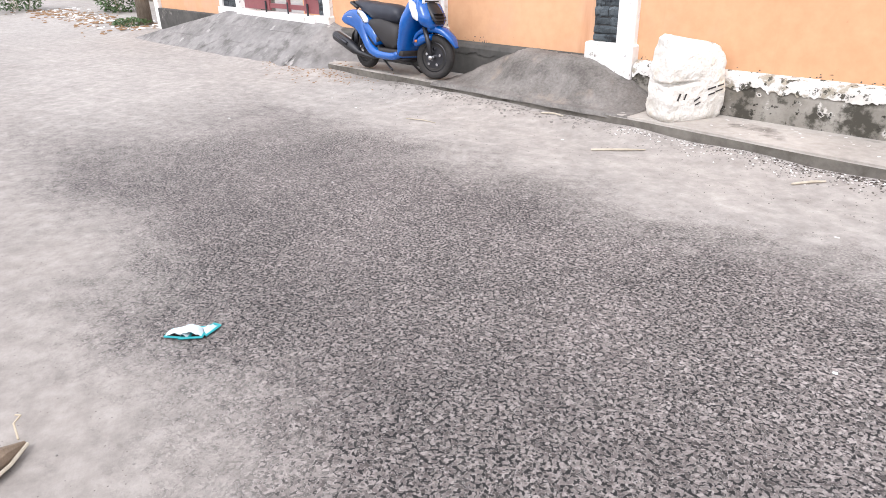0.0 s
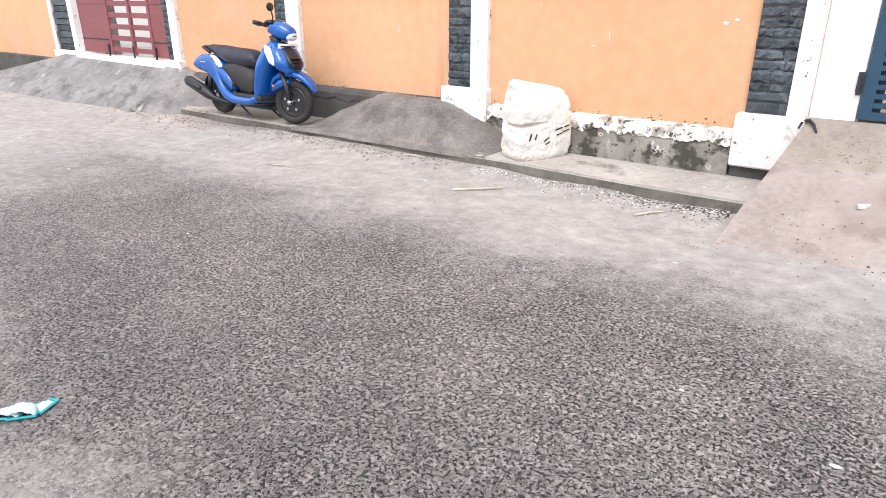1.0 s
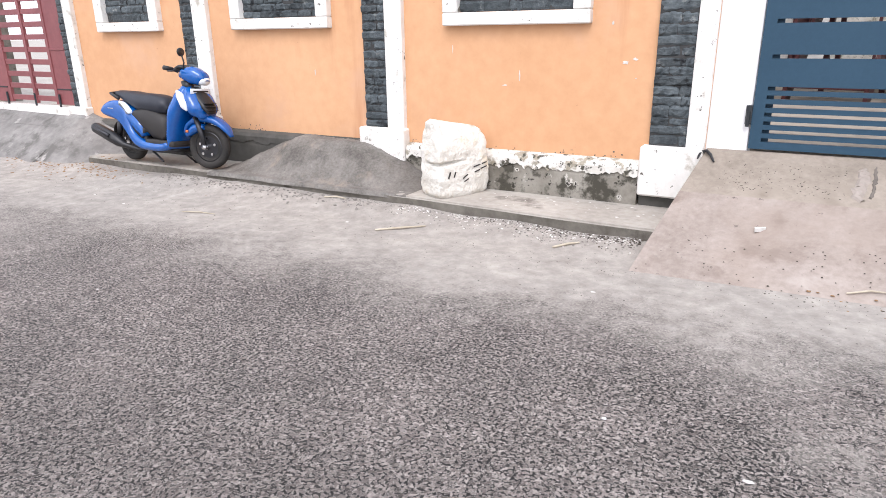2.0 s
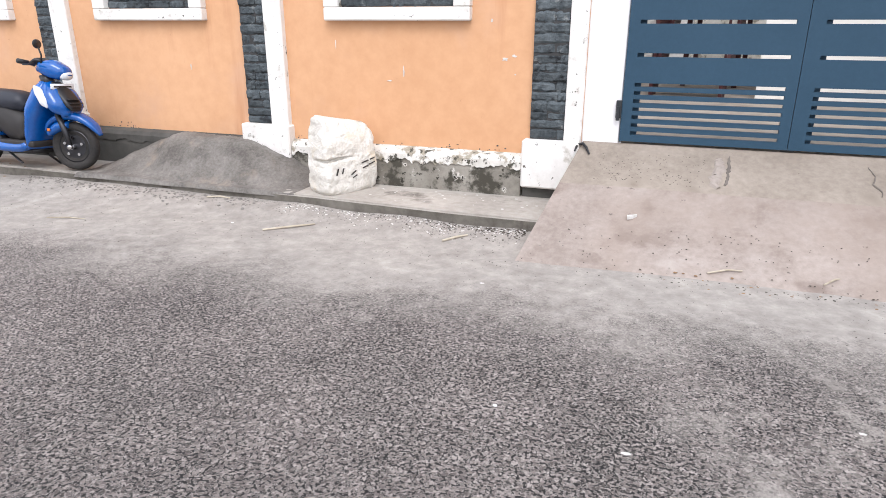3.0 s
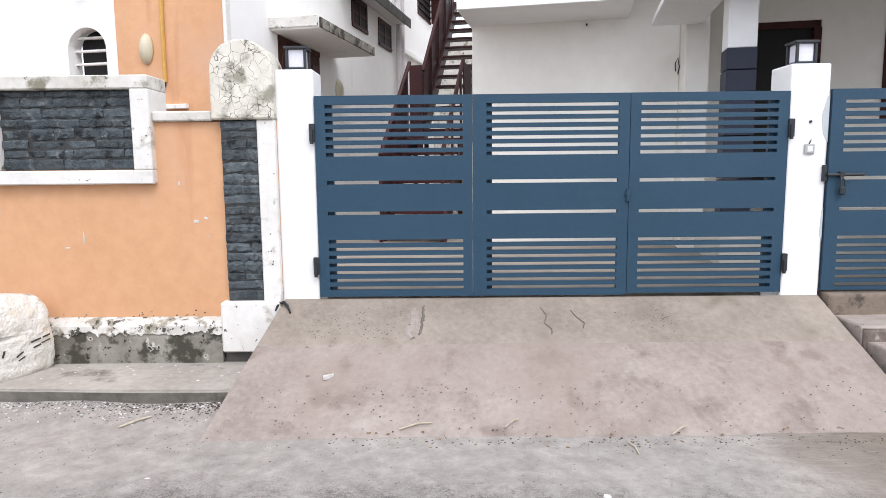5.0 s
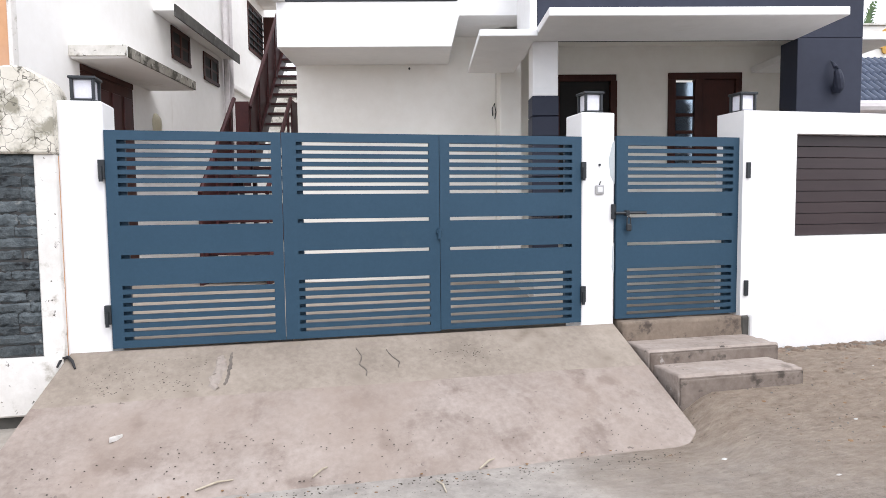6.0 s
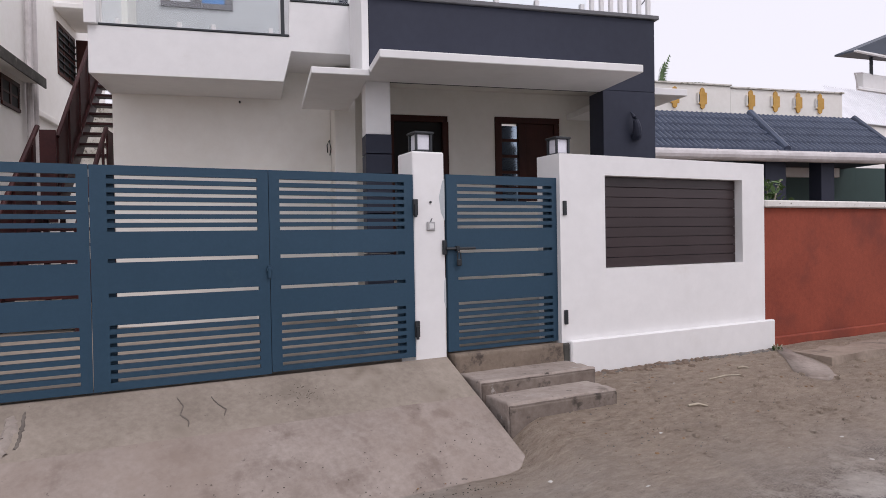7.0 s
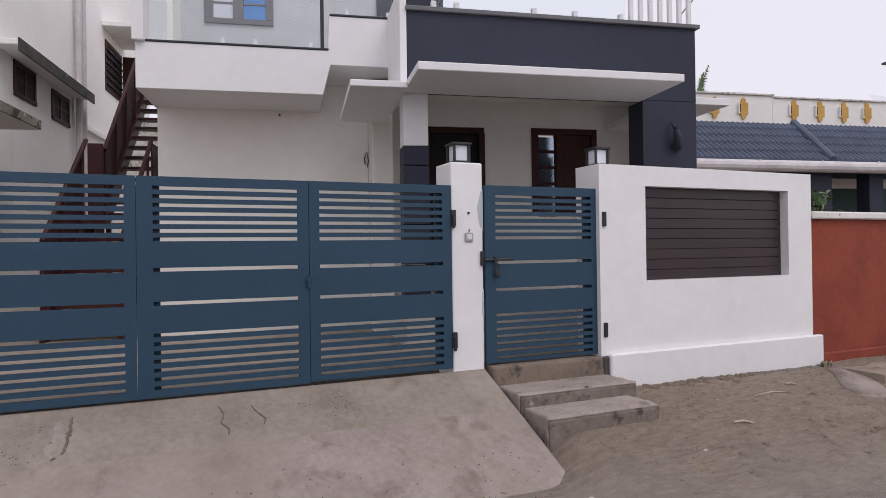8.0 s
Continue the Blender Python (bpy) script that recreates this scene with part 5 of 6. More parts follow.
# added wall, never in view: closes the street for bounce and reflections
setting("wall_opposite", block(-46, 40, -9.4, -9.2, 0, 2.0, 0), OLD_CREAM, "unseen plain wall added across the street", "wall")
blue_paint = plain("blue_post_paint", (0.05, 0.32, 0.50), 0.5)
for px, py in ((-15.0, 0.55), (-13.2, 0.75)):
    bp = thing("blue_post", "thin blue painted post beside the tree", "post", (px, py, 0), group="blue posts")
    part("shaft", tube([(px, py, -0.1), (px + 0.02, py, 1.5)], 0.05, 10), blue_paint, bp)
    part("cap", lathe([(0.06, 0), (0.06, 0.03), (0.02, 0.05)], (px + 0.02, py, 1.5), "z", 10), blue_paint, bp)

# ---- scooter ----
SC_BLUE = surface("scooter_blue", (0.001, 0.062, 0.27), (0.002, 0.10, 0.38), grain=30, broad=3, rough=0.25, bump=0.0, coat=0.4)
SC_BLACK = plain("scooter_black_plastic", (0.013, 0.013, 0.015), 0.45)
SC_GREY = plain("scooter_grey_plastic", (0.020, 0.017, 0.016), 0.6)
SEAT = surface("black_vinyl", (0.008, 0.010, 0.018), (0.014, 0.017, 0.028), grain=60, broad=5, rough=0.5, bump=0.15)
RUBBER = surface("tyre_rubber", (0.012, 0.0115, 0.011), (0.035, 0.031, 0.028), grain=40, broad=8, rough=0.85, bump=0.3)
CHROME = plain("polished_metal", (0.62, 0.62, 0.63), 0.2, 1.0)
ALLOY = plain("dark_alloy", (0.05, 0.05, 0.055), 0.4, 0.7)
LENS_W = plain("clear_lens", (0.72, 0.76, 0.80), 0.12)
AMBER = plain("amber_reflector", (0.60, 0.16, 0.02), 0.3)


def sweep(path, sizes, y0=0.0, sides=16, power=2.6, bm=None):
    """A shell along (x, z) points; sizes: half width across, half thickness."""
    out = bm or bmesh.new()
    pts = [Vector((p[0], 0, p[1])) for p in path]
    fine, fs = [], []
    for i in range(len(pts) - 1):
        p0, p1, p2, p3 = pts[max(i - 1, 0)], pts[i], pts[i + 1], pts[min(i + 2, len(pts) - 1)]
        for k in range(4):
            t = k / 4
            fine.append(0.5 * ((2 * p1) + (p2 - p0) * t + (2 * p0 - 5 * p1 + 4 * p2 - p3) * t * t + (3 * p1 - p0 - 3 * p2 + p3) * t ** 3))
            fs.append(tuple(sizes[i][c] + (sizes[i + 1][c] - sizes[i][c]) * smooth01(t) for c in (0, 1)))
    fine.append(pts[-1])
    fs.append(sizes[-1])
    rings = []
    for i, p in enumerate(fine):
        d = (fine[min(i + 1, len(fine) - 1)] - fine[max(i - 1, 0)]).normalized()
        nrm = Vector((-d.z, 0, d.x))
        ring = []
        for k in range(sides):
            a = 2 * math.pi * k / sides
            c, s = math.cos(a), math.sin(a)
            cy = math.copysign(abs(c) ** (2 / power), c) * fs[i][0]
            cn = math.copysign(abs(s) ** (2 / power), s) * fs[i][1]
            ring.append(out.verts.new(p + nrm * cn + Vector((0, y0 + cy, 0))))
        rings.append(ring)
    for a, b in zip(rings, rings[1:]):
        for k in range(sides):
            out.faces.new((a[k], a[(k + 1) % sides], b[(k + 1) % sides], b[k]))
    out.faces.new(rings[0])
    out.faces.new(rings[-1])
    bmesh.ops.recalc_face_normals(out, faces=out.faces)
    return out


def shell_panel(outline, y, bulge, rings=4):
    """A domed body panel: an (x, z) outline rising to its middle along y."""
    out = bmesh.new()
    pts = []
    for (ax, az), (bx, bz) in zip(outline, outline[1:] + outline[:1]):
        pts += [Vector((ax + (bx - ax) * k / 3, 0, az + (bz - az) * k / 3)) for k in range(3)]
    for _ in range(2):
        pts = [(pts[i - 1] + pts[i] * 2 + pts[(i + 1) % len(pts)]) / 4 for i in range(len(pts))]
    side = math.copysign(1.0, y)
    n = len(pts)
    area = sum(pts[i].x * pts[(i + 1) % n].z - pts[(i + 1) % n].x * pts[i].z for i in range(n))
    loops = []
    for r in range(-1, rings + 1):
        inset = max(0, r) / rings * 0.034
        loop = []
        for i, p in enumerate(pts):
            d = (pts[(i + 1) % n] - pts[i - 1]).normalized()
            inward = Vector((-d.z, 0, d.x)) * math.copysign(1, area)
            h = -0.05 if r < 0 else bulge * math.sin(math.pi / 2 * r / rings)
            loop.append(out.verts.new(p + inward * inset + Vector((0, y + side * h, 0))))
        loops.append(loop)
    for a, b in zip(loops, loops[1:]):
        for k in range(n):
            out.faces.new((a[k], a[(k + 1) % n], b[(k + 1) % n], b[k]))
    cap = out.faces.new(loops[-1])
    bmesh.ops.triangulate(out, faces=[cap])
    bmesh.ops.recalc_face_normals(out, faces=out.faces)
    return out


def turned(bm, deg, at):
    bmesh.ops.rotate(bm, verts=bm.verts, cent=Vector(at), matrix=Matrix.Rotation(radians(deg), 3, "Z"))
    return bm


def scooter():
    m = pose(-5.60, -0.52, 0.132, 0, 0, -1.5) @ pose(0, 0, 0, -5, 0, 0) @ Matrix.Scale(0.93, 4)
    s = thing("scooter", "blue motor scooter with black seat parked on the pavement", "scooter", (0, 0, 0), m)
    P = lambda name, bm, mt, lab="": part(name, bm, mt, s, lab, smooth=True)
    F = lambda name, bm, mt, lab="": part(name, turned(bm, 16, (1.0, 0, 0)), mt, s, lab, smooth=True)

    def wheel(cx, r, w, put, name):
        tyre = [(r - 0.075, -w * 0.55), (r - 0.06, -w * 0.85), (r - 0.028, -w), (r - 0.006, -w * 0.6), (r, 0), (r - 0.006, w * 0.6), (r - 0.028, w), (r - 0.06, w * 0.85), (r - 0.075, w * 0.55)]
        wh = put(name, lathe(tyre, (cx, 0, r), "y", 40), RUBBER)
        rim = lathe([(0.02, -0.035), (0.05, -0.04), (r - 0.10, -0.022), (r - 0.07, -w * 0.6), (r - 0.07, w * 0.6), (r - 0.10, 0.022), (0.05, 0.04), (0.02, 0.035)], (cx, 0, r), "y", 32)
        bolts = bmesh.new()
        for k in range(5):
            a = 2 * math.pi * k / 5 + 0.3
            tube([(cx + 0.085 * math.cos(a), -0.05, r + 0.085 * math.sin(a)), (cx + 0.085 * math.cos(a), -0.02, r + 0.085 * math.sin(a))], 0.014, 8, bolts)
        hub = tube([(cx, -0.075, r), (cx, 0.075, r)], 0.028, 12)
        if put is F:
            for b in (rim, bolts, hub):
                turned(b, 16, (1.0, 0, 0))
        part("rim", rim, ALLOY, wh, "dark alloy rim", smooth=True)
        part("wheel_bolts", bolts, CHROME, wh)
        part("hub", hub, CHROME, wh)

    wheel(0.0, 0.205, 0.05, P, "rear_wheel")
    wheel(1.155, 0.222, 0.046, F, "front_wheel")
    # body
    P("rear_body", sweep([(-0.27, 0.50), (-0.2, 0.54), (-0.05, 0.53), (0.12, 0.48), (0.28, 0.39), (0.36, 0.29)],
                         [(0.05, 0.03), (0.13, 0.07), (0.172, 0.105), (0.178, 0.105), (0.172, 0.085), (0.16, 0.03)]), SC_BLUE, "glossy blue tail cowl")
    for sy in (-1, 1):
        cowl = [(-0.30, 0.515), (-0.235, 0.585), (-0.11, 0.63), (0.01, 0.636), (0.13, 0.565), (0.175, 0.43), (0.235, 0.32), (0.355, 0.24), (0.52, 0.225), (0.70, 0.228), (0.76, 0.26),
                (0.79, 0.19), (0.69, 0.145), (0.31, 0.15), (0.195, 0.225), (0.09, 0.355), (-0.02, 0.44), (-0.24, 0.47)]
        P("side_panel", shell_panel(cowl, sy * 0.168, 0.022), SC_BLUE, "glossy blue side cowl")
        P("white_flash", shell_panel([(0.02, 0.64), (0.14, 0.595), (0.225, 0.50), (0.165, 0.505), (0.10, 0.575)], sy * 0.182, 0.006, 2), LENS_W, "white side decal")
        P("side_badge", block(-0.14, -0.04, sy * 0.1895 - 0.002, sy * 0.1895 + 0.002, 0.545, 0.553, 0.001), CHROME)
    P("under_seat_cover", sweep([(0.22, 0.50), (0.40, 0.46), (0.56, 0.38), (0.66, 0.27)], [(0.155, 0.06), (0.16, 0.15), (0.15, 0.17), (0.13, 0.06)]), SC_GREY, "dull grey plastic cover")
    P("battery_cover", sweep([(0.05, 0.44), (0.20, 0.40), (0.36, 0.30)], [(0.15, 0.05), (0.16, 0.12), (0.15, 0.10)]), SC_GREY)
    P("seat", sweep([(-0.23, 0.705), (-0.06, 0.69), (0.12, 0.655), (0.30, 0.62), (0.46, 0.612), (0.60, 0.598), (0.675, 0.55)],
                    [(0.05, 0.012), (0.11, 0.045), (0.14, 0.075), (0.155, 0.10), (0.15, 0.104), (0.135, 0.095), (0.09, 0.05)]), SEAT, "black vinyl seat")
    P("grab_rail", tube([(-0.02, -0.13, 0.65), (-0.16, -0.12, 0.70), (-0.20, 0, 0.71), (-0.16, 0.12, 0.70), (-0.02, 0.13, 0.65)], 0.016, 8), SC_BLACK)
    P("tail_light", sweep([(-0.29, 0.51), (-0.27, 0.55), (-0.22, 0.59)], [(0.05, 0.012), (0.07, 0.02), (0.05, 0.01)]), plain("red_lens", (0.30, 0.01, 0.01), 0.2), "red tail lens")
    P("floorboard", block(0.42, 0.86, -0.17, 0.17, 0.205, 0.262, 0.015, seg=2), SC_GREY, "grey floorboard")
    P("leg_shield", sweep([(0.78, 0.19), (0.815, 0.36), (0.875, 0.55), (0.94, 0.70), (0.965, 0.80)],
                          [(0.17, 0.035), (0.195, 0.055), (0.21, 0.075), (0.175, 0.075), (0.10, 0.045)]), SC_BLUE, "blue leg shield")
    P("inner_panel", sweep([(0.765, 0.27), (0.79, 0.42), (0.84, 0.58), (0.885, 0.72)], [(0.15, 0.02), (0.165, 0.03), (0.165, 0.03), (0.11, 0.02)]), SC_BLACK)
    P("front_apron", sweep([(0.98, 0.78), (1.06, 0.68), (1.13, 0.585), (1.19, 0.505)], [(0.10, 0.04), (0.165, 0.085), (0.165, 0.085), (0.09, 0.02)]), SC_BLUE)
    P("apron_panel", sweep([(1.03, 0.795), (1.115, 0.71), (1.205, 0.62), (1.245, 0.55)], [(0.05, 0.012), (0.085, 0.03), (0.085, 0.03), (0.05, 0.012)]), SC_BLACK, "black front panel")
    gr = P("grille", block(1.19, 1.225, -0.07, 0.07, 0.585, 0.593, 0.002), GUTTER)
    for k in range(3):
        part("grille_bar", block(1.21 + 0.012 * k, 1.25 + 0.012 * k, -0.065, 0.065, 0.645 - 0.032 * k, 0.653 - 0.032 * k, 0.002), ALLOY, gr)
    plate = P("number_plate", turned(block(1.10, 1.108, -0.12, 0.12, 0.735, 0.785, 0.003), 0, (1.1, 0, 0)), LENS_W, "white number plate")
    part("plate_mark", block(1.1085, 1.111, -0.09, 0.09, 0.753, 0.767, 0), SC_BLACK, plate)
    for sy in (-1, 1):
        P("turn_lamp", sweep([(0.95, 0.76), (0.995, 0.71), (1.05, 0.63), (1.085, 0.575)], [(0.012, 0.012), (0.028, 0.042), (0.03, 0.045), (0.008, 0.010)], sy * 0.158, 12), LENS_W, "clear almond lamp")
    # steering
    F("front_fender", sweep([(0.90, 0.35), (0.96, 0.44), (1.08, 0.495), (1.22, 0.49), (1.34, 0.42), (1.41, 0.33)],
                            [(0.06, 0.012), (0.08, 0.03), (0.088, 0.042), (0.085, 0.04), (0.07, 0.03), (0.03, 0.01)]), SC_BLUE, "blue front mudguard")
    F("fender_side", sweep([(0.94, 0.33), (1.03, 0.40), (1.13, 0.42)], [(0.09, 0.03), (0.095, 0.05), (0.09, 0.03)]), SC_BLUE)
    for sy in (-1, 1):
        F("fork_leg", tube([(1.06, sy * 0.085, 0.52), (1.12, sy * 0.085, 0.36), (1.16, sy * 0.085, 0.20)], [0.026, 0.026, 0.02], 10), ALLOY)
    F("axle_cap", tube([(1.157, -0.115, 0.222), (1.157, -0.07, 0.222)], 0.022, 10), CHROME)
    F("reflector", block(0.955, 0.985, -0.105, -0.095, 0.36, 0.385, 0.003), AMBER)
    F("steering_neck", tube([(0.96, 0, 0.76), (0.93, 0, 0.86)], [0.06, 0.055], 12), SC_BLACK)
    F("head_cowl", sweep([(0.88, 0.905), (0.94, 0.92), (1.02, 0.91), (1.10, 0.88), (1.15, 0.84)],
                         [(0.05, 0.03), (0.085, 0.07), (0.095, 0.085), (0.085, 0.072), (0.05, 0.03)]), SC_BLUE, "blue headlamp cowl")
    F("headlamp", sweep([(1.09, 0.865), (1.135, 0.86), (1.165, 0.855)], [(0.07, 0.045), (0.07, 0.045), (0.045, 0.03)]), LENS_W, "clear headlamp lens")
    F("instrument_cover", sweep([(0.83, 0.955), (0.90, 0.985), (0.98, 0.975)], [(0.07, 0.015), (0.09, 0.025), (0.06, 0.01)]), SC_BLACK)
    for sy in (-1, 1):
        F("handlebar", tube([(0.91, sy * 0.10, 0.945), (0.90, sy * 0.13, 0.955), (0.88, sy * 0.16, 0.96)], 0.017, 8), ALLOY)
        F("grip", tube([(0.885, sy * 0.15, 0.96), (0.855, sy * 0.235, 0.975)], 0.022, 10), SC_BLACK)
        F("brake_lever", tube([(0.93, sy * 0.18, 0.955), (0.92, sy * 0.20, 0.945), (0.90, sy * 0.24, 0.945)], 0.008, 6), ALLOY)
        if sy > 0:
            continue
        F("mirror_stem", tube([(0.95, sy * 0.07, 0.95), (0.97, sy * 0.08, 1.03), (0.955, sy * 0.09, 1.10)], 0.008, 6), SC_BLACK)
        mir = lathe([(0.004, -0.02), (0.04, -0.016), (0.058, 0.0), (0.055, 0.012)], (0.0, 0.0, 0.0), "x", 18)
        bmesh.ops.scale(mir, vec=(0.8, 0.95, 0.7), verts=mir.verts)
        bmesh.ops.translate(mir, vec=(0.95, sy * 0.10, 1.125), verts=mir.verts)
        F("mirror", mir, SC_BLACK, "black round mirror")
    # engine, exhaust, stand
    P("engine_case", sweep([(-0.06, 0.21), (0.10, 0.22), (0.28, 0.23), (0.42, 0.22)], [(0.05, 0.06), (0.09, 0.085), (0.10, 0.09), (0.07, 0.05)], 0.06), SC_BLACK)
    P("engine_cylinder", block(0.16, 0.36, -0.12, 0.05, 0.16, 0.30, 0.02), ALLOY)
    P("exhaust", tube([(-0.40, -0.19, 0.345), (-0.36, -0.19, 0.33), (-0.12, -0.185, 0.255), (0.0, -0.175, 0.205), (0.06, -0.16, 0.175), (0.25, -0.12, 0.14), (0.42, -0.06, 0.16)],
                      [0.038, 0.058, 0.062, 0.055, 0.03, 0.018, 0.018], 14), SC_BLACK, "black exhaust silencer")
    P("exhaust_guard", tube([(-0.30, -0.245, 0.335), (-0.08, -0.24, 0.265)], [0.02, 0.022], 8), ALLOY)
    P("shock_absorber", tube([(-0.06, -0.13, 0.24), (-0.02, -0.13, 0.45)], 0.028, 10), ALLOY)
    P("rear_mudguard", sweep([(-0.26, 0.27), (-0.23, 0.36), (-0.12, 0.43), (0.02, 0.44)], [(0.06, 0.006), (0.065, 0.008), (0.07, 0.01), (0.07, 0.01)]), SC_BLACK)
    P("belly_pan", sweep([(0.35, 0.165), (0.55, 0.15), (0.80, 0.17)], [(0.12, 0.03), (0.13, 0.03), (0.12, 0.03)]), SC_BLACK)
    P("side_stand", tube([(0.62, 0.10, 0.15), (0.72, 0.24, -0.01)], 0.012, 6), ALLOY)
    P("centre_stand", tube([(0.44, -0.10, 0.14), (0.60, -0.11, 0.05), (0.64, -0.13, 0.05)], 0.012, 6), ALLOY)


scooter()

# ---- sand heap ----
def heap():
    GRIT = surface("grey_quarry_sand", (0.105, 0.095, 0.084), (0.25, 0.232, 0.21), grain=45, broad=5, rough=0.95, bump=0.9, bump_scale=110,
                   stains=(((0.30, 0.25, 0.20), 3.0, 0.56, 0.74), ((0.10, 0.095, 0.09), 7.0, 0.60, 0.72)), dist=0.012)
    bm = bmesh.new()
    nx, ny = 90, 44
    grid = []
    for j in range(ny + 1):
        row = []
        for i in range(nx + 1):
            x, y = -4.62 + 2.55 * i / nx, -0.60 + 0.58 * j / ny
            a = (x + 3.36) / (1.05 if x > -3.36 else 1.12)
            along = max(0.0, 1 - abs(a) ** 1.55)
            z = 0.125 + min(0.36 * along, 0.30) * smooth01((y + 0.585 - 0.10 * abs(a)) / 0.40) * 1.02
            if along <= 0 or y < -0.59:
                z = 0.09
            z += (0.018 * noise.noise((x * 6, y * 6, 0)) + 0.011 * noise.noise((x * 22, y * 22, 4))) * (1 if z > 0.13 else 0.3)
            row.append(bm.verts.new((x, y, z)))
        grid.append(row)
    for j in range(ny):
        for i in range(nx):
            if max(grid[j][i].co.z, grid[j][i + 1].co.z, grid[j + 1][i].co.z, grid[j + 1][i + 1].co.z) > 0.122:
                bm.faces.new((grid[j][i], grid[j][i + 1], grid[j + 1][i + 1], grid[j + 1][i]))
    me = bpy.data.meshes.new("sand_mound")
    bm.to_mesh(me)
    bm.free()
    for p in me.polygons:
        p.use_smooth = True
    me.materials.append(GRIT)
    tagged(new("sand_mound", me), "low heap of grey quarry sand against the plinth", "sand heap")
    return GRIT


SAND = heap()

# ---- woven sack ----
def sack():
    woven = surface("white_woven_sack", (0.60, 0.565, 0.50), (0.79, 0.765, 0.71), grain=60, broad=6, rough=0.6, bump=1.0, bump_scale=13,
                    stains=(((0.68, 0.60, 0.46), 4.0, 0.52, 0.70),), dist=0.035)
    s = thing("cement_sack", "full white woven sack with a folded top and worn black print", "sack", (-2.03, -0.36, 0.13), pose(0, 0, 0))
    bm = bmesh.new()
    cx, cy = -2.03, -0.31
    secs = [(0.0, 0.225, 0.118), (0.025, 0.243, 0.135), (0.14, 0.248, 0.14), (0.235, 0.244, 0.139), (0.262, 0.242, 0.137), (0.29, 0.242, 0.137),
            (0.40, 0.236, 0.128), (0.47, 0.226, 0.105), (0.515, 0.216, 0.068), (0.545, 0.205, 0.022)]
    n, m = 88, 46
    rings = []
    ang = radians(64)
    for i in range(m + 1):
        t = i / m * (len(secs) - 1)
        k0 = min(int(t), len(secs) - 2)
        f = t - k0
        z, hx, hy = (secs[k0][c] + (secs[k0 + 1][c] - secs[k0][c]) * f for c in range(3))
        ring = []
        for k in range(n):
            a = 2 * math.pi * k / n
            c, q = math.cos(a), math.sin(a)
            px = math.copysign(abs(c) ** 0.22, c) * hx
            py = math.copysign(abs(q) ** 0.22, q) * hy
            crease = 1 - abs(noise.noise((px * 8 + z * 6, py * 8 - z * 4, z * 6))) * 2.2
            fine_c = 1 - abs(noise.noise((px * 17, py * 17 + z * 9, z * 21))) * 2.2
            w = 0.009 * crease + 0.006 * fine_c - 0.010 + 0.014 * noise.noise((px * 4, py * 4, z * 5 + 2))
            tuck = 0.05 * math.exp(-((z - 0.262) / 0.012) ** 2) * smooth01((-0.06 - px) / 0.06) * (py < 0)
            px, py = px * (1 + (w - 0.6 * tuck) / max(0.1, hx)), py * (1 + (w - tuck) / max(0.08, hy))
            zz = z + 0.122 + 0.018 * noise.noise((px * 6, py * 6, z * 3 + 8)) * smooth01(z / 0.2)
            if z > 0.40:
                zz += (0.035 * (-px / 0.2) + 0.022 * noise.noise((px * 14, py * 9, 5.0))) * smooth01((z - 0.40) / 0.12)
            X, Y = px - 0.03 * z, py + 0.05 * z * z
            ring.append(bm.verts.new((cx + X * math.cos(ang) - Y * math.sin(ang), cy + X * math.sin(ang) + Y * math.cos(ang), max(zz, 0.120))))
        rings.append(ring)
    for a, b in zip(rings, rings[1:]):
        for k in range(n):
            bm.faces.new((a[k], a[(k + 1) % n], b[(k + 1) % n], b[k]))
    bm.faces.new(rings[0])
    bm.faces.new(rings[-1])
    bmesh.ops.recalc_face_normals(bm, faces=bm.faces)
    part("sack_body", bm, woven, s, smooth=True)
    ink = plain("faded_black_print", (0.05, 0.045, 0.04), 0.8)

    def on_front(px, z, w, h, tilt, side=-1):
        m = Matrix.Translation((cx, cy, 0)) @ Matrix.Rotation(ang, 4, "Z")
        b = block(-w * 0.45, w * 0.45, -0.001, 0.001, -h * 0.32, h * 0.32, 0)
        mm = m @ Matrix.Translation((px, -0.146, z)) @ Matrix.Rotation(radians(tilt), 4, "Y")
        bmesh.ops.transform(b, matrix=mm, verts=b.verts)
        return b
    for px, z, w, h, tilt in ((0.10, 0.345, 0.075, 0.018, -12), (0.17, 0.36, 0.055, 0.016, -12), (0.105, 0.305, 0.06, 0.016, -14), (0.165, 0.325, 0.07, 0.014, -14), (-0.01, 0.275, 0.06, 0.016, -30), (0.0, 0.245, 0.05, 0.014, -24), (-0.16, 0.30, 0.016, 0.085, 20), (-0.11, 0.30, 0.013, 0.07, 20)):
        part("print_bar", on_front(px, z, w, h, tilt), ink, s)
        part("loose_flap", sweep([(-2.22, 0.53), (-2.235, 0.59), (-2.20, 0.655)], [(0.05, 0.008), (0.07, 0.012), (0.05, 0.006)], -0.36, 10), woven, s)


sack()

# ---- litter ----
def slope_z(x, y):
    """Height of what lies under (x, y) on road, ramp or pavement."""
    z = ground_height(x, y)
    if -0.44 > x > -6.2 and y > -0.58:
        z = max(z, 0.122)
    if -0.46 < x < 3.55 and y > -1.17:
        s = (y + 1.17) / 1.15
        z = max(z, -0.03 + 0.585 * (s + 0.04 * s * (1 - s)) + 0.006 * noise.noise((x * 2, y * 2, 5)))
    return z


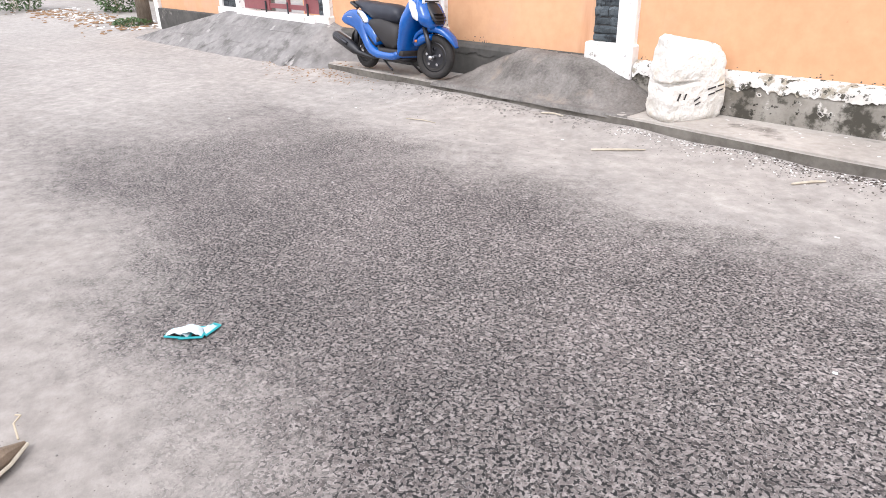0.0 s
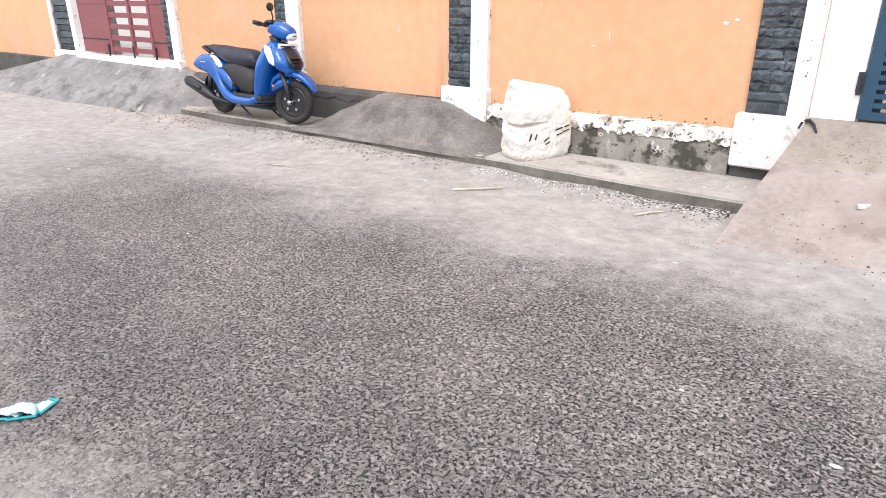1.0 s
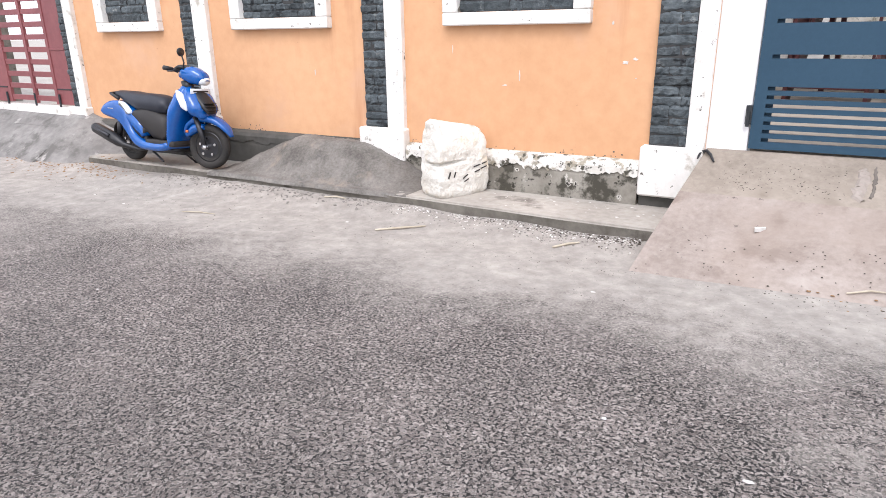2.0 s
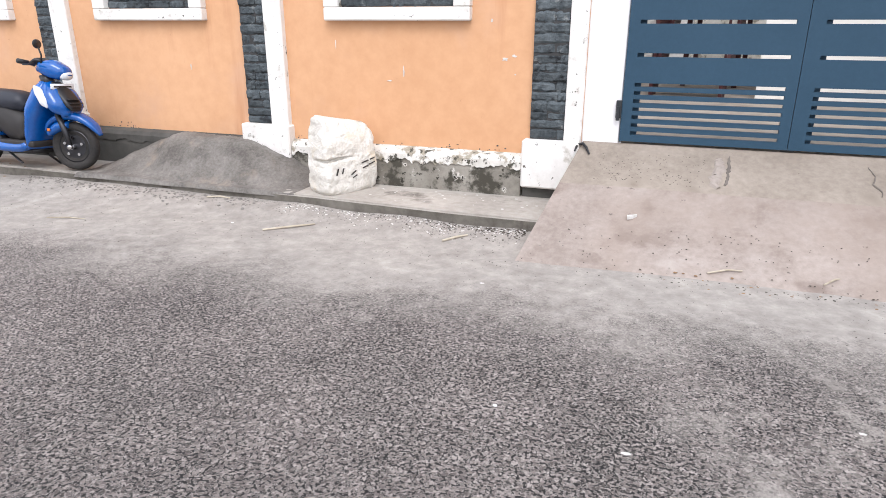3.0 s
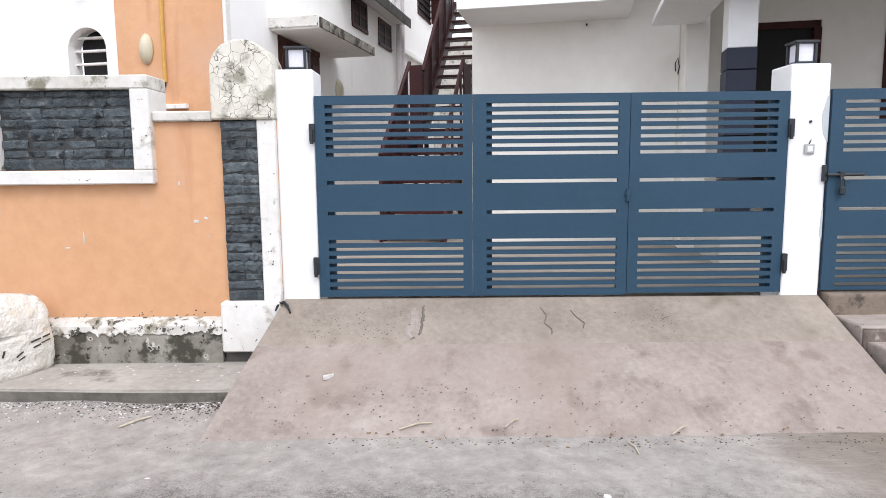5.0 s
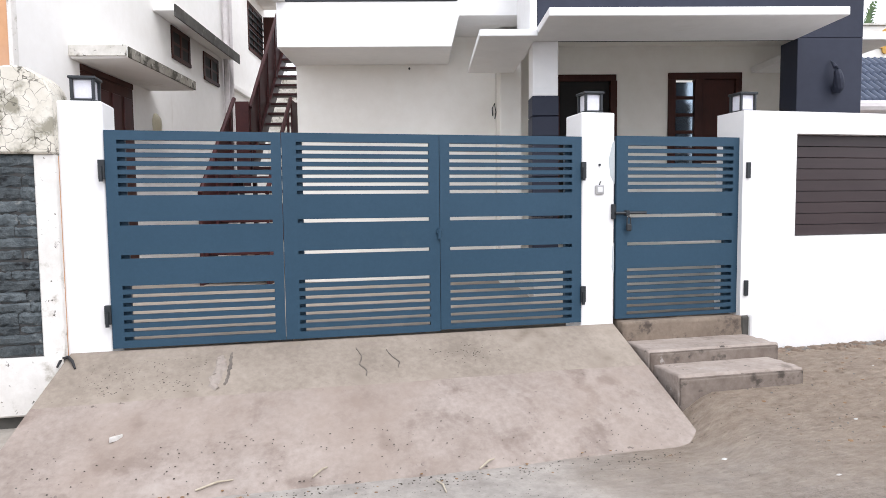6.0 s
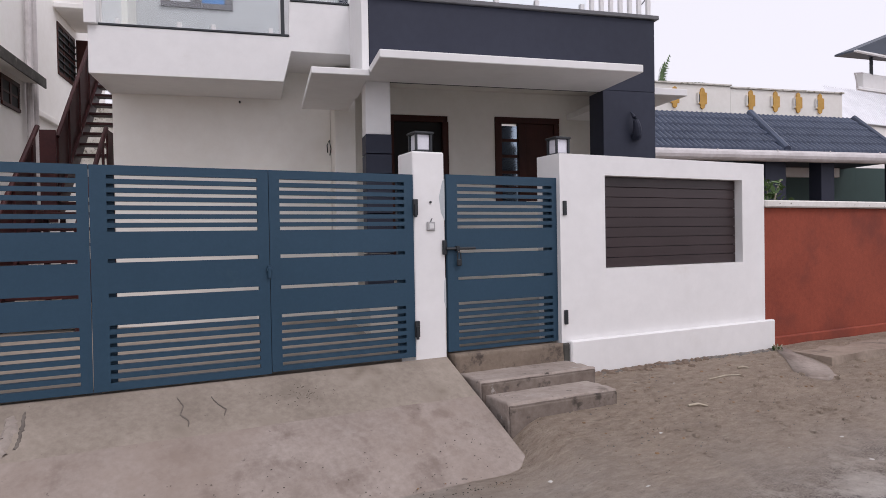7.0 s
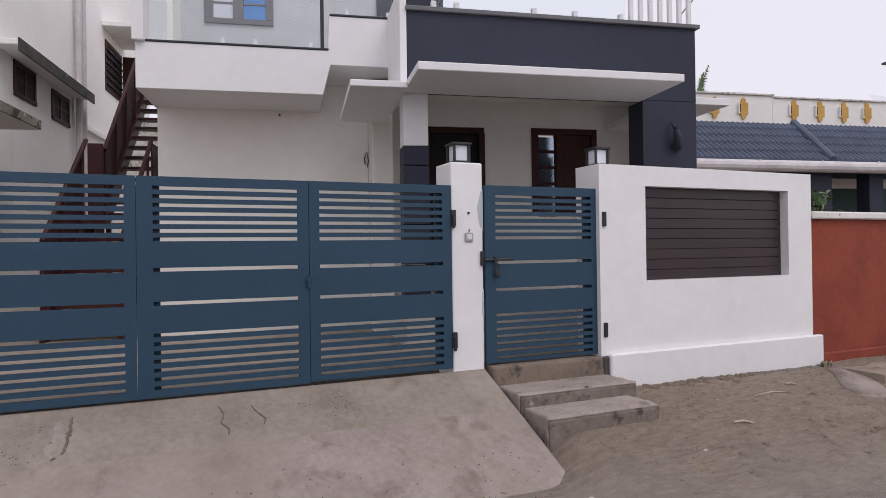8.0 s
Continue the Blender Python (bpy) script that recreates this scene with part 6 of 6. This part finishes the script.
def cloth():
    c = thing("face_mask", "crumpled white and turquoise cloth mask on the asphalt", "mask", (-1.88, -4.10, 0.0))
    white = surface("mask_white", (0.42, 0.52, 0.55), (0.62, 0.70, 0.72), grain=40, broad=9, rough=0.9, bump=0.3)
    teal = plain("mask_teal_edge", (0.03, 0.34, 0.36), 0.8)

    def fold(pts, lift):
        bm = bmesh.new()
        n = 8
        a, b, d, e = [Vector((*p, 0)) for p in pts]
        g = []
        for i in range(n + 1):
            row = []
            for j in range(n + 1):
                p = (a * (1 - i / n) + b * i / n) * (1 - j / n) + (e * (1 - i / n) + d * i / n) * j / n
                z = 0.008 + lift * math.sin(math.pi * i / n) * (0.6 + 0.4 * math.sin(5 * j / n)) + 0.015 * noise.noise(p * 55)
                row.append(bm.verts.new((p.x, p.y, ground_height(p.x, p.y) + z)))
            g.append(row)
        for i in range(n):
            for j in range(n):
                bm.faces.new((g[i][j], g[i + 1][j], g[i + 1][j + 1], g[i][j + 1]))
        return bm
    mid_c = Vector((-1.885, -4.10))

    def small(q):
        return tuple(tuple(mid_c + (Vector(v) - mid_c) * 0.78) for v in q)
    p1 = ((-1.935, -4.205), (-1.84, -4.13), (-1.905, -4.06), (-1.965, -4.15))
    p2 = ((-1.87, -4.165), (-1.80, -4.08), (-1.865, -4.02), (-1.92, -4.09))
    p3 = ((-1.855, -4.05), (-1.80, -4.06), (-1.84, -3.97), (-1.875, -3.985))
    for p, l in ((small(p1), 0.03), (small(p2), 0.045), (small(p3), 0.022)):
        f = part("fold", fold(p, l), white, c, smooth=True)
        rim = [Vector((*q, 0)) for q in (*p, p[0])]
        pts = []
        for a, b in zip(rim, rim[1:]):
            for k in range(4):
                q = a.lerp(b, k / 4)
                pts.append((q.x, q.y, ground_height(q.x, q.y) + 0.010))
        part("hem", tube(pts, 0.0045, 6), teal, f, "turquoise hem")


cloth()


def husk():
    h = thing("coconut_husk", "dry brown palm sheath lying on the road edge", "palm sheath", (-1.6, -4.76, 0))
    brown = surface("dry_husk", (0.10, 0.07, 0.045), (0.22, 0.16, 0.11), grain=30, broad=6, rough=0.9, bump=0.6, stretch=(2, 9, 9))
    g = 0.005
    part("shell", tube([(-1.44, -4.98, g + 0.02), (-1.52, -4.86, g + 0.028), (-1.585, -4.76, g + 0.026), (-1.63, -4.695, g + 0.012)], [0.012, 0.035, 0.03, 0.006], 10), brown, h)
    part("pale_edge", tube([(-1.47, -4.87, g + 0.012), (-1.555, -4.745, g + 0.012), (-1.625, -4.69, g + 0.008)], 0.006, 6), DRY, h)
    part("fibre", tube([(-1.66, -4.705, g + 0.01), (-1.72, -4.70, g + 0.03), (-1.765, -4.675, g + 0.02), (-1.80, -4.685, g + 0.006)], 0.003, 6), plain("pale_fibre", (0.45, 0.38, 0.28), 0.9), h)


husk()


def twig(a, b, r, label="dry pale twig on the road"):
    za, zb = slope_z(*a), slope_z(*b)
    t = thing("twig", label, "twig", (*a, za), group="twigs")
    mid = ((a[0] + b[0]) / 2 + 0.012, (a[1] + b[1]) / 2 + 0.01)
    part("stalk", tube([(*a, za + r), (*mid, slope_z(*mid) + r + 0.006), (*b, zb + r)], [r, r * 1.15, r * 0.7], 6), DRY, t)


for a, b, r in (((-2.24, -1.13), (-1.95, -0.92), 0.007), ((-0.99, -0.95), (-0.85, -0.84), 0.007), ((0.62, -1.06), (0.80, -1.02), 0.005), ((1.86, -1.32), (1.84, -1.17), 0.004),
                ((5.6, -0.62), (6.0, -0.62), 0.005), ((5.0, -0.95), (5.16, -0.99), 0.009), ((6.1, -0.5), (6.2, -0.53), 0.01), ((-3.9, -1.4), (-3.6, -1.34), 0.004), ((-3.05, -0.68), (-2.85, -0.66), 0.006),
                ((1.2, -1.05), (1.28, -1.0), 0.005), ((2.1, -1.1), (2.2, -1.05), 0.005), ((-4.35, -0.28), (-4.0, -0.12), 0.006)):
    twig(a, b, r)


def chips(name, label, count, seed, place, size, material, flat=0.35):
    """Loose bits too many to count, as one mesh."""
    rng = random.Random(seed)
    verts, faces = [], []
    for _ in range(count):
        x, y = place(rng)
        z = slope_z(x, y)
        r = size * rng.uniform(0.45, 1.5)
        a = rng.uniform(0, 6.28)
        k = len(verts)
        st = rng.uniform(0.45, 1.0)
        for i in range(5):
            t = a + i * 1.2566 + rng.uniform(-0.3, 0.3)
            dx, dy = r * math.cos(t), r * st * math.sin(t)
            verts.append((x + dx, y + dy, z - 0.002))
        for i in range(5):
            vx, vy, _z = verts[k + i]
            verts.append((x + (vx - x) * 0.7, y + (vy - y) * 0.7, z + r * flat * rng.uniform(0.6, 1.4)))
        faces.append(tuple(range(k + 5, k + 10)))
        for i in range(5):
            j = (i + 1) % 5
            faces.append((k + i, k + j, k + 5 + j, k + 5 + i))
    me = bpy.data.meshes.new(name)
    me.from_pydata(verts, [], faces)
    me.materials.append(material)
    tagged(new(name, me), label, "litter", kind="stuff")


PALE_CHIP = surface("pale_chip", (0.45, 0.43, 0.40), (0.72, 0.70, 0.67), grain=30, broad=20, rough=0.9, bump=0.2)
DARK_CHIP = surface("dark_grit", (0.035, 0.03, 0.026), (0.11, 0.09, 0.07), grain=30, broad=20, rough=0.95, bump=0.2)
STONE_CHIP = surface("grey_grit", (0.11, 0.10, 0.09), (0.26, 0.24, 0.215), grain=30, broad=20, rough=0.95, bump=0.2)
BROWN_CHIP = surface("brown_leaf_bits", (0.16, 0.085, 0.04), (0.30, 0.19, 0.10), grain=30, broad=20, rough=0.95, bump=0.2)
kerb_y = lambda x: kerb_line(x) - 0.02
chips("kerb_chippings", "pale stone chippings swept along the kerb", 190, 31, lambda r: ((lambda x: (x, kerb_y(x) - abs(r.gauss(0.02, 0.09))))(r.uniform(-2.3, -0.5))), 0.007, PALE_CHIP)
chips("kerb_grit", "dark grit along the kerb foot", 700, 32, lambda r: ((lambda x: (x, kerb_y(x) - abs(r.gauss(0.01, 0.10))))(-0.5 - abs(r.gauss(0, 1.6)))), 0.006, STONE_CHIP)
chips("kerb_dirt", "dark dirt lumps along the kerb foot", 260, 33, lambda r: ((lambda x: (x, kerb_y(x) - abs(r.gauss(0.0, 0.06))))(-0.48 - abs(r.gauss(0, 0.5)))), 0.007, DARK_CHIP)
DEB = -1.165
chips("ramp_debris", "dry bits gathered along the foot of the ramp", 200, 34, lambda r: (0.25 + 3.1 * r.random(), DEB + r.gauss(0, 0.035)), 0.0055, DARK_CHIP)
chips("ramp_leaf_bits", "brown leaf bits along the foot of the ramp", 50, 35, lambda r: (0.25 + 3.1 * r.random(), DEB + r.gauss(0, 0.05)), 0.009, BROWN_CHIP, 0.15)
chips("ramp_pits", "dark pits in the upper ramp", 170, 51, lambda r: (r.uniform(-0.12, 0.58), -0.12 - 0.28 * r.random()), 0.004, DARK_CHIP, 0.12)
chips("ramp_pits_right", "dark pits in the upper ramp", 60, 52, lambda r: (r.gauss(2.3, 0.12), -0.22 + r.gauss(0, 0.06)), 0.004, DARK_CHIP, 0.12)
chips("road_grit", "scattered dark grit on the dusty margin", 1200, 36, lambda r: (r.uniform(-6, 8), -0.75 - abs(r.gauss(0.2, 0.45))), 0.004, DARK_CHIP)
chips("road_pebbles", "scattered grey pebbles on the street", 1300, 37, lambda r: (r.uniform(-7, 8), r.uniform(-5.5, -0.8)), 0.0042, STONE_CHIP)
chips("sand_bits", "stones in the sandy verge by the white wall", 150, 38, lambda r: (4.0 + 4.5 * r.random() ** 1.5, -1.5 + 1.3 * r.random()), 0.007, STONE_CHIP)
chips("sand_leaf_bits", "brown leaf bits in the sandy verge", 90, 39, lambda r: (r.uniform(4.0, 8.5), r.uniform(-1.4, -0.15)), 0.014, BROWN_CHIP, 0.15)
chips("wall_foot_crust", "broken brown cement crust along the white wall", 120, 60, lambda r: (4.56 + 1.5 * r.random() ** 1.6, -0.15 - abs(r.gauss(0, 0.06))), 0.032, surface("brown_crust", (0.13, 0.095, 0.07), (0.25, 0.19, 0.145), grain=24, broad=8, rough=0.95, bump=0.5), 0.4)
chips("sand_lumps", "low lumps of trodden sand in the verge", 110, 61, lambda r: (3.75 + 4.2 * r.random(), -0.3 - 1.25 * r.random() ** 0.8), 0.028, ROAD, 0.42)
chips("wall_foot_rubble", "broken cement crust along the white wall", 260, 40, lambda r: (r.uniform(4.6, 7.1), -0.16 - abs(r.gauss(0, 0.03))), 0.02, STONE_CHIP)
chips("pavement_flakes", "white paint flakes on the pavement", 34, 41, lambda r: (r.uniform(-1.8, -0.5), r.uniform(-0.55, -0.15)), 0.011, PALE_CHIP, 0.12)
chips("paper_scraps", "small white paper scraps on the street", 26, 42, lambda r: (r.uniform(-6, 7), r.uniform(-3.0, -0.5)), 0.018, PALE_CHIP, 0.10)
chips("heap_stones", "small stones lying in front of the sand heap", 300, 43, lambda r: (r.uniform(-5.0, -2.6), -0.62 - abs(r.gauss(0, 0.10))), 0.011, STONE_CHIP)
chips("scooter_litter", "brown leaf litter and grit behind the scooter", 220, 44, lambda r: (r.gauss(-6.3, 0.6), -0.75 + r.gauss(0, 0.14)), 0.014, BROWN_CHIP, 0.2)
chips("street_end_litter", "dry leaves and pale litter along the verge at the street's end", 420, 71, lambda r: (r.uniform(-21, -12.8), r.gauss(-0.25, 0.35)), 0.05, BROWN_CHIP, 0.25)
chips("street_end_scraps", "pale scraps among the leaves at the street's end", 110, 72, lambda r: (r.uniform(-21, -12.8), r.gauss(-0.1, 0.35)), 0.06, PALE_CHIP, 0.3)
chips("white_stone", "single white pebble on the asphalt", 1, 45, lambda r: (-0.166, -2.697), 0.014, plain("white_pebble", (0.75, 0.75, 0.74), 0.8), 0.7)


def rag():
    r = thing("paper_scrap", "flat white scrap lying on the ramp", "scrap", (0.17, -0.70, 0.2))
    part("sheet", prism([(0.145, -0.74), (0.20, -0.69), (0.195, -0.675), (0.14, -0.71)], "z", slope_z(0.17, -0.71) - 0.004, slope_z(0.17, -0.69) + 0.008), PALE_CHIP, r)


rag()

# concrete strip and slab edge beyond the white wall
DUSTY = surface("dusty_slab_cement", (0.22, 0.172, 0.135), (0.36, 0.295, 0.24), grain=18, broad=1.8, rough=0.95, bump=0.5,
                stains=(((0.12, 0.095, 0.075), 3.0, 0.56, 0.72),))
for i, (a, b) in enumerate(((7.10, 8.35), (8.38, 9.8), (9.83, 12.0))):
    sl = thing("paving_slab", "worn dusty concrete paving slab before the red wall", "slab", ((a + b) / 2, -0.4, 0.2), group="slabs by the red wall")
    slab_bm = block(a, b, -0.70, -0.11, 0.0, 0.30 - 0.006 * i, 0)
    bmesh.ops.subdivide_edges(slab_bm, edges=slab_bm.edges, cuts=16, use_grid_fill=True)
    for v in slab_bm.verts:
        p = v.co.copy()
        front = abs(p.y + 0.70) < 1e-3
        v.co += Vector((0, noise.noise(p * 5) * (0.035 if front else 0), noise.noise(p * 4 + Vector((3, 0, 0))) * 0.008))
    part("slab", slab_bm, DUSTY, sl)
apron = prism([(7.05, -0.13), (7.19, -0.13), (7.13, -0.52), (7.02, -0.76), (6.88, -0.90), (6.72, -0.93), (6.58, -0.84), (6.56, -0.68), (6.80, -0.42)], "z", 0.0, 0.27)
for v in apron.verts:
    if v.co.z > 0.2:
        v.co.z = 0.325 - 0.115 * smooth01((-0.1 - v.co.y) / 0.85)
bmesh.ops.bevel(apron, geom=[e for e in apron.edges if all(v.co.z > 0.15 for v in e.verts)], offset=0.025, segments=3, affect="EDGES")
ap = thing("cement_fillet", "pale cement fillet running from the white wall", "fillet", (6.9, -0.5, 0.1))
part("fillet", apron, CEMENT, ap, smooth=True)

# ---- repairs and cracks on the ramp ----
strip = surface("ramp_patch_cement", (0.25, 0.213, 0.185), (0.35, 0.305, 0.268), grain=22, broad=3, rough=0.95, bump=0.4)
DAMP = surface("ramp_dark_crack", (0.125, 0.108, 0.093), (0.19, 0.165, 0.143), grain=22, broad=6, rough=0.95, bump=0.5)


def ramp_line(name, label, pts, w, material, lift=0.003):
    t = thing(name, label, "ramp mark", (*pts[0], slope_z(*pts[0])))
    bm = bmesh.new()
    rows = []
    fine = []
    for (ax, ay), (bx, by) in zip(pts, pts[1:]):
        for k in range(6):
            x, y = ax + (bx - ax) * k / 6, ay + (by - ay) * k / 6
            fine.append((x + w * 1.2 * noise.noise((x * 40, y * 40, 1)), y))
    pts = fine
    for i, (x, y) in enumerate(pts):
        dx, dy = (pts[min(i + 1, len(pts) - 1)][0] - pts[max(i - 1, 0)][0], pts[min(i + 1, len(pts) - 1)][1] - pts[max(i - 1, 0)][1])
        l = math.hypot(dx, dy) or 1
        nx, ny = -dy / l, dx / l
        ww = w * (0.25 + 0.75 * math.sin(math.pi * (i + 0.5) / len(pts)) ** 0.5) * (0.8 + 0.5 * noise.noise((x * 23, y * 23, 2)))
        rows.append([bm.verts.new((x + s * nx * ww, y + s * ny * ww, slope_z(x + s * nx * ww, y + s * ny * ww) + h)) for s, h in ((-1, -0.003), (-0.45, lift), (0.45, lift), (1, -0.003))])
    for a, b in zip(rows, rows[1:]):
        for k in range(3):
            bm.faces.new((a[k], a[k + 1], b[k + 1], b[k]))
    part(name + "_body", bm, material, t)


ramp_line("cement_rib", "raised cement rib across the ramp", [(0.66, -0.13), (0.655, -0.22), (0.65, -0.31), (0.64, -0.42)], 0.042, strip, 0.010)
ramp_line("ramp_groove", "shallow dark groove beside the rib", [(0.725, -0.10), (0.72, -0.22), (0.71, -0.31), (0.70, -0.38)], 0.016, DAMP, 0.005)
ramp_line("ramp_crack", "dark branching crack in the ramp", [(1.52, -0.12), (1.55, -0.2), (1.53, -0.27), (1.57, -0.33), (1.56, -0.38)], 0.005, DAMP, 0.005)
ramp_line("ramp_crack", "fine dark crack in the ramp", [(1.72, -0.15), (1.75, -0.22), (1.79, -0.27), (1.77, -0.33)], 0.004, DAMP, 0.005)

# ---- flaked spots on the orange wall ----
def flake(x, z, w, h, seed, label="patch of flaked orange paint", material=None):
    rng = random.Random(seed)
    f = thing("paint_flake", label, "paint flake", (x, -0.021, z), group="flaked paint")
    pts = [(x + w * math.cos(t) * rng.uniform(0.4, 1.2), z + h * math.sin(t) * rng.uniform(0.4, 1.2)) for t in np.linspace(0, 2 * math.pi, 9)[:-1]]
    part("bare_plaster", prism(pts, "y", -0.0235, -0.019), material or PALE_CHIP, f)


for x, z, w, h, sd in ((-0.84, 1.105, 0.030, 0.016, 1), (-0.775, 1.13, 0.018, 0.012, 2), (-0.945, 1.37, 0.010, 0.018, 3), (-0.76, 1.0, 0.008, 0.006, 4), (-1.75, 0.93, 0.022, 0.006, 5),
                       (-1.63, 1.0, 0.006, 0.05, 6), (-2.2, 1.2, 0.005, 0.04, 7), (-3.6, 1.0, 0.006, 0.03, 8)):
    flake(x, z, w, h, sd)
rng_m = random.Random(77)
for k in range(46):
    flake(rng_m.choice((rng_m.uniform(-1.9, -0.7), rng_m.uniform(-4.75, -4.2), rng_m.uniform(-2.6, -2.3))), 0.437 + abs(rng_m.gauss(0, 0.018)), rng_m.uniform(0.003, 0.010), rng_m.uniform(0.002, 0.008), 100 + k,
          "black mould spot above the plinth ledge", PLINTH_DARK)


def black_scrap():
    c = thing("plastic_strip", "curled black plastic strip at the ramp's upper corner", "scrap", (-0.24, -0.12, 0.5))
    pts = [(-0.285, -0.15), (-0.275, -0.10), (-0.24, -0.085), (-0.21, -0.12), (-0.18, -0.17)]
    part("strip", tube([(x, y, slope_z(x, y) + 0.010 + 0.012 * (k in (1, 2, 3))) for k, (x, y) in enumerate(pts)], [0.006, 0.010, 0.012, 0.010, 0.006], 8), SC_BLACK, c)


black_scrap()
